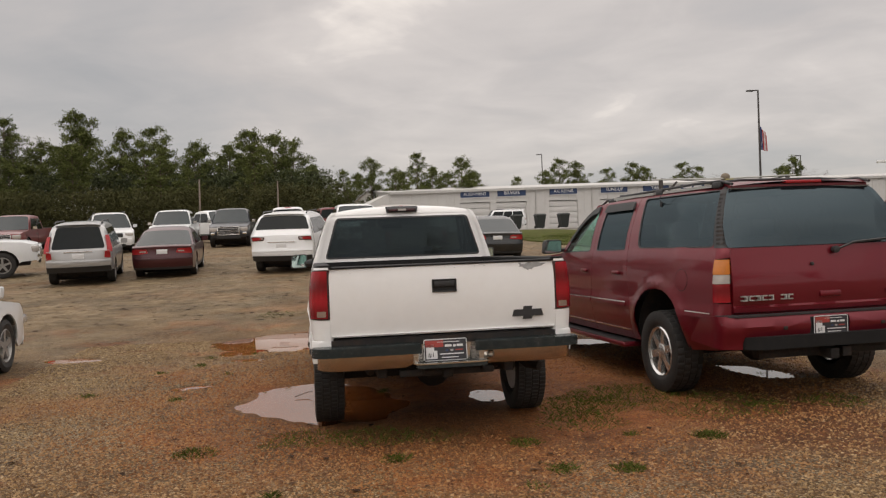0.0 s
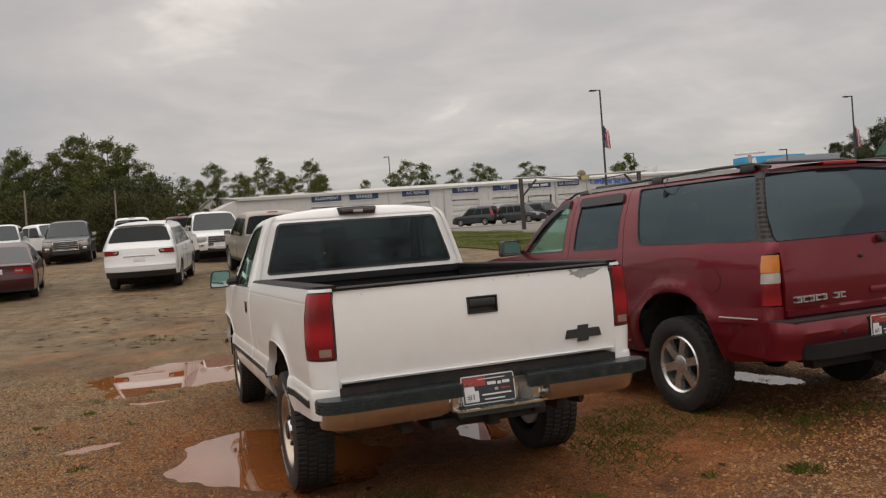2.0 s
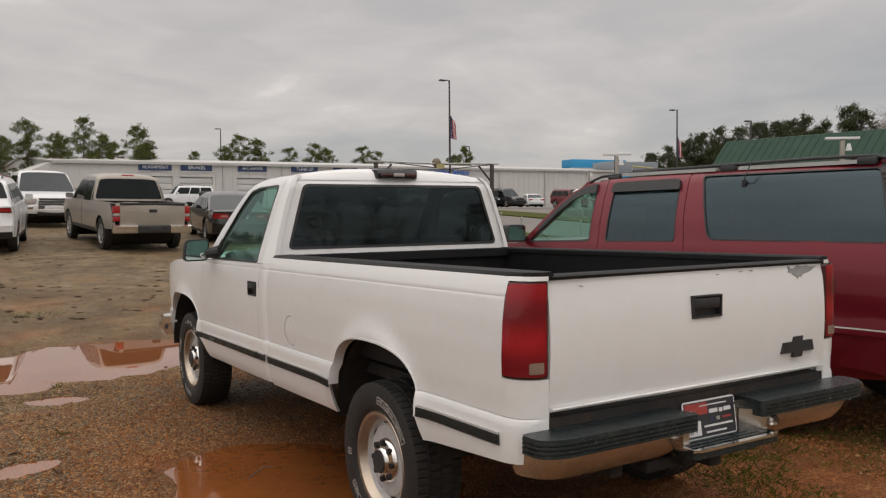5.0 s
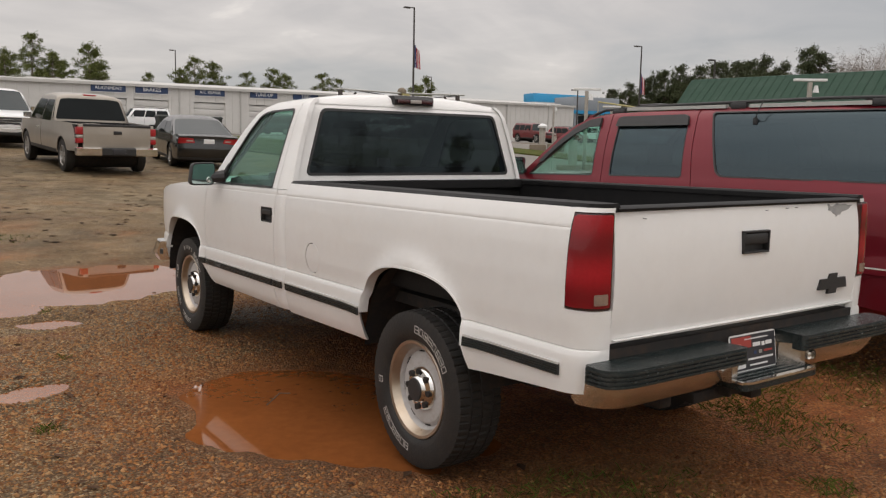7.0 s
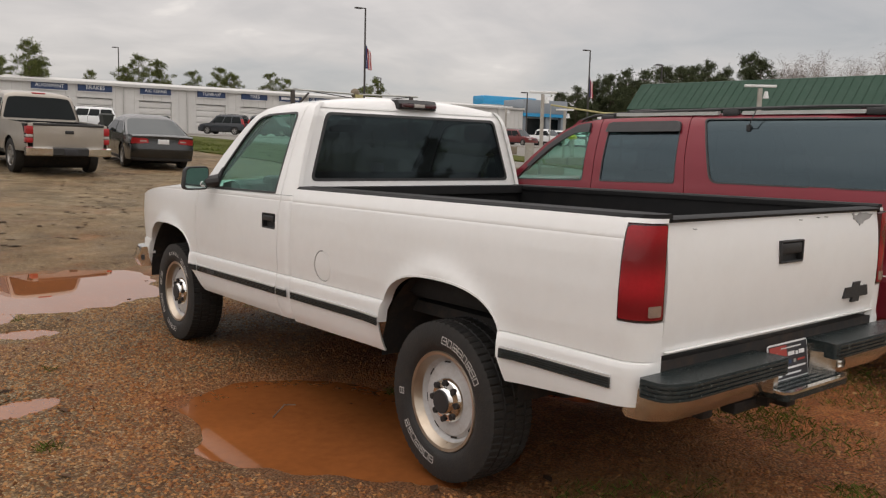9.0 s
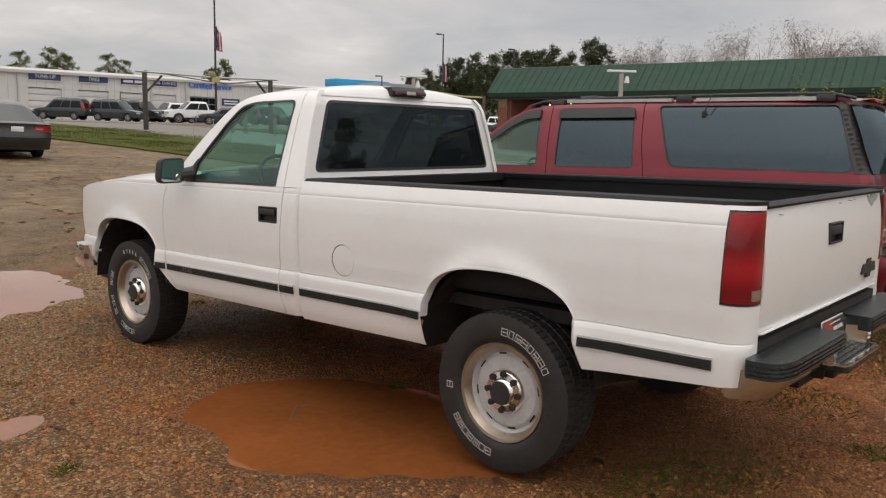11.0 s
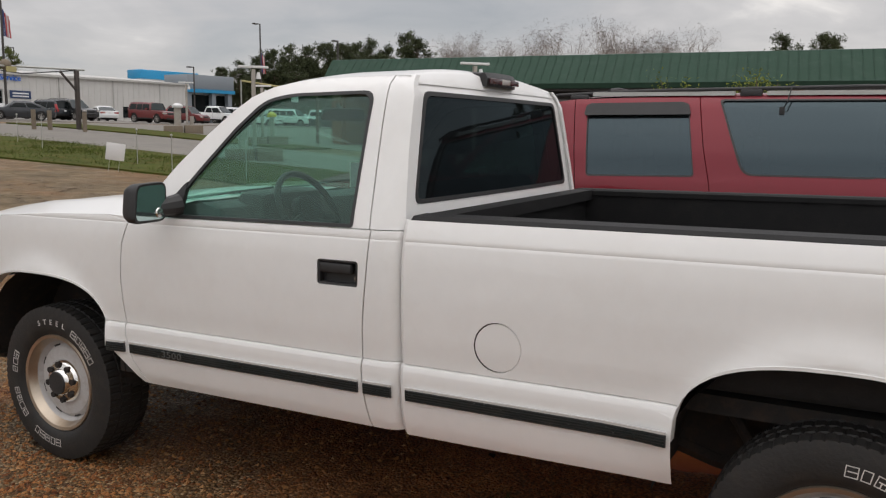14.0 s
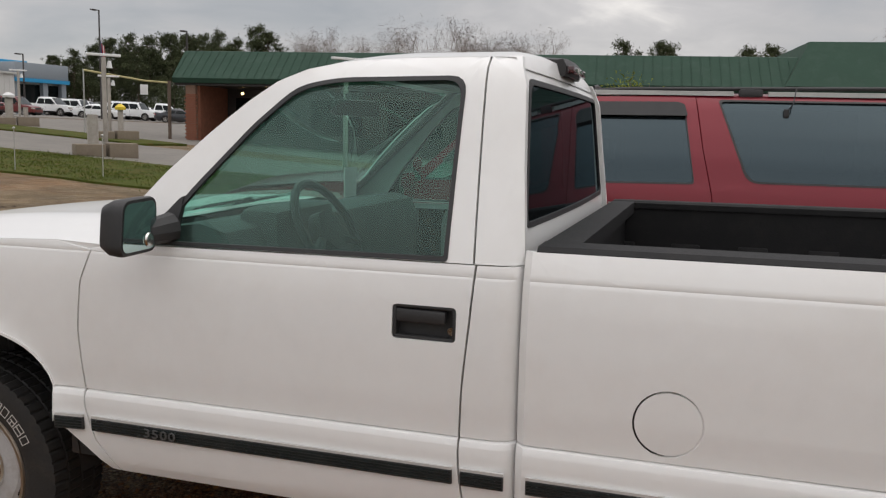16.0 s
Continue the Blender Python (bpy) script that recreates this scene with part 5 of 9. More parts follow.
    loft(bm, [[Vector((x * 1.012, y * 1.004, raked(4.1, z))) for z in (0.585, 0.625)] + [Vector((x * 0.99, y * 0.99, raked(4.1, z))) for z in (0.625, 0.585)] for x, y in ((-0.945, 3.95), (-0.94, 4.07), (-0.90, 4.17), (-0.7, 4.25), (0, 4.30), (0.7, 4.25), (0.90, 4.17), (0.94, 4.07), (0.945, 3.95))])
    part("bumper_strip", bm, M_BLACK, fb)
    bm = bmesh.new()
    box(bm, -0.75, 0.75, 3.95, 4.15, 0.36, 0.52, 0.04)
    part("air_dam", bm, M_BLACK, T, "black lower air dam")
    bm = bmesh.new()  # engine bay filler under the hood
    box(bm, -0.55, 0.55, 2.8, 4.1, 0.5, 1.12)
    part("engine_bay", bm, M_DARK, T)

    # third brake lamp on the roof's rear edge
    bm = bmesh.new()
    loft(bm, [[Vector((x, y, raked(1.47, z))) for y, z in ((1.462 + 0.05 * e, 1.765), (1.457 + 0.05 * e, 1.803 - 0.01 * e), (1.48 + 0.02 * e, 1.826 - 0.008 * e), (1.60, 1.832 - 0.008 * e), (1.605, 1.79))] for x, e in ((-0.165, 1.0), (-0.15, 0.3), (-0.08, 0), (0.08, 0), (0.15, 0.3), (0.165, 1.0))])
    lp = part("brake_lamp", bm, M_BLACK, T, "high brake lamp in a black housing")
    for x0, x1, mt, lb in ((-0.135, -0.045, M_TAILDARK, "dark red lens"), (-0.042, 0.042, M_CLEAR, "clear cargo lens"), (0.045, 0.135, M_TAILDARK, "dark red lens")):
        bm = bmesh.new(); box(bm, x0, x1, 1.449, 1.49, raked(1.47, 1.776), raked(1.47, 1.800), 0.004)
        part("lens", bm, mt, lp, lb)

    # interior
    bm = bmesh.new()
    box(bm, -0.70, 0.70, 1.72, 2.14, 0.72, 0.94, 0.06, 3)
    box(bm, -0.70, 0.70, 1.52, 1.68, 0.88, 1.36, 0.06, 3, m=pose(0, 0.06, 0, 0) )
    part("bench_seat", bm, M_SEAT, T, "grey cloth bench seat")
    bm = bmesh.new()
    rows = []
    for x in np.linspace(-0.82, 0.82, 9):
        rows.append([Vector((x, y, z)) for y, z in ((2.78, 0.80), (2.40, 0.78), (2.34, 0.95), (2.33, 1.16), (2.37, 1.245), (2.46, 1.268), (2.62, 1.245))])
    loft(bm, rows)
    box(bm, -0.62, -0.18, 2.30, 2.46, 1.12, 1.305, 0.04)
    part("dashboard", bm, M_DASH, T, "grey plastic dashboard")
    bm = bmesh.new()
    sm = pose(-0.40, 2.225, 1.215, -30)
    pts = [sm @ Vector((0.185 * math.cos(a), 0, 0.185 * math.sin(a))) for a in np.linspace(0, 2 * math.pi, 33)]
    tube(bm, pts, 0.015, 8)
    for a in (200, 340, 270):
        tube(bm, [sm @ Vector((0.03 * math.cos(radians(a)), 0.01, 0.03 * math.sin(radians(a)))), sm @ Vector((0.19 * math.cos(radians(a)), 0, 0.19 * math.sin(radians(a))))], 0.017, 6)
    lathe(bm, [(0.0, -0.02), (0.075, -0.015), (0.08, 0.03), (0.0, 0.03)], 16, sm @ pose(0, 0, 0, 0, 0, 90))
    tube(bm, [sm @ Vector((0, 0.02, 0)), sm @ Vector((0, 0.30, -0.06))], 0.03, 8)
    part("steering_wheel", bm, M_BLACK, T, "dark steering wheel")
    bm = bmesh.new()
    mv = pose(-0.03, 2.30, 1.645, 8, 0, -24)
    loft(bm, [[mv @ Vector((x * k, y, z * k)) for x, z in rounded([(-0.125, -0.026), (0.125, -0.026), (0.115, 0.034), (-0.115, 0.034)], 0.02)] for y, k in ((-0.018, 0.94), (-0.012, 1.0), (0.004, 0.96), (0.018, 0.6))])
    tube(bm, [(-0.03, 2.31, 1.655), (-0.02, 2.335, 1.70)], 0.010, 6)
    part("rear_view_mirror", bm, M_BLACK, T, "interior mirror")
    bm = bmesh.new()
    box(bm, 0.33, 0.45, 2.50, 2.505, 1.27, 1.40, m=None)
    part("paper_tag", bm, M_PLATE, T, "white paper tag behind the windscreen")
    bm = bmesh.new()
    box(bm, -0.70, 0.70, 1.54, 2.05, 1.735, 1.743)
    part("headliner", bm, M_SEAT, T)
    for s in (-1, 1):
        bm = bmesh.new()
        tube(bm, [(s * 0.2 - 0.42, 2.86, 1.245), (s * 0.2 - 0.15, 2.79, 1.262)], 0.008, 6)
        tube(bm, [(s * 0.2 - 0.15, 2.79, 1.262), (s * 0.2 + 0.25, 2.80, 1.27)], 0.007, 6)
        part("wiper", bm, M_BLACK, T, "black windscreen wiper")

    # dealer plate
    plate(T, pose(-0.012, -1.150, zb(0.654), -8))
    # wheels
    for s in (-1, 1):
        flip = pose(0, 0, 0, 0, 0, 0 if s < 0 else 180)
        wheel(T, pose(s * 0.822, 0, 0.372) @ flip @ pose(0, 0, 0, 35), 0.374, 0.24, 0.226, "steel", ((-30, 8), (155, 7), (232, 1)))
        wheel(T, pose(s * 0.785, 3.34, 0.372) @ flip @ pose(0, 0, 0, -20), 0.374, 0.24, 0.226, "steel", ((50, 5), (200, 5), (252, 4), (296, 3)), "STEEL")
    return T


def plate(parent, m):
    """A dealer's plate, 305 by 152 mm, facing -y: dark field, red corner, a white patch, bars for the writing."""
    p = new("dealer_plate"); p.parent = parent; p.matrix_basis = m; tagged(p, "black, red and white dealer's plate")
    bm = bmesh.new(); panel(rounded([(-0.155, -0.077), (0.155, -0.077), (0.155, 0.077), (-0.155, 0.077)], 0.015), lambda u, v: Vector((u, 0, v)), (0, 0.004, 0), 1, bm)
    b = part("plate_sheet", bm, M_PLATE, p)
    for x0, x1, z0, z1, mt in ((-0.149, 0.149, -0.071, 0.071, M_PLATE_DARK), (-0.145, -0.015, 0.020, 0.067, M_PLATE_RED), (-0.140, -0.082, -0.062, 0.040, M_PLATE), (-0.082, -0.060, -0.062, -0.005, M_PLATE), (-0.06, 0.10, 0.052, 0.057, M_PLATE),
                               (-0.005, 0.045, 0.020, 0.036, M_PLATE), (0.055, 0.075, 0.018, 0.034, M_PLATE), (0.082, 0.125, 0.020, 0.036, M_PLATE), (0.0, 0.018, -0.012, 0.002, M_NAVY), (0.035, 0.055, -0.012, 0.002, M_GALV), (0.07, 0.125, -0.008, 0.0, M_PLATE_RED), (-0.04, 0.13, -0.034, -0.026, M_PLATE), (-0.03, 0.09, -0.058, -0.051, M_PLATE)):
        k = 0.0015 if mt is M_PLATE_DARK else 0.003
        bm = bmesh.new(); box(bm, x0, x1, -k, 0.0, z0, z1)
        part("printed_bar", bm, mt, p)
    text_mesh("#1", 0.045, 0.0006, M_PLATE_DARK, p, pose(-0.103, -0.0042, -0.035), "plate_numeral")


pickup = build_pickup()


# ---- the burgundy long SUV: origin under the rear axle, y ahead ----
SZ = [0.36, 0.42, 0.50, 0.62, 0.75, 0.80, 0.86, 1.00, 1.15, 1.24, 1.275, 1.30, 1.45, 1.60, 1.72, 1.79, 1.83, 1.86]
SW = [0.90, 0.938, 0.966, 0.990, 1.000, 0.992, 0.984, 0.985, 0.973, 0.955, 0.945, 0.935, 0.890, 0.830, 0.772, 0.735, 0.690, 0.63]


def suv_xyz(y, z):
    x = float(np.interp(z, SZ, SW))
    for cy in (0.01, 3.30):
        d = math.hypot(y - cy, z - 0.47)
        if z > 0.45:
            x += 0.028 * math.exp(-((d - 0.51) / 0.055) ** 2) * min(1, (z - 0.45) / 0.2)
    if y > 3.2:
        x -= 0.11 * ((y - 3.2) / 1.0) ** 2
    if y < -0.3:
        x -= 0.045 * min(1, (-0.3 - y) / 0.55)
    tail = -0.87 + 0.23 * max(0, z - 1.28) / 0.55
    if y < tail:  # round the corner; y = tail - 0.2 always ends at the gate's edge
        r = 0.085
        way = r * math.pi / 2 + max(0.0, x - r - 0.815)
        s = way * min(1.0, (tail - y) / 0.2)
        a = min(s / r, math.pi / 2)
        rest = max(0.0, s - r * math.pi / 2)
        return Vector((-(x - r + r * math.cos(a) - rest), tail - r * math.sin(a), z))
    return Vector((-x, y, z))


def build_suv():
    T = thing("long_suv", "burgundy long-wheelbase SUV parked beside the white pickup", "suv", m=pose(3.175, 0.322, 0.0, 0, 0, 3.0))

    def sp(name, pts, label="", right=False, depth=(0.03, 0, 0), step=0.06, material=None, lift=0.0, holes=(), parent=None, sharp=32):
        bm = panel(pts, lambda u, v: suv_xyz(u, v) + Vector((-lift, 0, 0)), depth, step, holes=holes, stepv=0.04)
        if right:
            mirror_x(bm)
        return part(name, bm, material or M_BURG, parent or T, label, sharp)

    def arch(cy, half, top):
        return [(cy + half * math.copysign(abs(math.cos(a)) ** 0.85, math.cos(a)), 0.46 + (top - 0.46) * abs(math.sin(a)) ** 0.8) for a in np.linspace(math.pi, 0, 15)]

    r_arch, f_arch = arch(0.01, 0.47, 0.945), arch(3.30, 0.47, 0.945)
    top = 1.845
    quarter = [(-1.07, 0.50), (-0.9, 0.48)] + [(-0.47, 0.44)] + r_arch[1:] + [(0.50, 0.42), (0.62, 0.42), (0.60, 0.7), (0.655, 0.95), (0.70, 1.25), (0.76, 1.5), (0.82, top), (-0.84, top), (-0.88, 1.74), (-1.06, 1.30), (-1.07, 1.235), (-0.90, 1.225), (-0.885, 0.87), (-1.07, 0.86)]
    w3 = rounded([(-0.83, 1.325), (0.50, 1.318), (0.685, 1.802), (-0.67, 1.802)], [0.06, 0.07, 0.03, 0.04])
    d2 = [(0.626, 0.42), (1.557, 0.42), (1.597, 1.22), (1.632, 1.48), (1.677, top - 0.035), (0.826, top - 0.012), (0.766, 1.5), (0.706, 1.25), (0.661, 0.95), (0.606, 0.7)]
    w2 = rounded([(0.805, 1.300), (1.525, 1.285), (1.575, 1.752), (0.885, 1.762)], 0.025)
    d1 = [(1.563, 0.42), (2.68, 0.42), (2.72, 0.75), (2.72, 1.10), (2.66, 1.24), (2.585, 1.262), (2.43, 1.40), (2.22, 1.60), (2.06, 1.715), (1.92, 1.775), (1.683, top - 0.035), (1.638, 1.48), (1.603, 1.22)]
    w1 = rounded([(1.712, 1.282), (2.485, 1.262), (2.36, 1.385), (2.17, 1.565), (2.02, 1.67), (1.90, 1.735), (1.775, 1.755)], 0.03)
    fen = [(2.686, 0.42), (2.80, 0.42), (2.83, 0.44)] + f_arch[1:] + [(3.80, 0.44), (3.95, 0.46), (4.12, 0.50), (4.16, 0.85), (4.13, 1.05), (3.8, 1.13), (3.2, 1.20), (2.80, 1.235), (2.646, 1.243), (2.726, 1.10), (2.726, 0.75)]
    for right in (False, True):
        q = sp("rear_quarter", quarter, "burgundy rear quarter panel", right, (0.022, 0.022, 0), holes=(w3,))
        a = sp("rear_door", d2, "burgundy rear door", right, holes=(w2,))
        b = sp("front_door", d1, "burgundy front door", right, holes=(w1,))
        sp("front_fender", fen, "burgundy front fender", right)
        for own, pts, tint, nm in ((q, w3, M_TINT2, "quarter_window"), (a, w2, M_TINT2, "door_window"), (b, w1, M_GLASS, "door_window")):
            cu, cv = sum(p[0] for p in pts) / len(pts), sum(p[1] for p in pts) / len(pts)
            big = [(cu + (u - cu) * 1.008, cv + (v - cv) * 1.02) for u, v in pts]
            small = [(cu + (u - cu) * 0.988, cv + (v - cv) * 0.975) for u, v in pts]
            sp("window_seal", big, "black window seal", right, (0.012, 0, 0), 0.3, M_BLACK, 0.002, (small,), own)
            g = sp(nm, pts, "dark tinted side window" if tint is M_TINT2 else "clear side window", right, (0, 0, 0), 0.3, tint, -0.008, (), own)
            if tint is M_GLASS:
                g.visible_shadow = False
        # wind deflectors over the door windows
        for own, pts in ((a, [(0.862, 1.705), (1.590, 1.698), (1.585, 1.765), (1.555, 1.782), (0.925, 1.790), (0.885, 1.775)]), (b, [(1.765, 1.700), (1.90, 1.69), (2.02, 1.632), (2.17, 1.525), (2.33, 1.375), (2.375, 1.385), (2.19, 1.57), (2.04, 1.69), (1.91, 1.757), (1.78, 1.778)])):
            sp("wind_deflector", rounded(pts, 0.012), "smoked wind deflector", right, (0.02, 0, 0), 0.06, M_BLACK, 0.024, (), own)
        sp("body_moulding", [(0.68, 0.742), (1.555, 0.738), (1.555, 0.772), (0.68, 0.776)], "burgundy body moulding", right, (0.01, 0, 0), 0.3, M_BURG, 0.014)
        sp("body_moulding", [(1.585, 0.736), (2.68, 0.73), (2.68, 0.764), (1.585, 0.770)], "burgundy body moulding", right, (0.01, 0, 0), 0.3, M_BURG, 0.014)
        sp("bright_line", [(0.68, 0.776), (1.555, 0.772), (1.555, 0.784), (0.68, 0.788)], "bright moulding edge", right, (0.006, 0, 0), 0.4, M_CHROME, 0.013)
        sp("bright_line", [(1.585, 0.770), (2.68, 0.764), (2.68, 0.776), (1.585, 0.782)], "bright moulding edge", right, (0.006, 0, 0), 0.4, M_CHROME, 0.013)
        sp("body_moulding", [(-0.86, 0.742), (-0.50, 0.742), (-0.50, 0.776), (-0.86, 0.776)], "burgundy body moulding", right, (0.01, 0, 0), 0.3, M_BURG, 0.012)
        sp("bright_line", [(-0.86, 0.776), (-0.50, 0.776), (-0.50, 0.786), (-0.86, 0.786)], "bright moulding edge", right, (0.006, 0, 0), 0.4, M_CHROME, 0.012)
        for y0, y1 in ((0.64, 1.53), (1.575, 2.66)):
            sp("sill_line", [(y0, 0.50), (y1, 0.50), (y1, 0.508), (y0, 0.508)], "bright sill line", right, (0.006, 0, 0), 0.4, M_CHROME, 0.006)
        if not right:
            sp("fuel_door", arc(-0.42, 1.04, 0.092, 0, 360, 24)[:-1], "round burgundy fuel filler door", right, (0.006, 0, 0), 0.3, M_BURG, 0.003)
            sp("fuel_door_gap", arc(-0.42, 1.04, 0.097, 0, 360, 24)[:-1], "", right, (0.006, 0, 0), 0.3, M_DARK, 0.001)
        # lamps: amber, clear, red
        for z0, z1, mt, lb in ((1.10, 1.222, M_AMBER, "amber lamp lens"), (1.025, 1.097, M_CLEAR, "clear lamp lens"), (0.872, 1.022, M_TAIL, "red lamp lens")):
            sp("tail_lamp", rounded([(-1.066, z0), (-0.888, z0), (-0.893, z1), (-1.066, z1)], 0.01), lb, right, (0.02, 0.02, 0), 0.03, mt, 0.006)
        # louvred black corner between quarter window and rear glass
        lv = sp("louvre_panel", [(-0.838, 1.316), (-1.07, 1.316), (-0.84, 1.832), (-0.655, 1.832)][::-1], "black louvred corner panel", right, (0.008, 0.008, 0), 0.05, M_BLACK, 0.004)
        for k in range(13):
            z = 1.345 + 0.034 * k
            y1 = -0.885 + 0.215 * (z - 1.315) / 0.485
            sp("louvre", [(y1 - 0.10, z), (y1, z), (y1, z + 0.016), (y1 - 0.10, z + 0.016)], "", right, (0.008, 0, 0), 0.2, M_DARK, 0.011, (), lv)
        s = 1 if right else -1
        for y0 in (0.82, 1.68):  # door handles
            bm = bmesh.new(); box(bm, *sorted((s * 0.985, s * 1.02)), y0, y0 + 0.16, 1.05, 1.085, 0.012)
            part("door_handle", bm, M_BURG, a if y0 < 1 else b, "burgundy pull handle")
        bm = bmesh.new(); box(bm, *sorted((s * 0.80, s * 1.06)), 0.62, 2.75, 0.335, 0.385, 0.02)
        part("running_board", bm, M_BURG, T, "burgundy running board with a dark tread")
        bm = bmesh.new(); box(bm, *sorted((s * 0.90, s * 1.045)), 0.66, 2.7, 0.385, 0.392)
        part("step_tread", bm, M_BLACK, T)
        mr = new("door_mirror"); mr.parent = T; tagged(mr, "black door mirror")
        bm = bmesh.new()
        mm = pose(s * 1.10, 2.55, 1.335)
        loft(bm, [[mm @ Vector((x * k, y, z * k)) for x, z in rounded([(-0.12, -0.085), (0.11, -0.085), (0.12, 0.085), (-0.10, 0.085)], 0.04)] for y, k in ((-0.06, 0.95), (0.02, 1.0), (0.08, 0.7))])
        part("housing", bm, M_BLACK, mr)
        bm = bmesh.new(); box(bm, *sorted((s * 0.93, s * 1.02)), 2.52, 2.58, 1.27, 1.31, 0.01)
        part("arm", bm, M_BLACK, mr)
        bm = bmesh.new(); panel(rounded([(-0.105, -0.07), (0.1, -0.07), (0.105, 0.07), (-0.09, 0.07)], 0.03), lambda u, v: mm @ Vector((u, -0.0615, v)), (0, 0, 0), 1, bm)
        part("mirror_glass", bm, M_MIRROR, mr)
        # roof rack
        rk = new("roof_rail"); rk.parent = T; tagged(rk, "black roof rail on three feet")
        bm = bmesh.new()
        tube(bm, [(s * 0.655, 1.98, 1.80), (s * 0.665, 1.82, 1.842), (s * 0.675, 1.2, 1.868), (s * 0.675, -0.2, 1.885), (s * 0.67, -0.60, 1.88), (s * 0.655, -0.76, 1.845)], 0.012, 8)
        part("rail", bm, M_BLACK, rk)
        for y0, y1 in ((0.60, 1.56), (-0.50, 0.40)):
            bm = bmesh.new(); loft(bm, [[Vector((s * x, y, z)) for x, z in ((0.655, 1.838), (0.700, 1.832), (0.698, 1.858), (0.660, 1.862))] for y in np.linspace(y0, y1, 5)])
            part("rail_insert", bm, M_GALV, rk, "pale bright strip along the roof rail")
        for y in (1.66, 0.50, -0.56):
            bm = bmesh.new(); box(bm, *sorted((s * 0.652, s * 0.696)), y - 0.07, y + 0.07, 1.80 if y > 1 else 1.82, 1.845 if y > 1 else 1.876, 0.015)
            part("foot", bm, M_BLACK, rk)
        wheel(T, pose(s * 0.875, 0.0, 0.37) @ pose(0, 0, 0, 0, 0, 0 if s < 0 else 180) @ pose(0, 0, 0, 15), 0.375, 0.255, 0.225, "six")
        wheel(T, pose(s * 0.865, 3.30, 0.37) @ pose(0, 0, 0, 0, 0, 0 if s < 0 else 180), 0.375, 0.255, 0.225, "six")
        for cy in (0.01, 3.30):
            bm = bmesh.new()
            rows = [[bm.verts.new((s * 0.95, cy + 0.51 * math.cos(a), 0.44 + 0.52 * math.sin(a))), bm.verts.new((s * 0.55, cy + 0.51 * math.cos(a), 0.44 + 0.52 * math.sin(a)))] for a in np.linspace(0, math.pi, 13)]
            for p, q_ in zip(rows, rows[1:]):
                bm.faces.new((p[0], p[1], q_[1], q_[0]))
            bm.faces.new([r[1] for r in rows])
            part("wheel_house", bm, M_DARK, T)
    bm = bmesh.new(); p = suv_xyz(0.30, 1.735) + Vector((-0.006, 0, 0))
    box(bm, p.x - 0.008, p.x + 0.012, p.y - 0.016, p.y + 0.016, p.z - 0.03, p.z + 0.02, 0.004)
    tube(bm, [p, p + Vector((-0.03, -0.03, 0.05)), p + Vector((0.02, -0.05, 0.15))], 0.004, 5)
    part("aerial", bm, M_BLACK, T, "small black aerial on the quarter window")
    for y in (1.45, -0.45):
        bm = bmesh.new(); tube(bm, [(-0.675, y, 1.872), (-0.4, y, 1.895), (0.4, y, 1.895), (0.675, y, 1.872)], 0.012, 8)
        part("roof_crossbar", bm, M_BLACK, T, "black roof crossbar")
    # roof sheet
    bm = bmesh.new()
    rows = []
    for y in (-0.78, -0.75, -0.68, -0.3, 0.4, 1.0, 1.5, 1.80, 1.96):
        drop = 0.10 * max(0, (y - 1.2) / 0.76) ** 2 + 0.02 * max(0, (-0.62 - y) / 0.16) ** 2
        rows.append([Vector((0.665 * k, y, 1.838 - drop * 0.6 + 0.035 * (1 - k * k))) for k in np.linspace(-1, 1, 15)])
    loft(bm, rows, False, False)
    part("roof", bm, M_BURG, T, "burgundy roof", 60)
    # tail: liftgate, glass, bumper
    def tailf(u, v):
        k = max(0.0, v - 1.30)
        return Vector((u, -0.970 + 0.34 * k + 0.22 * k * k + 0.035 * (u / 0.85) ** 2 - 0.045 * math.exp(-((v - 0.98) / 0.22) ** 2), v))
    lg = part("liftgate", panel(rounded([(-0.812, 0.77), (0.812, 0.77), (0.812, 1.312), (-0.812, 1.312)], 0.02), tailf, (0, 0.03, 0), 0.12), M_BURG, T, "burgundy liftgate")
    bm = bmesh.new()  # bowed both ways, its sides drawn in towards the roof
    rows = []
    for v in np.linspace(1.316, 1.826, 15):
        half = float(np.interp(v, [1.316, 1.34, 1.50, 1.65, 1.76, 1.80, 1.826], [0.825, 0.838, 0.822, 0.768, 0.715, 0.685, 0.640]))
        rows.append([tailf(u, v) + Vector((0, -0.010 - 0.040 * (1 - (u / 0.84) ** 2) * math.sin(math.pi * (v - 1.316) / 0.52), 0)) for u in np.linspace(-half, half, 25)])
    loft(bm, rows, False, False)
    part("rear_glass", bm, M_TINT2, T, "large dark tinted rear window", 80)
    bm = bmesh.new(); loft(bm, [[Vector((x, tailf(x, 1.825).y + dy, z)) for dy, z in ((-0.02, 1.80), (-0.02, 1.835), (0.06, 1.868), (0.15, 1.86), (0.10, 1.80))] for x in np.linspace(-0.655, 0.655, 9)])
    part("glass_header", bm, M_BURG, T, "burgundy strip over the rear window")
    bm = bmesh.new(); box(bm, -0.17, 0.17, -0.790, -0.70, 1.838, 1.866, 0.008)
    part("brake_lamp", bm, M_TAIL, T, "high red brake lamp")
    bm = bmesh.new()
    box(bm, -0.05, 0.15, -1.025, -0.99, 0.885, 0.935, 0.012)
    part("gate_handle", bm, M_BURG, lg, "burgundy liftgate handle")
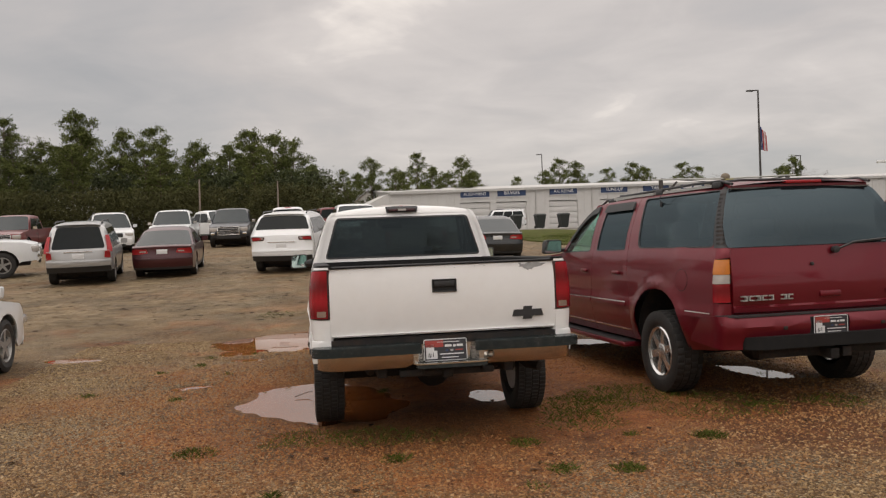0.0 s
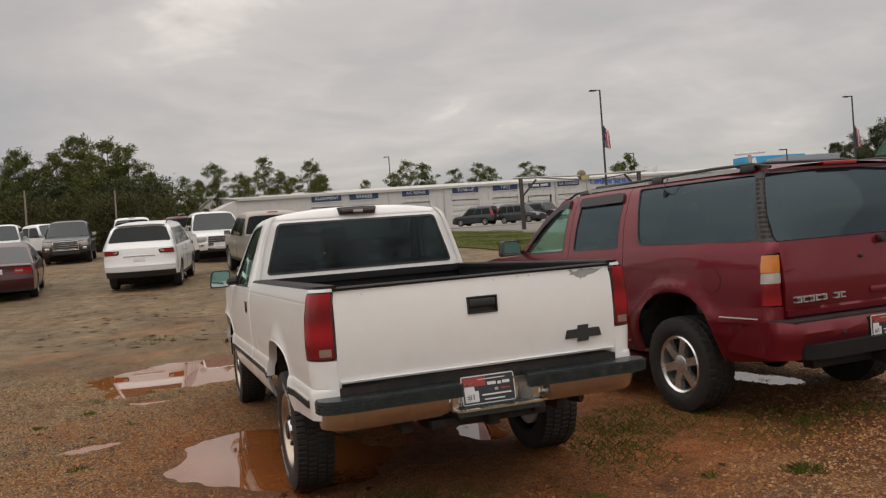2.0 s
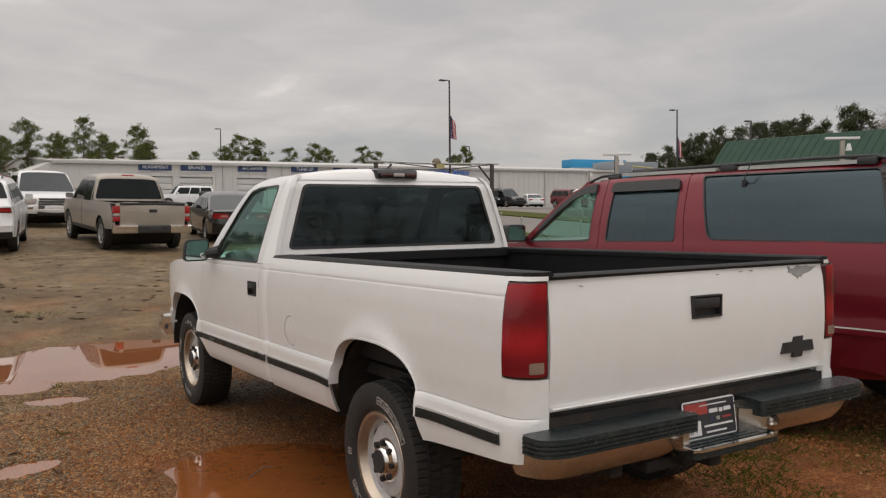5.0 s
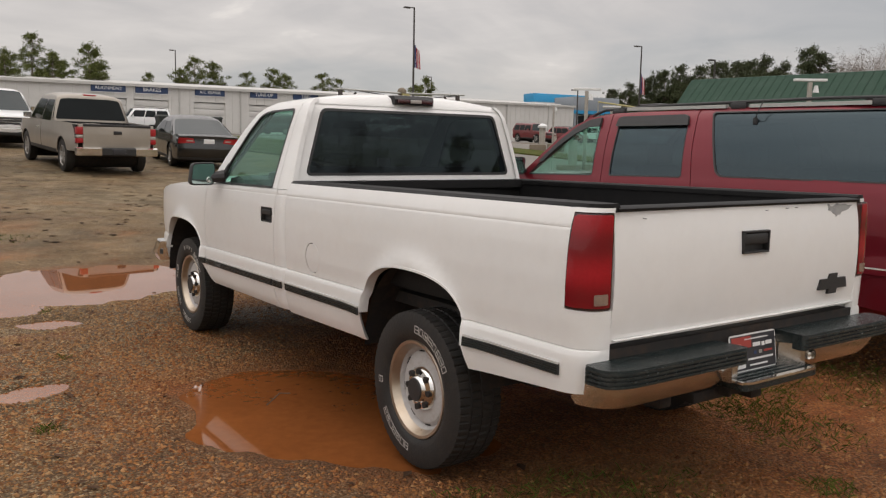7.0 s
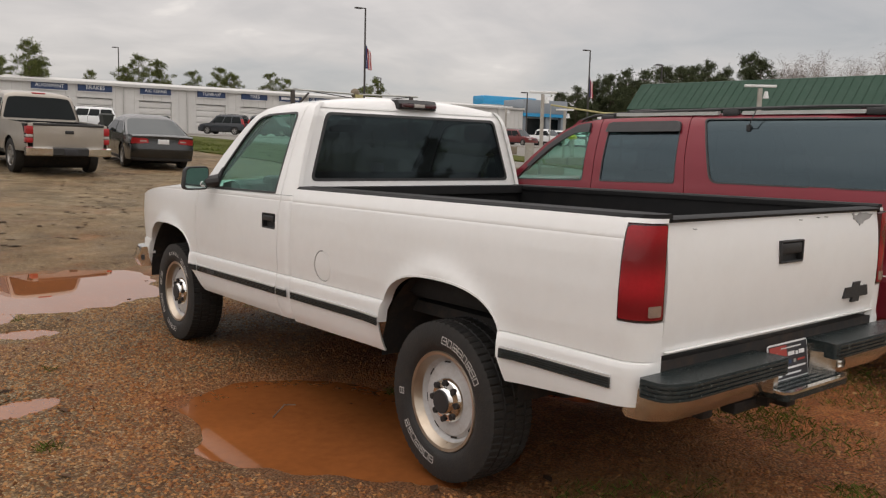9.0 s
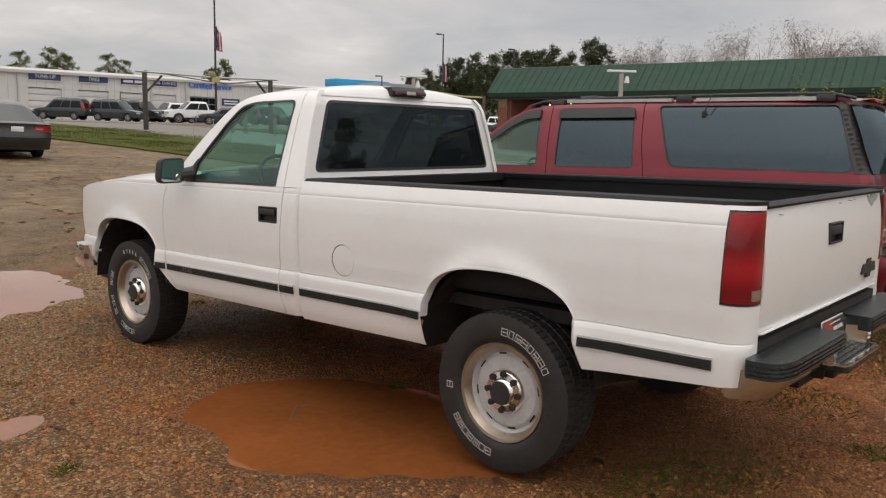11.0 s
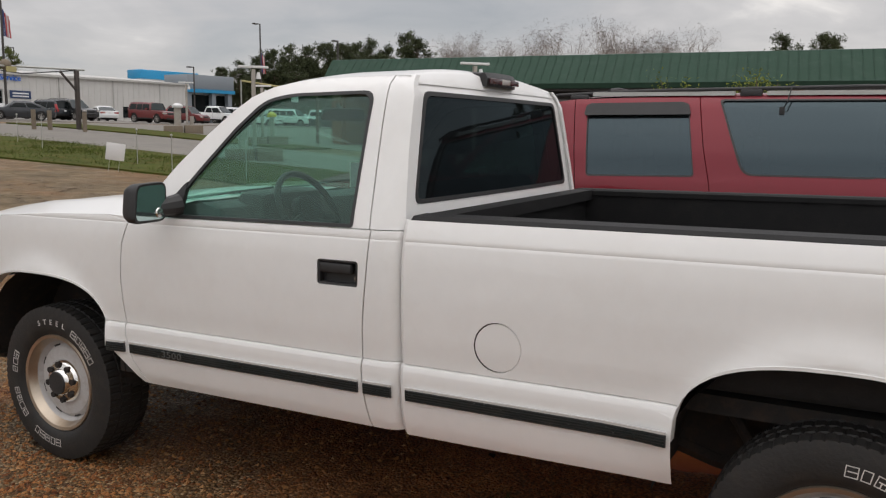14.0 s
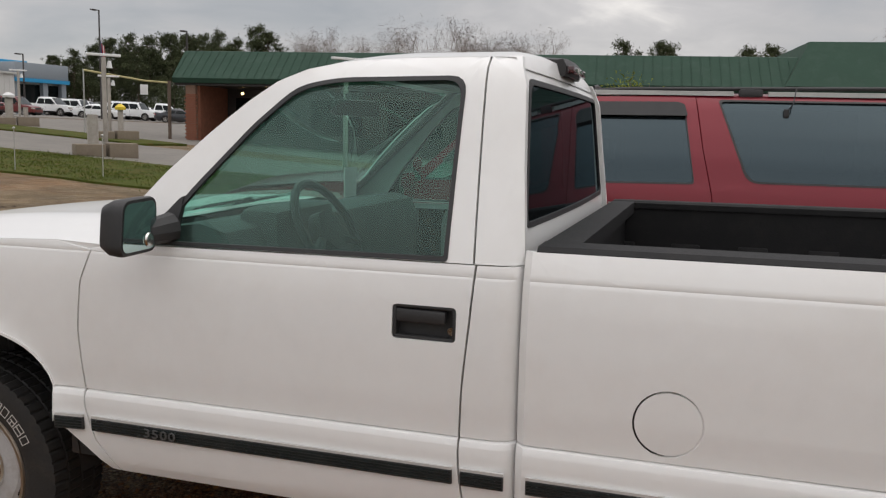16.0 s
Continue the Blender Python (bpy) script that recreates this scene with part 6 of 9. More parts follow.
    bm = bmesh.new(); tube(bm, [(0.12, -1.012, 1.27), (0.30, -0.997, 1.325), (0.62, -0.985, 1.345)], 0.011, 6); lathe(bm, [(0.0, -0.02), (0.03, -0.015), (0.03, 0.02)], 14, pose(0.12, -1.005, 1.27, 0, 0, 90))
    part("rear_wiper", bm, M_BLACK, T, "black rear wiper")
    bm = bmesh.new(); lathe(bm, [(0.0, -0.012), (0.014, -0.01), (0.016, 0.02)], 12, pose(-0.1, -1.0, 1.16, 0, 0, 90))
    part("lock", bm, M_BLACK, lg)
    # model name as plain bars; lower ridge of the gate
    for k in range(8):
        if k == 5:
            continue
        bm = bmesh.new(); x = -0.755 + 0.059 * k
        box(bm, x, x + 0.046, -1.020, -0.985, 0.912, 0.922)
        box(bm, x + (0.0 if k % 2 else 0.034), x + (0.012 if k % 2 else 0.046), -1.020, -0.985, 0.888, 0.912)
        box(bm, x, x + 0.046, -1.020, -0.985, 0.880, 0.888)
        part("badge_bar", bm, M_GALV, lg, "pale badge lettering shown as bars")
    bm = bmesh.new(); box(bm, 0.60, 0.76, -1.012, -0.97, 0.895, 0.925)
    part("maker_badge", bm, M_MAROON, lg, "plain red badge")
    bm = bmesh.new(); loft(bm, [[Vector((x, tailf(x, z).y - d, z)) for z, d in ((0.775, 0.0), (0.787, 0.022), (0.825, 0.022), (0.84, 0.0))] for x in np.linspace(-0.81, 0.81, 11)])
    part("gate_ridge", bm, M_BURG, lg)
    # bumper
    def bump(u, v):
        w, r = 0.965, 0.17
        s = abs(u)
        y0 = -1.072 - 0.046 * math.exp(-((v - 0.675) / 0.085) ** 2)
        if s > w - r:
            a = min((s - (w - r)) / r, math.pi / 2)
            rest = max(0, s - (w - r) - r * math.pi / 2)
            return Vector((math.copysign(w - r + r * math.sin(a), u), y0 + r * (1 - math.cos(a)) + rest, v))
        return Vector((u, y0, v))
    def bump_in(u, v):
        a = max(0.0, min((abs(u) - 0.795) / 0.17, math.pi / 2))
        return Vector((-math.copysign(math.sin(a), u), math.cos(a), 0)) * 0.012
    rb = new("rear_bumper"); rb.parent = T; tagged(rb, "burgundy rear bumper with a dark lower step")
    part("bumper_cover", panel([(-1.42, 0.53), (-0.95, 0.50), (0.95, 0.50), (1.42, 0.53), (1.42, 0.765), (-1.42, 0.765)], bump, bump_in, 0.06, holes=(rounded([(-0.21, 0.59), (0.15, 0.59), (0.15, 0.735), (-0.21, 0.735)], 0.01),)), M_BURG, rb, "burgundy bumper cover")
    bm = bmesh.new()
    panel(rounded([(-0.80, -0.95), (-0.80, -1.10), (-0.68, -1.160), (0.68, -1.160), (0.80, -1.10), (0.80, -0.95)], [0, 0.04, 0.06, 0.06, 0.04, 0], 5), lambda u, v: Vector((u, v, 0.60)), (0, 0, -0.10), 0.3, bm)
    part("bumper_step", bm, M_LINER, rb, "dark grey bumper step")
    bm = bmesh.new(); panel([(-0.95, -0.92), (-0.92, -1.03), (-0.85, -1.10), (0.85, -1.10), (0.92, -1.03), (0.95, -0.92)], lambda u, v: Vector((u, v, 0.770)), (0, 0, -0.012), 0.4, bm)
    part("bumper_top", bm, M_BLACK, rb, "black bumper top")
    for x in (-0.44, 0.46):
        bm = bmesh.new(); box(bm, x - 0.02, x + 0.02, -1.12, -1.09, 0.645, 0.675, 0.005)
        part("reflector", bm, M_DARK, rb)
    bm = bmesh.new(); box(bm, -0.215, 0.155, -1.095, -1.085, 0.585, 0.74)
    part("plate_recess", bm, M_BLACK, rb)
    bm = bmesh.new(); lathe(bm, [(0.0, -0.004), (0.066, -0.004), (0.066, 0.0)], 28, pose(0.62, -1.1185, 0.67, 0, 0, 90) @ Matrix.Diagonal((1, 1, 0.68, 1)))
    part("oval_sticker", bm, M_PLATE, rb, "white oval sticker")
    plate(T, pose(-0.03, -1.118, 0.664))
    bm = bmesh.new()
    box(bm, -0.6, 0.6, -0.98, -0.88, 0.40, 0.48, 0.01); box(bm, -0.04, 0.04, -1.12, -0.8, 0.39, 0.47, 0.006); box(bm, 0.08, 0.16, -1.11, -1.0, 0.40, 0.48, 0.006)
    for s in (-1, 1):
        box(bm, s * 0.5 - 0.04, s * 0.5 + 0.04, -0.95, 3.9, 0.42, 0.54)
    for y in (0, 3.3):
        tube(bm, [(-0.8, y, 0.37), (0.8, y, 0.37)], 0.045, 10)
    bmesh.ops.create_uvsphere(bm, u_segments=12, v_segments=8, radius=0.15, matrix=Matrix.Translation((0, 0, 0.37)))
    box(bm, -0.85, 0.85, -0.92, 3.0, 0.50, 0.56)
    part("chassis", bm, M_DARK, T, "dark chassis, axles and hitch")
    # front: hood, screen, lamps
    bm = bmesh.new()
    rows = []
    for y, z, w in ((2.42, 1.235, 0.95), (2.7, 1.25, 0.945), (3.2, 1.235, 0.93), (3.8, 1.17, 0.88), (4.1, 1.07, 0.83), (4.17, 0.9, 0.82), (4.2, 0.5, 0.82)):
        rows.append([Vector((w * k, y + 0.06 * (1 - k * k), z - 0.02 + 0.05 * (1 - k * k))) for k in np.linspace(-1, 1, 13)])
    loft(bm, rows, False, False)
    part("hood", bm, M_BURG, T, "burgundy hood", 45)
    bm = bmesh.new(); box(bm, -0.5, 0.5, 4.19, 4.28, 0.72, 1.0, 0.03)
    part("grille", bm, M_BLACK, T, "black grille")
    for s in (-1, 1):
        bm = bmesh.new(); box(bm, *sorted((s * 0.55, s * 0.80)), 4.15, 4.22, 0.76, 0.98, 0.03)
        part("headlight", bm, M_CLEAR, T, "clear headlight")
    bm = bmesh.new(); box(bm, -0.9, 0.9, 4.12, 4.3, 0.42, 0.68, 0.06, 3)
    part("front_bumper", bm, M_BURG, T, "burgundy front bumper")
    def scr(u, v):
        k = (v - 1.26) / 0.54
        return Vector((u, 2.60 - 0.66 * k + 0.10 * (1 - (u / 0.85) ** 2), v))
    g = part("windscreen", panel([(-0.87, 1.26), (0.87, 1.26), (0.66, 1.80), (-0.66, 1.80)], scr, (0, 0, 0), 0.15), M_GLASS, T, "clear windscreen")
    g.visible_shadow = False
    for s in (-1, 1):
        bm = bmesh.new()
        loft(bm, [[scr(s * (0.87 - 0.20 * k), 1.26 + 0.54 * k) + Vector((dx * s, dy, 0)) for dx, dy in ((0, 0), (0.05, -0.03), (0.04, -0.07), (-0.02, -0.05))] for k in np.linspace(0, 1, 6)])
        part("screen_pillar", bm, M_BURG, T)
    # inside
    for x in (-0.42, 0.42):
        for y in (1.45, 0.55, -0.35):
            bm = bmesh.new(); box(bm, x - 0.26, x + 0.26, y, y + 0.5, 0.72, 0.9, 0.05); box(bm, x - 0.26, x + 0.26, y - 0.1, y + 0.04, 0.8, 1.38, 0.05); box(bm, x - 0.13, x + 0.13, y - 0.1, y + 0.0, 1.38, 1.56, 0.04)
            part("seat", bm, M_SEAT, T, "grey cloth seat")
    bm = bmesh.new(); box(bm, -0.88, 0.88, 2.05, 2.55, 0.85, 1.22, 0.06)
    part("dashboard", bm, M_DASH, T)
    bm = bmesh.new(); sm = pose(-0.42, 1.98, 1.16, -25)
    tube(bm, [sm @ Vector((0.19 * math.cos(a), 0, 0.19 * math.sin(a))) for a in np.linspace(0, 2 * math.pi, 25)], 0.015, 6)
    tube(bm, [sm @ Vector((-0.18, 0, 0)), sm @ Vector((0.18, 0, 0))], 0.025, 6)
    part("steering_wheel", bm, M_BLACK, T, "dark steering wheel")
    bm = bmesh.new(); box(bm, -0.66, 0.66, -0.75, 1.85, 1.80, 1.812)
    part("headliner", bm, M_SEAT, T)
    return T


suv = build_suv()


# ---- parked vehicles, built by kind ----
CAR = {  # length, width, height, wheelbase, sill, belt, hood z, nose z, cowl y, roof front y, roof rear y, back base y, deck z, wheel radius
    "sedan": (4.85, 1.85, 1.46, 2.78, 0.24, 0.93, 0.93, 0.70, 1.10, 0.30, -0.70, -1.85, 0.99, 0.34),
    "suv": (5.05, 1.98, 1.83, 3.00, 0.32, 1.17, 1.08, 0.90, 1.20, 0.50, -1.90, -2.40, 1.06, 0.37),
    "small_suv": (4.55, 1.82, 1.76, 2.62, 0.28, 1.00, 0.98, 0.80, 1.15, 0.45, -1.80, -2.12, 1.00, 0.34),
    "boxy_suv": (4.7, 1.88, 1.85, 2.95, 0.42, 1.15, 1.12, 1.0, 0.75, 0.55, -2.1, -2.25, 1.15, 0.41),
    "truck": (5.85, 2.03, 1.94, 3.65, 0.47, 1.20, 1.20, 1.04, 1.55, 0.78, -0.66, -0.85, 1.20, 0.415),
    "old_suv": (5.1, 2.0, 1.90, 2.95, 0.36, 1.15, 1.13, 0.98, 1.15, 0.60, -2.25, -2.45, 1.15, 0.39),
}


def vehicle(kind, paint, label, category, m, group="parked vehicles", plate_mat=None, far=False, chrome=False):
    L, W, H, wb, sill, belt, hood, nose, cowl, rf, rb_, back, deck, R = CAR[kind]
    T = thing({"sedan": "sedan", "truck": "pickup_truck"}.get(kind, "suv"), label, category, group, m=m)
    h, f, b = W / 2, L / 2, -L / 2
    truck = kind == "truck"
    ff = wb / 2 + (0.06 if truck else 0.04)
    fa, ra = ff, ff - wb
    arch_r = R * 1.18

    def width(y, z):
        e = max(0.0, (abs(y) - (L / 2 - 0.75)) / 0.75)
        k = 0.93 + 0.07 * math.sin(math.pi * min(1, max(0, (z - sill * 0.5) / (belt - sill * 0.5 + 0.25))))
        return h * k * (1 - (0.15 if y > 0 else 0.08) * e * e)

    # side outline with both wheel openings; the tail is rounded where sides and back meet
    rail = deck + 0.06 if truck else belt
    rc = {"sedan": 0.29, "truck": 0.60}.get(kind, 0.42)
    front = [(f - 0.02, nose - 0.18), (f - 0.10, nose), (f - 0.45, nose + (hood - nose) * 0.6), (cowl, hood), (cowl - 0.3, belt)]
    if kind == "sedan":
        tail = [(back, belt + 0.01), (b + 0.40, deck - 0.015), (b + 0.13, deck), (b + 0.05, deck - 0.05), (b + 0.06, deck - 0.21), (b + 0.02, deck - 0.31), (b, 0.58), (b + 0.02, 0.45), (b + 0.09, rc)]
    elif truck:
        tail = [(back, rail), (b + 0.02, rail), (b, rail - 0.06), (b + 0.02, rail - 0.45), (b + 0.05, rc)]
    else:
        tail = [(back, belt), (b + 0.10, belt - 0.01), (b + 0.065, belt - 0.12), (b + 0.055, belt - 0.30), (b + 0.015, 0.74), (b, 0.66), (b + 0.015, 0.54), (b + 0.10, rc)]

    def pull(z):
        return 0.0 if truck else 0.11 * max(0.0, min(1.0, (belt - 0.02 - z) / 0.18))

    def rear(u, z, out=0.0):
        """The back of the body at a share u of its half width."""
        y = float(np.interp(z, [p[1] for p in tail[:1:-1]], [p[0] for p in tail[:1:-1]]))
        return Vector(((width(y, z) + out * abs(u)) * u, y + pull(z) * abs(u) ** 5 - 0.055 * (1 - u * u) - out, z))
    outline = [(tail[-1][0] + pull(rc), rc), (ra - arch_r - 0.05, rc - 0.02)]
    outline += [(ra - arch_r * math.cos(a), max(rc - 0.02 if a < 1 else sill, R + arch_r * math.sin(a))) for a in np.linspace(0.0, math.pi, 11)]
    outline += [(ra + arch_r + 0.04, sill - 0.02), (fa - arch_r - 0.04, sill - 0.02)]
    outline += [(fa - arch_r * math.cos(a), max(sill, R + arch_r * math.sin(a))) for a in np.linspace(0.0, math.pi, 11)]
    outline += [(fa + arch_r + 0.08, sill + 0.04), (f - 0.03, sill + 0.06)] + front + [(y + pull(z), z) for y, z in tail[:-1]]
    bm = bmesh.new()
    for s in (-1, 1):
        panel(outline, lambda u, v: Vector((s * width(u, v), u, v)), (-s * 0.02, 0, 0), 0.25, bm, stepv=0.2)
    # skin over nose, hood and tail
    loft(bm, [[Vector((width(y, z) * k, y + 0.10 * (1 - k * k), z + 0.035 * (1 - k * k))) for k in np.linspace(-1, 1, 9)] for y, z in [(f - 0.03, sill + 0.02)] + front[:4]], False, False)
    if truck:
        loft(bm, [[Vector((width(y, z) * k, y - 0.06 * (1 - k * k), z)) for k in np.linspace(-1, 1, 9)] for y, z in tail[1:4]], False, False)
    else:
        loft(bm, [[Vector((width(y, z) * k, y + pull(z) * abs(k) ** 5 - 0.055 * (1 - k * k), z + 0.02 * (1 - k * k) * (z > belt - 0.1))) for k in np.linspace(-1, 1, 17)] for y, z in tail], False, False)
    body = part("body", bm, paint, T, "", 40)
    # cabin: one curved skin over screen, roof and back, and two sides
    hr = h * (0.74 if not truck else 0.78)
    hb = width(0, belt) - 0.004
    zb0, mid_y = belt - 0.03, (rf + rb_) / 2
    prof = rounded([(cowl, zb0), (rf, H - 0.03), (mid_y, H + 0.012), (rb_, H - 0.03), (back, zb0)], [0, 0.28, 0.4, 0.10 if truck else 0.22, 0], 5)

    def cab(y, z, k):
        q = max(0.0, min(1.0, (z - belt) / (H - belt)))
        w_ = hb + (hr - hb) * q ** 1.3
        s_ = (y - mid_y) / (cowl - mid_y) if y > mid_y else (y - mid_y) / (mid_y - back)
        bow = 0.14 * s_ * s_ if s_ > 0 else -0.07 * s_ * s_
        return Vector((w_ * k, y + bow * (1 - k * k), z + 0.035 * q * (1 - k ** 4) - 0.045 * q * abs(k) ** 7))
    bm = bmesh.new()
    loft(bm, [[cab(y, z, k) for k in np.linspace(-1, 1, 15)] for y, z in prof], False, False)
    for s in (-1, 1):
        panel(prof, lambda u, v: cab(u, v, s * 1.0), (0, 0, 0), 0.4, bm, stepv=0.12)
    bmesh.ops.remove_doubles(bm, verts=bm.verts[:], dist=0.004)
    part("cabin", bm, paint, T, "", 50)

    def screen(name, y0, y1, lo, hi, k0, label_, out, glass):
        n = Vector((0, out * (H - zb0), abs(y0 - y1))).normalized()
        fn = lambda u, v: cab(y0 + (y1 - y0) * v, zb0 + (H - 0.03 - zb0) * v, u) + n * 0.012
        part(name, panel(rounded([(-k0, lo), (k0, lo), (k0 * 0.97, hi), (-k0 * 0.97, hi)], 0.07, 3), fn, tuple(-n * 0.03), 0.25), glass, T, label_)
    screen("windscreen", cowl, rf, 0.08, 0.94, 0.93, "dark windscreen", 1, M_SCREENFAR)
    screen("rear_window", back, rb_, {"truck": 0.16, "suv": 0.30, "small_suv": 0.10}.get(kind, 0.10), 0.86, {"small_suv": 0.80, "suv": 0.90}.get(kind, 0.92), "dark rear window", -1, M_SCREENFAR if kind == "sedan" else M_GLASSFAR)
    if kind == "sedan":
        cuts = (0.10, 0.47, 0.93)
    elif truck:
        cuts = (0.04, 0.45, 0.95)
    else:
        cuts = (0.05, 0.36, 0.63, 0.95)
    zlo, zhi = belt + 0.035, H - 0.13
    edge_y = lambda u, z: (back + (rb_ - back) * (z - zb0) / (H - zb0)) * (1 - u) + (cowl + (rf - cowl) * (z - zb0) / (H - zb0)) * u
    for s in (-1, 1):
        for i, (u0, u1) in enumerate(zip(cuts, cuts[1:])):
            poly = rounded([(edge_y(u0, zlo) + 0.03, zlo), (edge_y(u1, zlo) - 0.03, zlo), (edge_y(u1, zhi) - 0.03, zhi), (edge_y(u0, zhi) + 0.03, zhi)], 0.06, 3)
            part("side_window", panel(poly, lambda u, v: cab(u, v, s * 1.0) + Vector((s * 0.008, 0, 0)), (-s * 0.02, 0, 0), 0.5, stepv=0.15), M_GLASSFAR, T, "dark side window")
        for u in cuts[1:-1] + (cuts[0],) if kind != "truck" else cuts[1:-1]:  # door joints
            y = edge_y(u, belt)
            part("door_joint", panel([(y - 0.008, sill + 0.06), (y + 0.008, sill + 0.06), (y + 0.008, belt - 0.03), (y - 0.008, belt - 0.03)], lambda q, v: Vector((s * (width(q, v) + 0.003), q, v)), (-s * 0.006, 0, 0), 1, stepv=0.2), M_DARK, T)
        part("sill_trim", panel([(ra + arch_r + 0.05, sill - 0.02), (fa - arch_r - 0.05, sill - 0.02), (fa - arch_r - 0.05, sill + 0.07), (ra + arch_r + 0.05, sill + 0.07)], lambda q, v: Vector((s * (width(q, v) + 0.008), q, v)), (-s * 0.012, 0, 0), 1), M_BLACK, T, "black sill trim")
        # lamps
        def lamp(pts, mt, label_, out=0.012):
            part("tail_light", panel(rounded([(s * u, z) for u, z in pts], 0.025, 3), lambda u, v: rear(u, v, out), (0, 0.05, 0), 0.08), mt, T, label_)
        if truck:
            w_ = width(b + 0.1, 0.9)
            for z0, z1, mt, lb in ((0.80, 0.92, M_TAILFAR, "red tail light"), (0.925, 1.00, M_CLEAR, "clear reversing light"), (1.005, 1.19, M_TAILFAR, "red tail light")):
                bm = bmesh.new(); box(bm, *sorted((s * (w_ + 0.010), s * (w_ - 0.15))), b - 0.03, b + 0.15, z0, z1, 0.02)
                part("tail_light", bm, mt, T, lb)
        elif kind == "sedan":
            lamp([(0.46, deck - 0.22), (0.985, deck - 0.26), (0.985, deck - 0.09), (0.52, deck - 0.10)], M_TAILFAR, "wide red tail light")
            lamp([(0.52, deck - 0.185), (0.74, deck - 0.195), (0.74, deck - 0.15), (0.54, deck - 0.15)], M_CLEAR, "clear reversing light", 0.016)
        elif kind == "suv":
            lamp([(0.58, belt - 0.15), (0.985, belt - 0.17), (0.985, belt - 0.035), (0.56, belt - 0.045)], M_TAILDARK, "dark lamp surround")
            lamp([(0.70, belt - 0.135), (0.975, belt - 0.155), (0.975, belt - 0.055), (0.64, belt - 0.06)], M_TAILFAR, "red tail light", 0.018)
            lamp([(0.60, belt - 0.115), (0.72, belt - 0.12), (0.70, belt - 0.065), (0.60, belt - 0.065)], M_CLEAR, "clear reversing light", 0.018)
        else:
            lamp([(0.80, belt - 0.22), (0.985, belt - 0.24), (0.985, belt - 0.04), (0.84, belt - 0.04)], M_TAILFAR, "red tail light")
        if kind == "small_suv":  # the lamps run on up the rear pillars
            bm = bmesh.new()
            rows = []
            for k in np.linspace(0, 1, 6):
                z = belt - 0.05 + 0.46 * k
                p = cab(edge_y(0, max(z, zb0)), max(z, belt), 1.0)
                w_ = 0.13 - 0.06 * k
                rows.append([Vector((s * (p.x - x), p.y - 0.02 + dy, z)) for x, dy in ((-0.012, 0.15), (-0.014, 0.0), (w_ * 0.4, -0.045), (w_, -0.05), (w_, 0.08))])
            loft(bm, rows)
            part("tail_light", bm, M_TAILFAR, T, "tall red pillar light")
        bm = bmesh.new()
        w_ = width(f - 0.15, nose - 0.1)
        box(bm, *sorted((s * (w_ + 0.006), s * (w_ - 0.36))), f - 0.32, f + 0.035, nose - (0.24 if truck else 0.16), nose - 0.03, 0.04)
        part("headlight", bm, M_CLEAR, T, "clear headlight")
        bm = bmesh.new()
        mz = belt + 0.10
        loft(bm, [[Vector((s * (hb + 0.03 + x), cowl - 0.42 + y, mz + z)) for x, z in rounded([(0.02, -0.07), (0.20, -0.06), (0.21, 0.08), (0.02, 0.08)], 0.03, 3)] for y in (-0.05, 0.06)])
        part("door_mirror", bm, paint if not truck else (M_CHROME if chrome else M_BLACK), T)
        for y in ((0.45, -0.55) if kind != "truck" else (0.5,)):
            bm = bmesh.new(); box(bm, *sorted((s * (h * 0.985), s * (h * 1.015))), y - 0.1, y + 0.1, belt - 0.20, belt - 0.17, 0.01)
            part("door_handle", bm, M_CHROME if chrome else paint, T)
        for cy in (fa, ra):
            wheel_simple(T, pose(s * (h - 0.13), cy, R) @ pose(0, 0, 0, 0, 0, 0 if s < 0 else 180), R, 0.23)
    # bumpers, grille, plate, underside
    if truck:
        for x0, x1, mt in ((-1.0, -0.42, M_CHROME if chrome else M_BLACK), (-0.42, 0.42, M_BLACK), (0.42, 1.0, M_CHROME if chrome else M_BLACK)):
            bm = bmesh.new()
            loft(bm, [[Vector((h * 0.97 * k, b - 0.13 + 0.09 * abs(k) ** 4 - dy, z)) for z, dy in ((0.50, 0.0), (0.53, 0.05), (0.68, 0.05), (0.71, 0.0), (0.69, -0.1), (0.52, -0.1))] for k in np.linspace(x0, x1, 7)])
            part("rear_bumper", bm, mt, T, "bright rear bumper" if mt is M_CHROME else "black bumper step")
    else:
        lo, hi = (rc - 0.015, rc + 0.05) if kind == "sedan" else (rc - 0.03, rc + 0.13)
        part("lower_valance", panel([(-1, lo), (1, lo), (1, hi), (-1, hi)], lambda u, v: rear(u, v, 0.012), (0, 0.05, 0), 0.1), M_BLACK, T, "black lower bumper cladding")
        zs = 0.60 if kind == "sedan" else 0.69
        part("bumper_crease", panel([(-0.97, zs), (0.97, zs), (0.97, zs + 0.025), (-0.97, zs + 0.025)], lambda u, v: rear(u, v, 0.022), (0, 0.05, 0), 0.1), paint, T)
        if kind != "sedan":
            bm = bmesh.new(); loft(bm, [[cab(rb_ + dy, H - 0.03 + dz, k) for dy, dz in ((0.10, 0.012), (-0.10, -0.01), (-0.11, -0.03), (0.05, -0.03))] for k in np.linspace(-0.86, 0.86, 9)])
            part("spoiler", bm, paint, T, "roof spoiler over the rear window")
    bm = bmesh.new()
    loft(bm, [[Vector((width(f - 0.05, 0.5) * 0.98 * k, f + 0.09 * (1 - k * k) - 0.04 + dy, z)) for z, dy in ((sill + 0.02, 0.0), (sill + 0.10, 0.05), (sill + 0.30, 0.05), (sill + 0.36, 0.0))] for k in np.linspace(-1, 1, 9)])
    part("front_bumper", bm, paint, T)
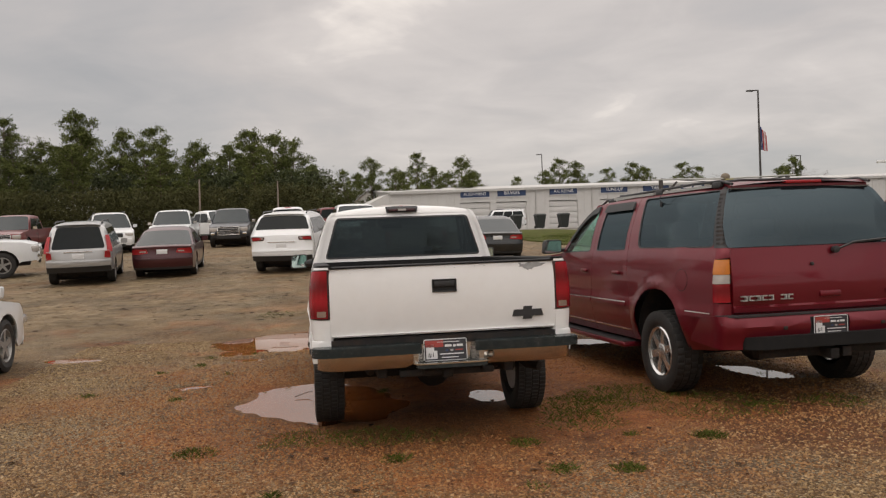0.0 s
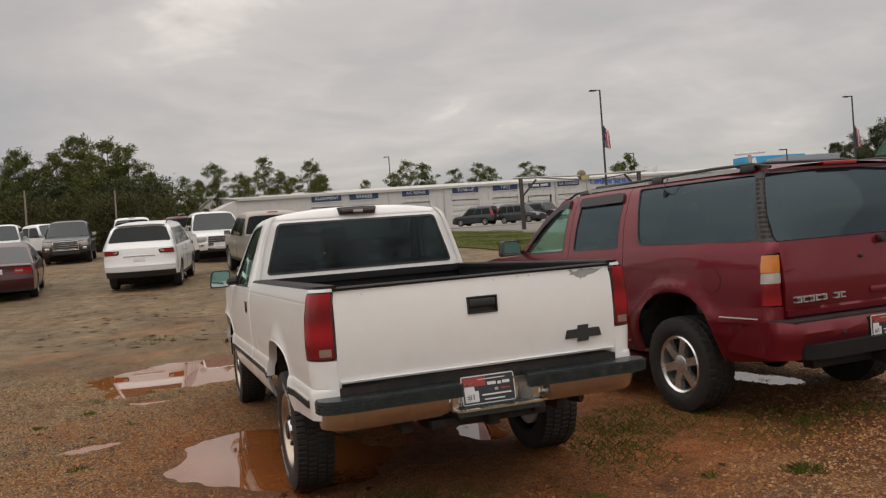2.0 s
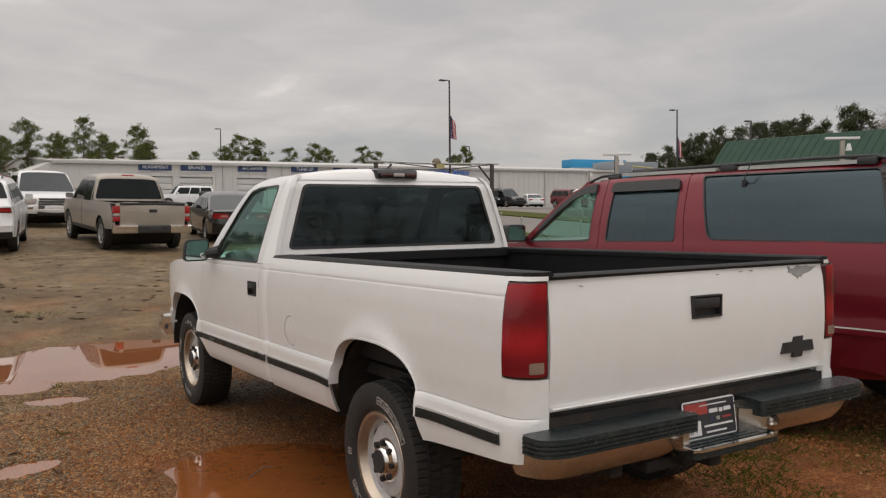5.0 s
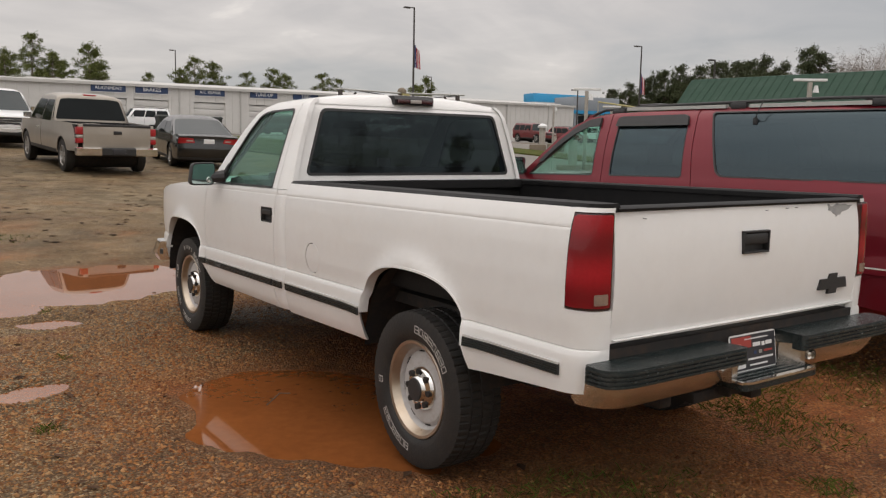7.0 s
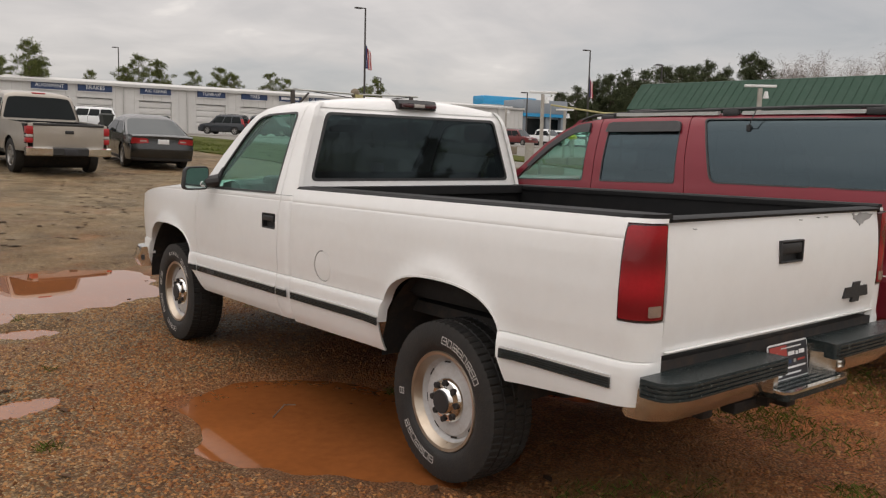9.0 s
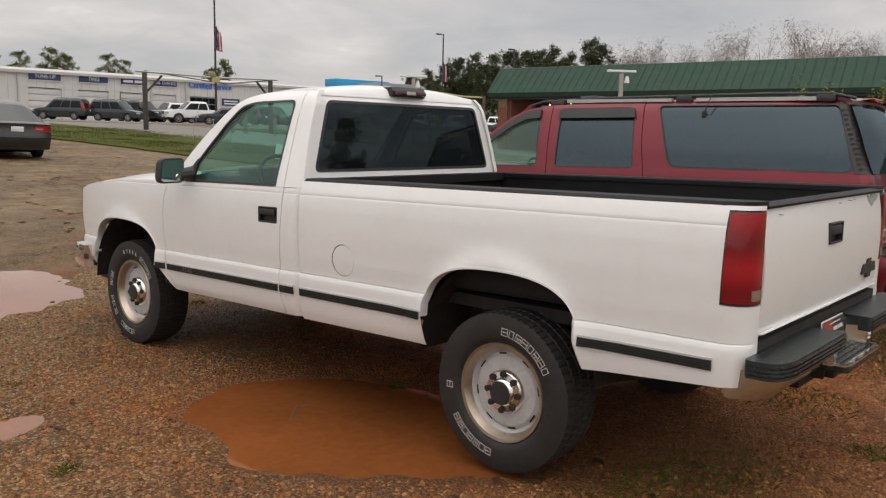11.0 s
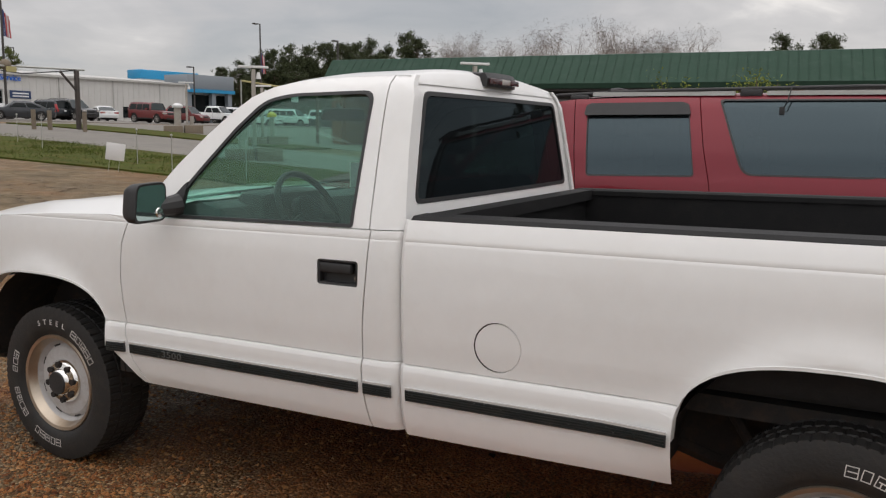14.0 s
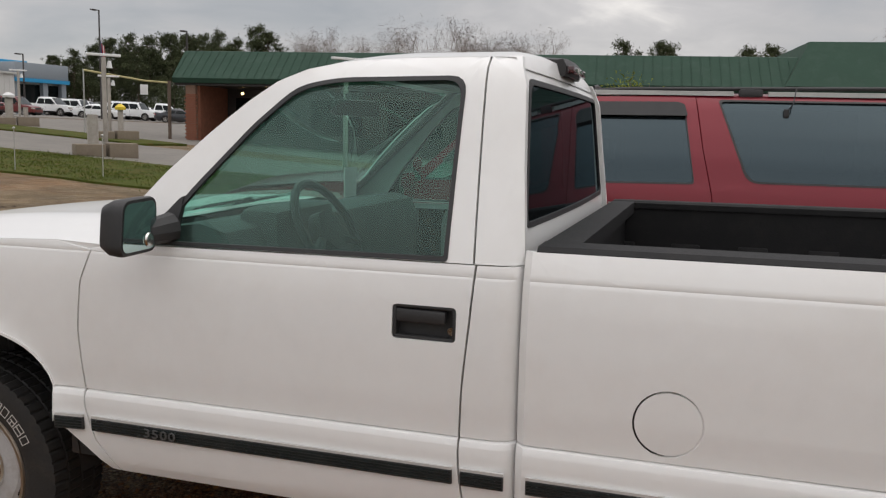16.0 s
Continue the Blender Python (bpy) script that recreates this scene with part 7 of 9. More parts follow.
    if truck:
        for q in (-1, 1):
            bm = bmesh.new(); box(bm, *sorted((q * h * 0.55, q * h * 0.86)), f - 0.02, f + 0.04, sill + 0.16, sill + 0.30, 0.03)
            part("bumper_corner", bm, M_CHROME, T, "bright bumper corner")
    bm = bmesh.new()
    gw = h * (0.58 if truck else 0.45)
    if truck:
        gw = h * 0.50
    box(bm, -gw, gw, f - 0.02, f + 0.085, nose - (0.40 if truck else 0.22), nose - 0.03, 0.03)
    part("grille", bm, M_BLACK, T, "dark grille")
    bm = bmesh.new(); box(bm, -h * 0.55, h * 0.55, f + 0.0, f + 0.07, sill - 0.04, sill + 0.10, 0.02)
    part("lower_intake", bm, M_BLACK, T, "black lower intake")
    if truck:
        for x0, x1, z0_, z1_ in ((-gw - 0.03, gw + 0.03, nose - 0.03, nose), (-gw - 0.03, gw + 0.03, nose - 0.42, nose - 0.39), (-gw - 0.035, -gw, nose - 0.41, nose - 0.01), (gw, gw + 0.035, nose - 0.41, nose - 0.01)):
            bm = bmesh.new(); box(bm, x0, x1, f + 0.02, f + 0.105, z0_, z1_, 0.015)
            part("grille_surround", bm, M_CHROME, T, "bright grille surround")
        for k in range(4):
            bm = bmesh.new(); box(bm, -gw, gw, f + 0.08, f + 0.10, nose - 0.36 + 0.085 * k, nose - 0.345 + 0.085 * k, 0.005)
            part("grille_bar", bm, M_CHROME, T)
    bm = bmesh.new()
    pz = {"sedan": deck - 0.19, "truck": 0.60}.get(kind, 0.84)
    py = b - 0.20 if truck else rear(0, pz).y - 0.012
    box(bm, -0.155, 0.155, py, py + 0.03, pz - 0.076, pz + 0.076, 0.005)
    part("plate", bm, plate_mat or M_PLATE, T, "plate with unreadable marks")
    bm = bmesh.new()
    box(bm, -h * 0.80, h * 0.80, ra, f - 0.25, sill * 0.80, sill + 0.12)
    box(bm, -h * 0.70, h * 0.70, b + 0.25, ra, rc - 0.04, rc + 0.12)
    for cy in (fa, ra):
        tube(bm, [(-h * 0.90, cy, R + 0.10), (h * 0.90, cy, R + 0.10)], arch_r - 0.09, 16)
    part("underbody", bm, M_DARK, T)
    if truck:  # open bed and tailgate
        bm = bmesh.new()
        box(bm, -h * 0.84, h * 0.84, b + 0.08, back - 0.03, 0.72, 0.78)
        for s in (-1, 1):
            box(bm, *sorted((s * h * 0.80, s * h * 0.945)), b + 0.05, back - 0.02, 0.78, rail - 0.02)
        box(bm, -h * 0.86, h * 0.86, back - 0.06, back - 0.02, 0.78, rail - 0.02)
        part("bed", bm, M_LINER, T, "dark pickup bed")
        tz0 = 0.70
        bm = panel(rounded([(-h * 0.80, tz0), (h * 0.80, tz0), (h * 0.80, rail - 0.02), (-h * 0.80, rail - 0.02)], 0.02), lambda u, v: Vector((u, b - 0.055 + 0.02 * ((v - 0.95) / 0.25) ** 2, v)), (0, 0.05, 0), 0.3)
        tg = part("tailgate", bm, paint, T)
        bm = bmesh.new(); box(bm, -0.10, 0.10, b - 0.075, b - 0.04, 1.03, 1.11, 0.01)
        part("tailgate_handle", bm, M_BLACK, T, "black tailgate handle")
        bm = bmesh.new(); box(bm, -h * 0.80, h * 0.80, b - 0.058, b + 0.0, rail - 0.05, rail + 0.01, 0.01)
        part("tailgate_cap", bm, M_BLACK, T)
        bm = bmesh.new(); box(bm, -0.16, 0.16, rb_ - 0.03, rb_ + 0.1, H - 0.03, H + 0.01, 0.01)
        part("brake_lamp", bm, M_TAILFAR, T, "high red brake lamp")
    elif kind in ("suv", "small_suv", "old_suv"):
        for s in (-1, 1):
            bm = bmesh.new(); tube(bm, [(s * hr * 0.93, rf - 0.1, H - 0.01), (s * hr * 0.93, rf - 0.3, H + 0.05), (s * hr * 0.93, rb_ + 0.3, H + 0.05), (s * hr * 0.93, rb_ + 0.1, H - 0.01)], 0.02, 6)
            part("roof_rail", bm, M_BLACK, T)
        bm = bmesh.new(); gy_ = rear(0, pz + 0.13).y
        box(bm, -h * 0.42, h * 0.42, gy_ - 0.015, gy_ + 0.03, pz + 0.115, pz + 0.145, 0.008)
        part("gate_trim", bm, M_CHROME, T)
    return T


_simple = {}


def wheel_simple(parent, m, R, width):
    """A plain five-spoke wheel for parked vehicles; alike sizes share their meshes."""
    w = new("wheel"); w.parent = parent; w.matrix_basis = m; w.empty_display_size = 0.1
    key = (R, width)
    if key not in _simple:
        h, r = width / 2, R * 0.62
        bm = bmesh.new()
        lathe(bm, [(r, h * 0.8), (R * 0.8, h), (R * 0.97, h * 0.85), (R, 0), (R * 0.97, -h * 0.85), (R * 0.8, -h), (r, -h * 0.85), (r - 0.02, -h * 0.4), (r - 0.02, h * 0.8)], 24)
        a = part("tyre", bm, M_RUBBER, w)
        bm = bmesh.new()
        lathe(bm, [(r + 0.004, -h * 0.85), (r - 0.01, -h * 0.9), (r - 0.03, -h * 0.5)], 24)
        for i in range(5):
            t = pose(0, 0, 0, 72 * i)
            loft(bm, [[t @ Vector(p) for p in ((-h * 0.75, -0.035, 0), (-h * 0.75, 0.035, 0), (-h * 0.4, 0.035, 0), (-h * 0.4, -0.035, 0))], [t @ Vector(p) for p in ((-h * 0.8, -0.03, r), (-h * 0.8, 0.03, r), (-h * 0.4, 0.03, r), (-h * 0.4, -0.03, r))]])
        lathe(bm, [(r - 0.03, -h * 0.2), (0.0, -h * 0.2)], 16)
        _simple[key] = (a, part("rim", bm, M_RIMDULL, w))
    else:
        a, b = _simple[key]
        again("tyre", a, w); again("rim", b, w)


def on_ground(x, y, yaw, tilt=True):
    """A pose on the ground at (x, y), heading yaw, leaning with the slope."""
    z = rise(x, y)
    n = Vector((-(rise(x + 1, y) - rise(x - 1, y)) / 2, -(rise(x, y + 1) - rise(x, y - 1)) / 2, 1)).normalized()
    q = Vector((0, 0, 1)).rotation_difference(n).to_matrix().to_4x4() if tilt else Matrix.Identity(4)
    return Matrix.Translation((x, y, z)) @ q @ pose(0, 0, 0, 0, 0, yaw)


def spot(az, r, x0=-3.3, y0=0.3):
    return x0 + r * math.sin(radians(az)), y0 + r * math.cos(radians(az))


vehicle("small_suv", M_SILVER, "silver compact SUV with tall red tail lights, parked on gravel", "suv", on_ground(-7.75, 20.0, 8))
vehicle("sedan", M_MAROON, "maroon four-door sedan parked on gravel", "sedan", on_ground(-5.5, 21.4, 3), plate_mat=M_PLATE)
vehicle("suv", M_WHITE2, "white crossover SUV with wide red tail lights", "suv", on_ground(-1.45, 21.3, -9))
vehicle("truck", M_PEWTER, "pewter extended-cab pickup truck, dusty", "pickup truck", on_ground(2.05, 21.5, 4), plate_mat=M_PLATE_DARK, chrome=True)
vehicle("sedan", M_BLACKP, "black compact sedan with red tail lights", "sedan", on_ground(5.55, 23.0, -6))
vehicle("truck", M_GREYP, "dark grey pickup truck with a chrome grille, nose out", "pickup truck", on_ground(-5.0, 38.6, 180), chrome=True)
vehicle("truck", M_WHITE2, "white pickup truck with a chrome grille, nose out", "pickup truck", on_ground(1.0, 31.0, 183), chrome=True)
vehicle("truck", M_RED, "red pickup truck, nose out, at the lot's edge", "pickup truck", on_ground(-15.6, 38.0, 182), chrome=True)
vehicle("truck", M_WHITE2, "white pickup truck seen from its side on the gravel", "pickup truck", on_ground(-12.8, 21.9, -74))
vehicle("old_suv", M_WHITE2, "white full-size SUV, nose out, behind the silver one", "suv", on_ground(-10.7, 36.0, 195))
vehicle("truck", M_WHITE2, "white pickup truck, nose out, behind the maroon sedan", "pickup truck", on_ground(-8.0, 38.6, 182), chrome=True)
vehicle("truck", M_WHITE2, "white pickup truck parked askew at the lot's back", "pickup truck", on_ground(-6.9, 46.0, 215))
vehicle("truck", M_WHITE2, "white pickup truck with a rack, tail to the lot", "pickup truck", on_ground(-2.2, 41.0, 2))
vehicle("truck", M_RED, "dark red pickup truck at the back of the lot", "pickup truck", on_ground(0.4, 48.0, 10))
vehicle("small_suv", M_BLACKP, "black car at the edge of the woods", "suv", on_ground(-12.9, 44.0, 175))
vehicle("sedan", M_WHITE2, "white sedan close by on the gravel, seen past its front wheel", "sedan", on_ground(-5.66, 2.75, 0, False))
# yard of the service building
vehicle("old_suv", M_WHITE2, "white van-like SUV beside the rubbish bins", "suv", on_ground(16.8, 70.5, 85), "vehicles in the service yard")
vehicle("small_suv", M_GREYP, "dark grey SUV in the service yard", "suv", on_ground(*spot(25.0, 75), 40), "vehicles in the service yard")
vehicle("small_suv", M_GREYP, "grey SUV with pale bonnet in the service yard", "suv", on_ground(*spot(28.2, 74), 215), "vehicles in the service yard")
vehicle("old_suv", M_BLACKP, "black SUV in the service yard", "suv", on_ground(*spot(29.6, 80), 200), "vehicles in the service yard")
vehicle("old_suv", M_WHITE2, "white full-size SUV side-on in the service yard", "suv", on_ground(*spot(31.6, 82), 88), "vehicles in the service yard")
vehicle("truck", M_WHITE2, "white pickup truck side-on in the service yard", "pickup truck", on_ground(*spot(33.2, 76), 75), "vehicles in the service yard")
vehicle("sedan", M_GREYP, "dark sedan in the service yard", "sedan", on_ground(*spot(35.2, 70), 60), "vehicles in the service yard")
for az, r, kd, pt, yaw, lb, ct in ((36.6, 84, "small_suv", M_GREYP, 10, "grey-green SUV in the sales lot", "suv"), (38.1, 84, "old_suv", M_BLACKP, 182, "dark SUV in the sales lot", "suv"), (39.9, 90, "sedan", M_WHITE2, 335, "white sedan in the sales lot", "sedan"),
                                   (42.9, 80, "boxy_suv", M_RED, 178, "red boxy off-road SUV in the sales lot", "suv"), (45.0, 92, "small_suv", M_RED, 190, "dark red SUV in the sales lot", "suv")):
    vehicle(kd, pt, lb, ct, on_ground(*spot(az, r), yaw), "vehicles in the sales lot")
lot_truck = vehicle("truck", M_WHITE2, "white pickup truck in the distant sales lot", "pickup truck", on_ground(*spot(46.8, 98), 190), "vehicles in the sales lot")
lot_suv = vehicle("old_suv", M_WHITE2, "white SUV in the distant sales lot", "suv", on_ground(*spot(48.4, 100), 190), "vehicles in the sales lot")
lot_car = vehicle("sedan", M_WHITE2, "white sedan in the distant sales lot", "sedan", on_ground(*spot(49.6, 94), 200), "vehicles in the sales lot")
lot_dark = vehicle("sedan", M_GREYP, "dark sedan in the distant sales lot", "sedan", on_ground(*spot(54.4, 92), 215), "vehicles in the sales lot")
for k, (az, r, yaw) in enumerate(((50.7, 102, 195), (51.8, 97, 190), (52.6, 104, 200), (53.4, 98, 210), (47.6, 110, 190), (50.0, 112, 185), (55.4, 104, 195), (51.2, 112, 190), (53.0, 114, 185), (48.9, 116, 190))):
    copy_thing((lot_truck, lot_suv, lot_car)[k % 3], on_ground(*spot(az, r), yaw))
for az, r, yaw in ((88, 70, 100), (90.5, 74, 95), (93, 72, 95)):
    copy_thing((lot_suv, lot_car, lot_truck)[int(az) % 3], on_ground(*spot(az, r), yaw))


# ---- service building: long white metal shed ----
def build_service():
    A = Vector((7.0, 76.2, 0)); ang = math.degrees(math.atan2(0.1, 1))
    m = pose(A.x, A.y, 2.2, 0, 0, ang)
    LEN, HT, DEEP = 73.3, 4.05, 26.0
    T = thing("service_building", "long white ribbed-metal vehicle service building with signed bays", "building", kind="structure", m=m)
    bays = [8.9, 12.9, 18.7, 24.6, 29.6, 31.5 + 2.6, 38.0]
    names = ["ALIGNMENT", "BRAKES", "A/C REPAIR", "TUNE-UP", "TIRES", "", "OIL CHANGE"]
    bm = bmesh.new()
    cuts = sorted([(x - 1.65, x + 1.65) for x in bays if x < 33] + [(bays[5] - 1.6, bays[5] + 1.6), (bays[6] - 1.4, bays[6] + 1.4), (41.2, 44.8)])
    x = 0.0
    for a, b in cuts + [(LEN, LEN)]:
        box(bm, x, a, 0, 0.3, -1.2, HT)
        if b > a:
            box(bm, a, b, 0, 0.3, 3.05, HT)
        x = b
    n = int(LEN / 0.9)
    for k in range(n):
        xx = 0.45 + 0.9 * k
        lo = 3.05 if any(a - 0.05 < xx < b + 0.05 for a, b in cuts) else -1.2
        box(bm, xx - 0.05, xx + 0.05, -0.035, 0.0, lo, HT)
    part("wall", bm, M_SIDING, T, "white ribbed metal wall")
    bm = bmesh.new(); box(bm, 0, 0.3, 0.3, DEEP, -1.2, HT); box(bm, LEN - 0.3, LEN, 0.3, DEEP, -1.2, HT); box(bm, 0, LEN, DEEP, DEEP + 0.3, -1.2, HT)
    vs = [bm.verts.new(p) for p in ((0, 0.0, HT), (0, DEEP, HT), (0, DEEP / 2, HT + 1.1))]; bm.faces.new(vs)
    part("side_wall", bm, M_SIDING, T)
    bm = bmesh.new()
    for y0, y1, z0, z1 in ((-0.25, DEEP / 2, HT, HT + 1.1), (DEEP / 2, DEEP + 0.25, HT + 1.1, HT)):
        v = [bm.verts.new(p) for p in ((-0.2, y0, z0), (LEN + 0.2, y0, z0), (LEN + 0.2, y1, z1), (-0.2, y1, z1), (-0.2, y0, z0 - 0.08), (LEN + 0.2, y0, z0 - 0.08), (LEN + 0.2, y1, z1 - 0.08), (-0.2, y1, z1 - 0.08))]
        for f in ((0, 1, 2, 3), (7, 6, 5, 4), (0, 4, 5, 1), (1, 5, 6, 2), (2, 6, 7, 3), (3, 7, 4, 0)):
            bm.faces.new([v[i] for i in f])
    part("roof", bm, M_TRIM, T, "low pale metal roof")
    bm = bmesh.new()  # lean-to at the near end, its roof falling outwards
    loft(bm, [[Vector((-2.7, y, -1.2)), Vector((0.0, y, -1.2)), Vector((0.0, y, HT - 0.05)), Vector((-2.7, y, HT - 1.15))] for y in (0.05, DEEP * 0.6)])
    part("lean_to", bm, M_SIDING, T, "white metal lean-to with a sloping roof")
    bm = bmesh.new(); box(bm, -0.1, LEN + 0.1, -0.30, -0.04, HT - 0.22, HT + 0.03)
    part("eave_gutter", bm, M_TRIM, T, "pale eave gutter")
    for xx in (15.6, 22.0, 36.2, 40.6, 52, 60, 68):
        bm = bmesh.new(); box(bm, xx - 0.07, xx + 0.07, -0.14, -0.035, -1.0, HT - 0.2)
        part("downspout", bm, M_TRIM, T)
    for xb, nm in zip(bays, names):
        w = 1.65 if xb < 33 else 1.4
        d = new("bay_door"); d.parent = T; tagged(d, "white sectional bay door")
        for k in range(6):
            bm = bmesh.new(); box(bm, xb - w, xb + w, 0.13, 0.18, -0.6 + 0.6 * k + 0.02, -0.02 + 0.6 * k, 0.015)
            part("door_panel", bm, M_SIDING2, d)
        sg = new("bay_sign"); sg.parent = T; tagged(sg, "navy sign with white lettering over a bay")
        sw = 1.55 if xb < 33 else 1.45
        bm = bmesh.new(); box(bm, xb - sw, xb + sw, -0.12, -0.04, 3.25, 3.92)
        part("sign_face", bm, M_NAVY, sg)
        bm = bmesh.new()
        for a in ((-sw, sw, 3.20, 3.25), (-sw, sw, 3.92, 3.96)):
            box(bm, xb + a[0], xb + a[1], -0.125, -0.04, a[2], a[3])
        part("sign_border", bm, M_SIGNWHITE, sg)
        if nm:
            text_mesh(nm, 0.50 if len(nm) < 8 else 0.44, 0.01, M_SIGNWHITE, sg, pose(xb, -0.135, 3.58), "sign_lettering")
        else:
            bm = bmesh.new(); box(bm, xb - 1.2, xb - 0.1, -0.135, -0.12, 3.45, 3.70); box(bm, xb + 0.1, xb + 1.1, -0.135, -0.12, 3.45, 3.70)
            part("sign_bar", bm, M_SIGNWHITE, sg)
    # glazed customer entrance door with lettering over it
    d = new("glazed_door"); d.parent = T; tagged(d, "glazed sectional door with dark panes")
    bm = bmesh.new(); box(bm, 41.2, 44.8, 0.16, 0.2, -0.6, 3.05)
    part("door_backing", bm, M_GREYCLAD, d)
    for i in range(4):
        for k in range(4):
            bm = bmesh.new(); box(bm, 41.3 + 0.88 * i, 42.08 + 0.88 * i, 0.10, 0.165, 0.2 + 0.7 * k, 0.80 + 0.7 * k)
            part("pane", bm, M_GLASSFAR, d)
    text_mesh("Certified Service", 0.88, 0.04, M_BLUE, T, pose(44.0, -0.12, 3.52), "building_lettering")
    bm = bmesh.new(); box(bm, 45.6, 48.2, -0.08, -0.036, 2.2, 3.0)
    part("small_sign", bm, M_NAVY, T, "small dark blue sign")
    for k in range(2):
        bm = bmesh.new(); box(bm, 45.9, 47.9, -0.09, -0.08, 2.65 - 0.3 * k, 2.8 - 0.3 * k)
        part("sign_bar", bm, M_SIGNWHITE, T)
    for xx in (47.0, 52.5, 62, 66, 70):
        bm = bmesh.new(); box(bm, xx - 0.5, xx + 0.5, -0.06, -0.036, 0.5, 1.8)
        w_ = part("window", bm, M_GLASSFAR, T, "small dark window")
    # the eave and all that hangs along it climb gently towards the far end
    for o in T.children_recursive:
        if o.location.z > 3.1:
            o.location.z += 0.2 + 0.9 * o.location.x / LEN
        elif o.type == "MESH":
            for v in o.data.vertices:
                if v.co.z > 3.1:
                    v.co.z += 0.2 + 0.9 * v.co.x / LEN
    return T


build_service()


def build_showroom():
    """Grey-clad showroom with a bright blue fascia at the shed's far end."""
    T = thing("showroom", "grey-clad showroom with a bright blue fascia", "building", kind="structure", m=pose(80.7, 84.2, 2.2, 0, 0, -8))
    bm = bmesh.new(); box(bm, 0.6, 7.4, 1.2, 16, -1, 5.9)
    part("wall", bm, M_SIDING, T)
    bm = bmesh.new(); box(bm, 2.0, 12.4, 13.6, 16.6, -1.0, 6.4)
    part("tower_wall", bm, M_SIDING, T)
    bm = bmesh.new(); box(bm, 2.0, 12.4, 13.5, 16.7, 6.4, 7.75, 0.1)
    part("blue_tower", bm, M_CYAN, T, "bright blue sign tower")
    bm = bmesh.new(); box(bm, 0.0, 8.0, 0.0, 5.0, 4.62, 6.55, 0.05)
    part("canopy", bm, M_GREYCLAD, T, "grey aluminium canopy")
    bm = bmesh.new(); box(bm, -0.1, 8.1, -0.1, 5.1, 4.15, 4.62)
    part("blue_band", bm, M_CYAN, T, "bright blue band")
    for x in (0.5, 4.6, 7.4):
        bm = bmesh.new(); box(bm, x - 0.35, x + 0.35, 0.2, 0.9, -1, 4.15)
        part("column", bm, M_GREYCLAD, T)
    bm = bmesh.new(); box(bm, 0.8, 7.2, 1.05, 1.19, -0.6, 3.9)
    part("glazing", bm, M_GLASSFAR, T)


build_showroom()


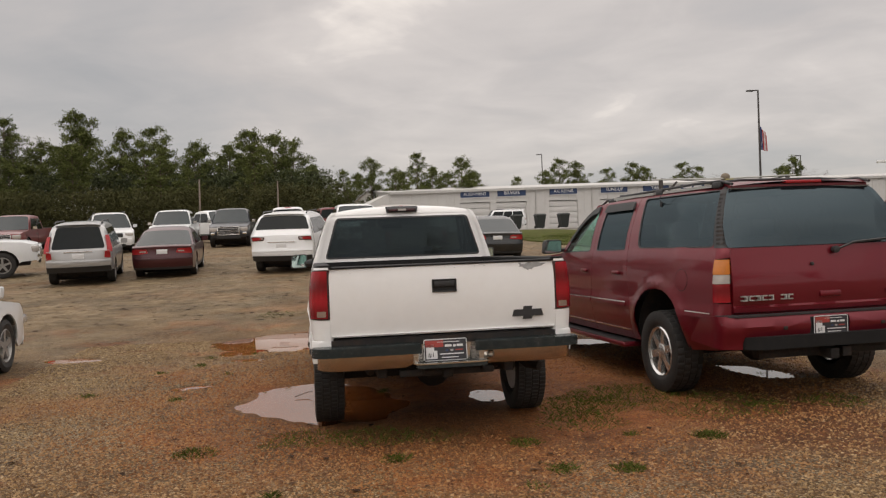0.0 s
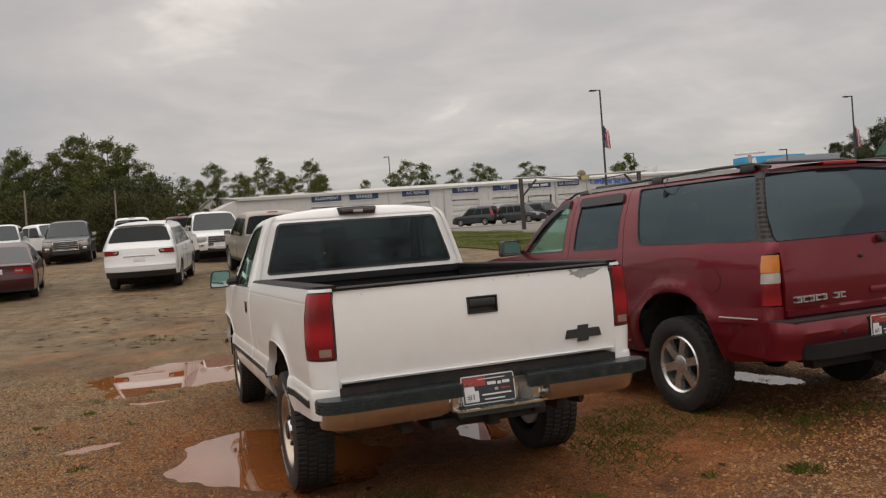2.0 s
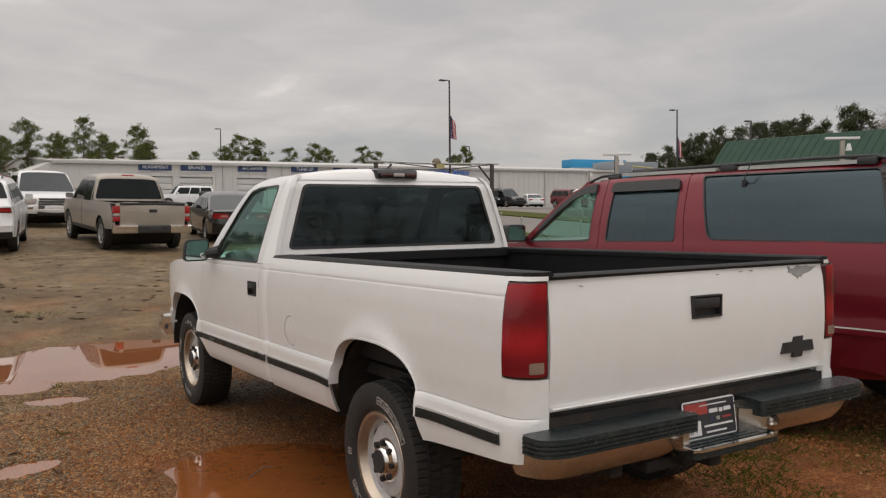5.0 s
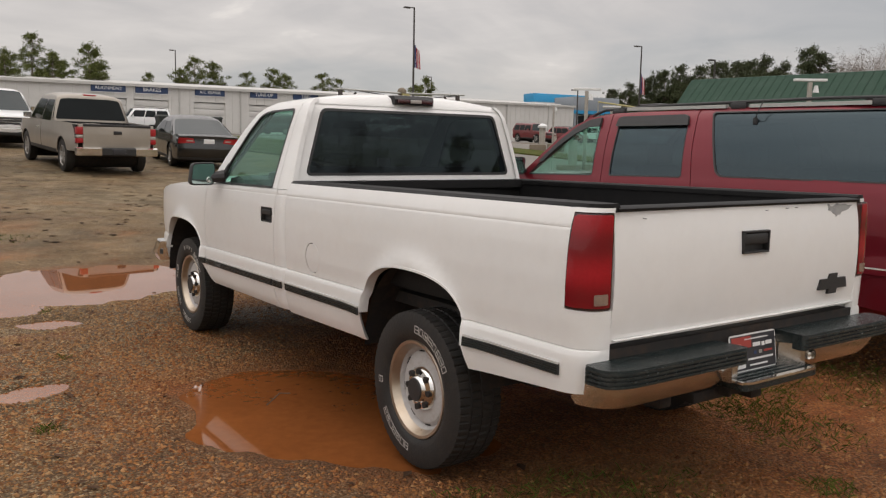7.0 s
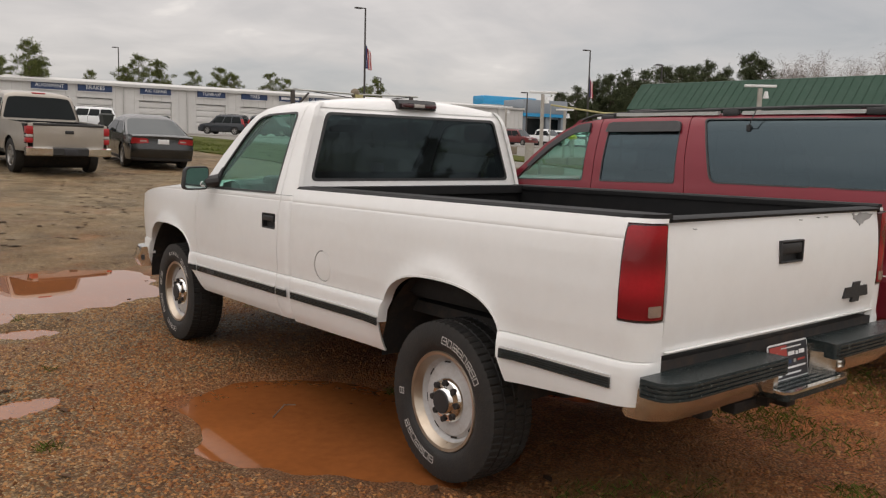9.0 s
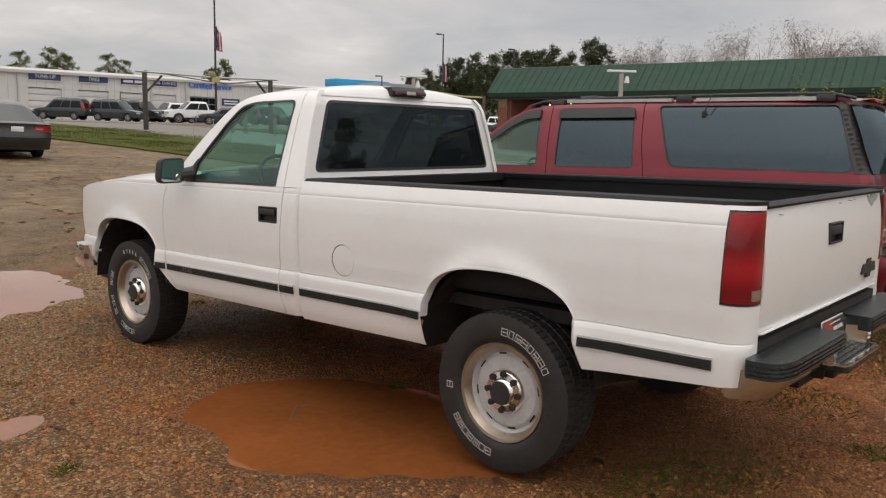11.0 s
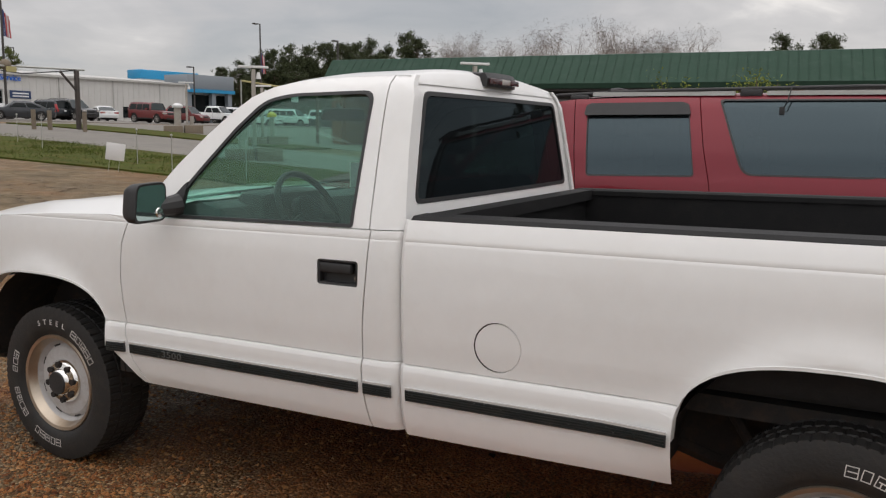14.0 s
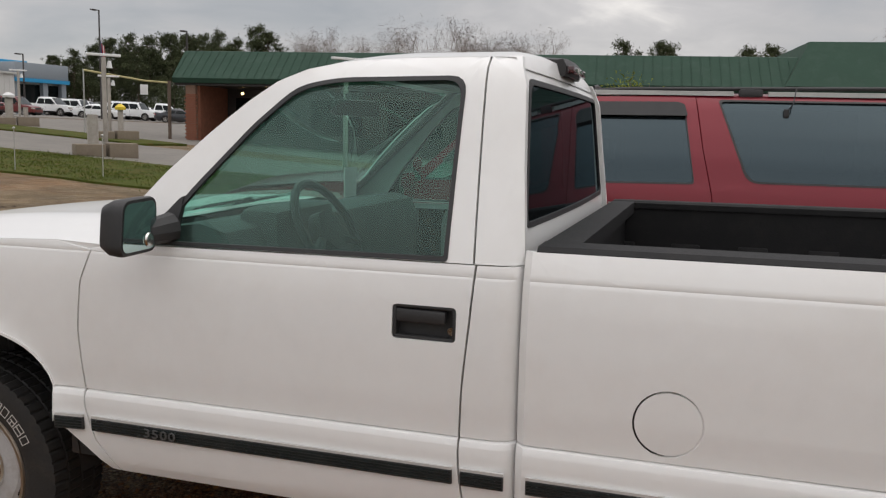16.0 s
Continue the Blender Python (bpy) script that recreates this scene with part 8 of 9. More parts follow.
# ---- green-roofed brick building ----
def build_green():
    A, B = Vector((35.5, 29.0, 0)), Vector((40.4, -11.0, 0))
    d = (B - A); LEN = d.length
    ang = math.degrees(math.atan2(d.y, d.x))
    T = thing("brick_building", "single-storey brick building with a long green metal mansard roof", "building", kind="structure", m=pose(A.x, A.y, 0.75, 0, 0, ang))
    E, TOP, SET, PORCH, END = 3.32, 4.80, 1.5, 3.6, 0.40
    # local: x along the front, y away from the camera side
    bm = bmesh.new()
    prof = [(-0.25, E - 0.05), (SET, TOP), (SET + 0.25, TOP + 0.04), (14.0, TOP - 0.2), (14.0, E - 0.30), (-0.15, E - 0.30)]
    loft(bm, [[Vector((x - (0.15 if i in (1, 2) else 0.0), -y, z)) for i, (y, z) in enumerate(prof)] for x in (END,)] + [[Vector((x, -y, z)) for y, z in prof] for x in (LEN,)])
    for v in bm.verts:
        v.co.y = -v.co.y
    part("roof", bm, M_GREEN, T, "green standing-seam metal roof", 20)
    for k in range(int((LEN - 0.6) / 0.45)):
        bm = bmesh.new(); x = END + 0.12 + 0.45 * k
        v = [Vector((x, -0.27, E - 0.03)), Vector((x, SET, TOP + 0.02))]
        n = Vector((0, -0.010, 0.011))
        w = Vector((0.009, 0, 0))
        loft(bm, [[p - w, p + w, p + w + n, p - w + n] for p in v])
        part("seam", bm, M_GREEN, T)
    # raised gable section
    bm = bmesh.new()
    loft(bm, [[Vector(p) for p in ((x, -0.5, E), (x + (1.3 if x < 34 else 0), SET, TOP + 0.75), (x + (1.3 if x < 34 else 0), 12, TOP + 0.75), (x, 12, E))] for x in (31.2, LEN)])
    part("raised_roof", bm, M_GREEN, T, "raised green roof section", 20)
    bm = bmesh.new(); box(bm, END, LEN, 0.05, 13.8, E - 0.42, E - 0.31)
    part("soffit", bm, M_SHADE, T, "porch soffit coloured dark with its shade")
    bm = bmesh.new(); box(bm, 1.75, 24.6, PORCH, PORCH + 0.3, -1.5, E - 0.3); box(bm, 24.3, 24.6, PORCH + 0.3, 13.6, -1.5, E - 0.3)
    part("storefront", bm, M_SHADE, T, "storefront wall coloured dark with porch shade")
    for k in range(5):
        bm = bmesh.new(); box(bm, 2.3 + 4.5 * k, 5.3 + 4.5 * k, PORCH - 0.06, PORCH - 0.004, 0.4, 2.4)
        part("shop_window", bm, M_GLASSFAR, T, "dark shop window")
    # brick end wall and columns: mortar core with courses of bricks
    core = bmesh.new(); box(core, 1.47, 1.73, 0.3, 6.9, -1.5, E - 0.42)
    wall = part("end_wall", core, M_BRICK, T, "red-brown brick end wall")
    cols = []
    for x in (1.30, 25.3, 31.5):
        c = bmesh.new(); box(c, x - 0.28, x + 0.28, 0.06, 0.52, -1.5, E - 0.42)
        cols.append((x, part("column", c, M_MORTAR, T, "red-brown brick column")))
    bb = bmesh.new(); box(bb, -0.105, 0.105, -0.02, 0.02, -0.042, 0.042, 0.006, 1)
    brick_me = finish("brick", bb, M_BRICK)
    # courses on the face towards the lot
    for x, c in cols[:2]:
        for r in range(26):
            for k in range(3):
                o = new("brick", brick_me); o.parent = c
                o.matrix_basis = pose(x - 0.21 + 0.215 * k + (0.05 if r % 2 else -0.03), 0.055, 0.25 + 0.098 * r - 0.3)
    for r in range(26):
        for k in range(5):
            o = new("brick", brick_me); o.parent = wall
            o.matrix_basis = pose(1.47, 0.62 + 0.215 * k + (0.1 if r % 2 else 0), 0.25 + 0.098 * r - 0.3, 0, 0, 90)
    # porch lamps
    glow = bpy.data.materials.new("warm_lamp_glow"); glow.use_nodes = True
    gb = glow.node_tree.nodes["Principled BSDF"]
    gb.inputs["Emission Color"].default_value, gb.inputs["Emission Strength"].default_value = (1.0, 0.66, 0.28, 1), 3
    for x, y in ((3.3, 2.2), (5.3, 0.9), (24.9, 0.0), (25.8, 0.0)):
        l = new("porch_lamp"); l.parent = T; tagged(l, "lit warm porch lamp")
        bm = bmesh.new(); bmesh.ops.create_uvsphere(bm, u_segments=10, v_segments=8, radius=0.085, matrix=Matrix.Translation((x, y, E - 0.72)))
        part("globe", bm, glow, l)
        bm = bmesh.new(); tube(bm, [(x, y, E - 0.62), (x, y, E - 0.40)], 0.02, 6)
        part("stem", bm, M_BLACK, l)


build_green()


# ---- poles, gate, forecourt posts ----
def light_pole(x, y, top, arm, flag=False, label="tall dark light pole"):
    z = rise(x, y)
    T = thing("light_pole", label, "light pole", m=pose(x, y, z))
    bm = bmesh.new(); tube(bm, [(0, 0, -0.3), (0, 0, top - z)], [0.11, 0.07], 10)
    part("pole", bm, M_BRONZE, T)
    bm = bmesh.new(); box(bm, -arm, 0.05, -0.05, 0.05, top - z - 0.08, top - z, 0.01); box(bm, -arm - 0.55, -arm + 0.05, -0.17, 0.17, top - z - 0.14, top - z - 0.02, 0.02)
    part("lamp_head", bm, M_BRONZE, T)
    if flag:
        fl = new("flag"); fl.parent = T; tagged(fl, "limp red, white and navy striped flag")
        hz = (top - z) * 0.72
        for k in range(7):
            bm = bmesh.new()
            loft(bm, [[Vector((0.12 + 0.085 * k + dx, 0.08 * math.sin(k * 1.3 + zz * 1.5) + dy, hz - zz - 0.12 * k)) for dx, dy in ((0, -0.03), (0.08, -0.03), (0.08, 0.03), (0, 0.03))] for zz in (0, 0.6, 1.2, 2.0 - 0.1 * k)])
            part("stripe", bm, (M_FLAGR, M_FLAGW)[k % 2] if k > 1 else M_FLAGB, fl)
    return T


light_pole(38.1, 60.5, 13.6, 0.5, True)
light_pole(65.4, 58.4, 12.3, 0.5, True)
light_pole(35.7, 121.0, 14.6, 0.3)
light_pole(71.5, 107.0, 12.2, 0.3)
light_pole(*spot(45.5, 98), 8.3, 0.4, label="slim pole beyond the sales lot")
light_pole(*spot(54.9, 75), 9.3, 0.2, True, label="slim flagpole beyond the green roof")
for az, r, h in ((-7.3, 62, 4.4), (-2.2, 66, 4.4)):
    x, y = spot(az, r, -0.9, -6.9)
    bm = bmesh.new(); tube(bm, [(0, 0, -0.3), (0.05, 0, h)], [0.07, 0.055], 8)
    solo("utility_pole", bm, M_GREYBARK, "weathered wooden utility pole before the woods", "pole", m=pose(x, y, rise(x, y)))


def build_gate():
    L_, R_ = Vector((19.4, 39.1, 0)), Vector((26.9, 38.2, 0))
    T = thing("height_barrier", "dark post-and-beam frame spanning the access road", "gate", m=pose(0, 0, 0))
    top = 4.5
    for p, s in ((L_, 1), (R_, -1)):
        bm = bmesh.new(); box(bm, p.x - 0.1, p.x + 0.1, p.y - 0.1, p.y + 0.1, rise(p.x, p.y) - 0.2, top, 0.02)
        part("post", bm, M_WOODPOST, T, "dark timber post")
        bm = bmesh.new(); tube(bm, [(p.x, p.y, top - 1.1), (p.x + s * 1.0, p.y, top - 0.1)], 0.06, 6)
        part("brace", bm, M_WOODPOST, T)
    bm = bmesh.new(); tube(bm, [(L_.x - 0.5, L_.y, top + 0.05), ((L_.x + R_.x) / 2, (L_.y + R_.y) / 2, top - 0.02), (R_.x + 0.5, R_.y, top + 0.05)], 0.05, 6)
    part("beam", bm, M_GALV, T, "thin weathered crossbeam")
    bm = bmesh.new(); tube(bm, [(L_.x, L_.y, top + 0.1), (L_.x + 3.0, L_.y, top - 0.15), (L_.x + 5.0, L_.y, top - 0.3), (R_.x, R_.y, top)], 0.03, 5)
    part("cable", bm, M_BLACK, T, "sagging black cable")
    bm = bmesh.new(); bmesh.ops.create_uvsphere(bm, u_segments=10, v_segments=8, radius=0.28, matrix=Matrix.Translation((L_.x + 3.9, L_.y - 0.3, top + 0.05)))
    part("float_ball", bm, M_CONC, T, "weathered grey ball on the beam")
    bm = bmesh.new(); box(bm, 23.1, 23.6, 38.4, 38.5, top - 0.30, top - 0.04)
    part("warning_board", bm, M_DULLYELLOW, T, "small faded yellow board")


build_gate()


def t_post(x, y, top, wide):
    z = rise(x, y)
    T = thing("forecourt_lamp_post", "pale T-shaped lamp post on the old forecourt", "lamp post", m=pose(x, y, z, 0, 0, -40))
    bm = bmesh.new(); box(bm, -0.065, 0.065, -0.065, 0.065, -0.2, top - z, 0.01)
    part("post", bm, M_POSTC, T)
    bm = bmesh.new(); box(bm, -wide / 2, wide / 2, -0.09, 0.09, top - z + 0.03, top - z + 0.11, 0.012)
    part("crossbar", bm, M_SIGNWHITE, T, "white crossbar")
    bm = bmesh.new(); tube(bm, [(0.15, -0.16, top - z - 0.35), (0.15, -0.16, top - z - 0.12)], [0.10, 0.05], 10)
    part("lamp", bm, M_PLATE, T, "small white lamp")


def sign_beam():
    """A thin beam over the far side of the road with a blank white board hung under it."""
    (xa, ya), (xb, yb), (xs, ys) = spot(48.6, 47.0), spot(53.6, 47.0), spot(52.1, 47.0)
    z = rise(xb, yb)
    T = thing("sign_gantry", "rusty pole gantry with a hanging blank white board", "sign frame")
    bm = bmesh.new(); tube(bm, [(xa, ya, 4.15), (xs, ys, 3.75), (xb, yb, 3.70)], 0.05, 6)
    part("beam", bm, M_DULLYELLOW, T, "thin weathered beam")
    for x, y, top, w, mt, lb in ((xa, ya, 4.2, 0.035, M_GALV, "thin galvanised post"), (xb, yb, 3.8, 0.09, M_BARK, "dark wooden post")):
        bm = bmesh.new(); tube(bm, [(x, y, z - 0.3), (x, y, top)], w, 8)
        part("post", bm, mt, T, lb)
    bm = bmesh.new(); box(bm, -0.19, 0.19, -0.01, 0.01, -0.68, -0.17, 0.005, m=pose(xs, ys, 3.72, 0, 0, -50))
    part("board", bm, M_PLATE, T, "blank white board")
    for dx in (-0.12, 0.12):
        bm = bmesh.new(); tube(bm, [(xs + dx * 0.64, ys - dx * 0.77, 3.56), (xs + dx * 0.64, ys - dx * 0.77, 3.74)], 0.008, 5)
        part("hanger", bm, M_BLACK, T)


sign_beam()
t_post(23.0, 12.85, 3.82, 1.05)
t_post(19.8, 20.0, 3.66, 1.05)
t_post(28.5, 27.0, 3.55, 0.9)
t_post(35.5, 39.0, 4.3, 0.9)


def island(x, y, w, caps):
    z = rise(x, y)
    T = thing("forecourt_island", "stained concrete island with capped posts", "concrete island", m=pose(x, y, z, 0, 0, -38))
    for x0, x1, h in ((-w / 2, -0.05, 0.42), (0.05, w / 2, 0.46)):
        bm = bmesh.new(); box(bm, x0, x1, -0.35, 0.35, -0.2, h, 0.04)
        part("block", bm, M_CONC, T, "stained concrete block")
    for dx, h, r, mt in caps:
        bm = bmesh.new(); tube(bm, [(dx, 0.1, 0.2), (dx, 0.1, h)], r, 12)
        part("post", bm, M_POSTC, T)
        if mt:
            bm = bmesh.new(); lathe(bm, [(r + 0.10, h - 0.12), (r + 0.12, h), (r * 0.6, h + 0.14), (0.0, h + 0.16)], 14, pose(dx, 0.1, 0) @ pose(0, 0, 0, 0, -90))
            part("cap", bm, mt, T, "yellow plastic cover" if mt is M_YELLOW else "pale rounded cover")


island(19.3, 19.6, 1.9, ((-0.35, 1.35, 0.17, None),))
island(28.3, 26.6, 2.0, ((0.3, 1.5, 0.12, M_YELLOW),))
island(33.0, 36.8, 2.2, ((-0.3, 1.6, 0.2, M_PLATE), (0.5, 1.0, 0.12, None)))
for az, r in ((36.0, 46), (36.9, 46), (38.9, 45.5)):
    x, y = spot(az, r)
    bm = bmesh.new(); tube(bm, [(0, 0, -0.2), (0, 0, 1.0)], 0.11, 10)
    solo("bollard", bm, M_CONC, "squat weathered grey bollard beside the road", "bollard", "bollards", m=pose(x, y, rise(x, y)))
for x, y in ((14.6, 24.5), (15.9, 27.6), (12.6, 16.6), (13.6, 19.0), (13.2, 14.6), (16.8, 30.5)):
    bm = bmesh.new(); tube(bm, [(0, 0, -0.1), (0.01, 0, 0.95)], 0.012, 6); bmesh.ops.create_uvsphere(bm, u_segments=8, v_segments=6, radius=0.035, matrix=Matrix.Translation((0.01, 0, 0.97)))
    solo("marker_stake", bm, M_GALV, "thin metal marker stake in the grass", "stake", "marker stakes", m=pose(x, y, rise(x, y) + 0.05))
sb = thing("yard_sign", "blank white yard sign leaning on its stake", "sign", m=pose(11.55, 17.6, rise(11.55, 17.6), 0, 8, -38))
bm = bmesh.new(); box(bm, -0.23, 0.23, -0.006, 0.006, 0.30, 0.74, 0.003)
part("board", bm, M_PLATE, sb)
for x in (-0.12, 0.12):
    bm = bmesh.new(); tube(bm, [(x, 0.012, -0.15), (x, 0.012, 0.5)], 0.006, 6)
    part("wire_leg", bm, M_GALV, sb)


def wheelie_bin(x, y, yaw):
    z = rise(x, y)
    T = thing("wheelie_bin", "dark green wheeled rubbish bin on the grass", "bin", "rubbish bins", m=pose(x, y, z + 0.03, 0, 0, yaw))
    bm = bmesh.new(); loft(bm, [[Vector((sx * w, sy * d, h)) for sx, sy in ((-1, -1), (1, -1), (1, 1), (-1, 1))] for w, d, h in ((0.30, 0.34, 0.05), (0.42, 0.46, 1.15))])
    part("body", bm, M_BIN, T)
    bm = bmesh.new(); loft(bm, [[Vector((sx * w, sy * d, h)) for sx, sy in ((-1, -1), (1, -1), (1, 1), (-1, 1))] for w, d, h in ((0.47, 0.50, 1.15), (0.47, 0.50, 1.22), (0.36, 0.40, 1.33))])
    part("lid", bm, M_BIN, T)
    for s in (-1, 1):
        bm = bmesh.new(); lathe(bm, [(0.0, -0.03), (0.13, -0.03), (0.13, 0.03), (0.0, 0.03)], 14, pose(s * 0.36, 0.36, 0.13))
        part("wheel", bm, M_RUBBER, T)


for az in (14.1, 15.7, 17.3):
    wheelie_bin(*spot(az, 76, -0.93, -6.95), 5)


# ---- trees ----
def leaves(rng, centres, per, size, spread_, flat=1.0, wide=0.25):
    """Many small leaf triangles round the centres, as vertex and face arrays."""
    n = len(centres) * per
    c = np.repeat(np.array(centres), per, axis=0) + rng.normal(0, 1, (n, 3)) * spread_ * np.array([1, 1, flat])
    d = rng.normal(0, 1, (n, 3)); d /= np.linalg.norm(d, axis=1)[:, None]
    e = rng.normal(0, 1, (n, 3)); e -= d * (e * d).sum(1)[:, None]; e /= np.linalg.norm(e, axis=1)[:, None]
    s = size * rng.uniform(0.6, 1.4, (n, 1))
    v = np.stack([c - d * s + e * s * wide, c + d * s, c - d * s - e * s * wide], 1).reshape(-1, 3)
    f = np.arange(n * 3).reshape(-1, 3)
    return v, f


def leaf_mesh(name, v, f, material):
    me = bpy.data.meshes.new(name)
    me.from_pydata(v.tolist(), [], f.tolist())
    me.materials.append(material)
    return me


def pine(seed, h, crown_from, width, material, dense=1.0, name="pine_tree", label="tall pine tree with an uneven open crown", round_top=False):
    rng = np.random.default_rng(seed)
    T = thing(name, label, "tree", "trees of the woods")
    bm = bmesh.new()
    bend = rng.normal(0, 0.25, (5, 2)).cumsum(0) * 0.5
    axis = [Vector((bend[i][0] if i else 0, bend[i][1] if i else 0, -0.4 + (h * 0.98 + 0.4) * i / 4)) for i in range(5)]
    tube(bm, axis, [0.17 * h / 12, 0.14 * h / 12, 0.11 * h / 12, 0.07 * h / 12, 0.015], 6)

    def at(z):
        k = min(3.999, max(0, (z + 0.4) / (h * 0.98 + 0.4) * 4)); i = int(k)
        return axis[i].lerp(axis[i + 1], k - i)
    centres = []
    z = h * crown_from
    while z < h * 0.985:
        t = (z - h * crown_from) / (h * (1 - crown_from))
        for _ in range(int(3 * dense) + (rng.random() < 0.5)):
            a = rng.uniform(0, 2 * math.pi)
            prof = (math.sin(math.pi * min(1, 0.18 + 0.75 * t)) if round_top else (0.45 + 0.55 * math.sin(math.pi * (0.15 + 0.6 * t))) * (1 - t ** 3 * 0.75))
            ln = width * prof * rng.uniform(0.45, 1.15)
            p0 = at(z)
            p1 = p0 + Vector((math.cos(a) * ln, math.sin(a) * ln, ln * rng.uniform(0.05, 0.45)))
            tube(bm, [p0, p0.lerp(p1, 0.5) + Vector((0, 0, -0.04 * ln)), p1], [0.035, 0.022, 0.01], 4)
            for k in range(max(2, int(ln * 2.2))):
                q = p0.lerp(p1, rng.uniform(0.4, 1.05))
                centres.append((q.x + rng.normal(0, 0.22), q.y + rng.normal(0, 0.22), q.z + rng.normal(0, 0.18) + 0.1))
        z += h * (1 - crown_from) * rng.uniform(0.025, 0.06)
    for _ in range(6):
        q = at(h * rng.uniform(0.95, 1.0)); centres.append((q.x + rng.normal(0, 0.15), q.y + rng.normal(0, 0.15), q.z))
    part("trunk", bm, M_BARK, T)
    v, f = leaves(rng, centres, 31, 0.19, 0.22, 0.75, 0.22)
    o = new("crown", leaf_mesh("crown", v, f, material)); o.parent = T
    return T


def bare_tree(seed, h, label="leafless winter tree with fine branches"):
    rng = random.Random(seed)
    T = thing("bare_tree", label, "tree", "leafless trees")
    bm, tips = bmesh.new(), []

    def grow(p, d, ln, r, depth):
        pts, q = [p], p
        for i in range(3):
            d = (d + Vector((rng.gauss(0, 0.12), rng.gauss(0, 0.12), rng.gauss(0.05, 0.06)))).normalized()
            q = q + d * (ln / 3); pts.append(q)
        r = max(r, 0.02)
        tube(bm, pts, [r, r * 0.88, r * 0.76, r * 0.62], 5 if depth < 2 else 3)
        if depth >= 4:
            tips.extend((pts[1][:], pts[-1][:], (pts[-1] + d * ln * 0.5)[:]))
            return
        for k in range(rng.choice((3, 3, 4)) if depth else 5):
            a, sp = rng.uniform(0, 2 * math.pi), rng.uniform(0.4, 0.95)
            o = d.orthogonal(); o.rotate(Matrix.Rotation(a, 3, d))
            nd = (d * math.cos(sp) + o.normalized() * math.sin(sp) + Vector((0, 0, 0.05))).normalized()
            grow(pts[-1] if k < 2 else pts[2], nd, ln * rng.uniform(0.66, 0.88), r * rng.uniform(0.48, 0.62), depth + 1)
    grow(Vector((0, 0, -0.3)), Vector((0, 0, 1)), h * 0.27, 0.016 * h, 0)
    top = max(v.co.z for v in bm.verts)
    top += 0.3
    bmesh.ops.scale(bm, vec=(h / top,) * 3, verts=bm.verts[:])
    part("trunk", bm, M_GREYBARK, T)
    v, f = leaves(np.random.default_rng(seed), np.array(tips) * (h / top), 22, 0.22, 0.33, 1.0, 0.045)
    o = new("crown", leaf_mesh("crown", v, f, M_TWIG)); o.parent = T
    return T


def plant(src, az, r, elev, href, x0, y0, first=False, spin=0.0):
    """Sets a tree by bearing, distance and the height at which its top shows."""
    x, y = spot(az, r, x0, y0)
    z = rise(x, y)
    k = max(0.35, (1.5 + r * math.tan(radians(elev)) - z) / href)
    m = pose(x, y, z, 0, 0, spin) @ Matrix.Diagonal((k, k, k, 1))
    if first:
        src.matrix_basis = m
        return src
    c = copy_thing(src, pose(x, y, z, 0, 0, spin))
    c.scale = (k, k, k)
    return c


PINES = [pine(11 + i, 13, (0.20, 0.42, 0.30, 0.50, 0.25)[i], (2.9, 2.8, 3.3, 2.6, 3.0)[i], M_NEEDLE, (0.8, 0.9, 0.75, 0.9, 0.8)[i], round_top=i in (1, 3)) for i in range(5)]
DARKP = [pine(31 + i, 13, (0.35, 0.45, 0.30)[i], (2.8, 3.2, 2.6)[i], M_NEEDLE2, 1.2, round_top=True, label="dark tall pine with a rounded crown") for i in range(3)]
BARE = [bare_tree(51 + i, 12) for i in range(3)]
rt = random.Random(4)
used = set()


def sow(kinds, href, az, r, elev, x0=-0.93, y0=-6.95):
    i = rt.randrange(len(kinds))
    key = (id(kinds), i)
    plant(kinds[i], az, r, elev, href, x0, y0, key not in used, rt.uniform(0, 360))
    used.add(key)


TOPS = [(-24, 8.4), (-18.8, 8.3), (-16.5, 6.9), (-14.2, 8.7), (-12, 7.6), (-10, 7.9), (-7.6, 7.0), (-5.6, 6.8), (-3.9, 7.8), (-2.4, 7.5), (-1.0, 7.0), (0.5, 5.4), (2.4, 4.9), (4.4, 5.7), (5.8, 5.0), (7.3, 6.0), (8.7, 5.0), (10.2, 5.6)]
for az, el in TOPS:  # the ridge of the left-hand woods
    sow(PINES, 13, az, 92 + rt.uniform(-4, 4), el)
for k in range(46):  # filling rows in front and behind
    az = -30 + 33 * k / 46 + rt.uniform(-0.5, 0.5)
    el = np.interp(az, [a for a, _ in TOPS], [e for _, e in TOPS]) * rt.uniform(0.62, 0.93)
    sow(PINES, 13, az, rt.uniform(78, 104), el)
for az, el in ((17.2, 5.2), (18.4, 4.9), (16.3, 4.4), (14.3, 4.1), (20.3, 4.4), (22.0, 4.7), (22.8, 4.4), (25.2, 4.5), (26.2, 4.2), (32.0, 4.4), (31.2, 3.9), (1.5, 4.4), (3.4, 4.7), (6.5, 4.7), (9.4, 4.6), (11.2, 4.6)):
    sow(PINES, 13, az, 128 + rt.uniform(-6, 6), el)
for az, el in ((47.2, 3.9), (48.3, 4.3), (49.5, 4.7), (50.6, 5.1), (51.7, 5.4), (52.8, 5.4), (54, 5.6), (55, 5.6), (56, 5.7), (57, 5.9), (58.2, 5.5), (59.4, 6.4), (60.2, 6.1), (83.5, 6.1), (86, 6.05), (91.5, 5.7), (93, 5.8), (43, 3.2), (41.5, 2.9), (107, 6.6), (110, 6.3)):
    sow(DARKP, 13, az, (165 if az < 56 else 140) + rt.uniform(-8, 8), el, -3.3, 0.3)
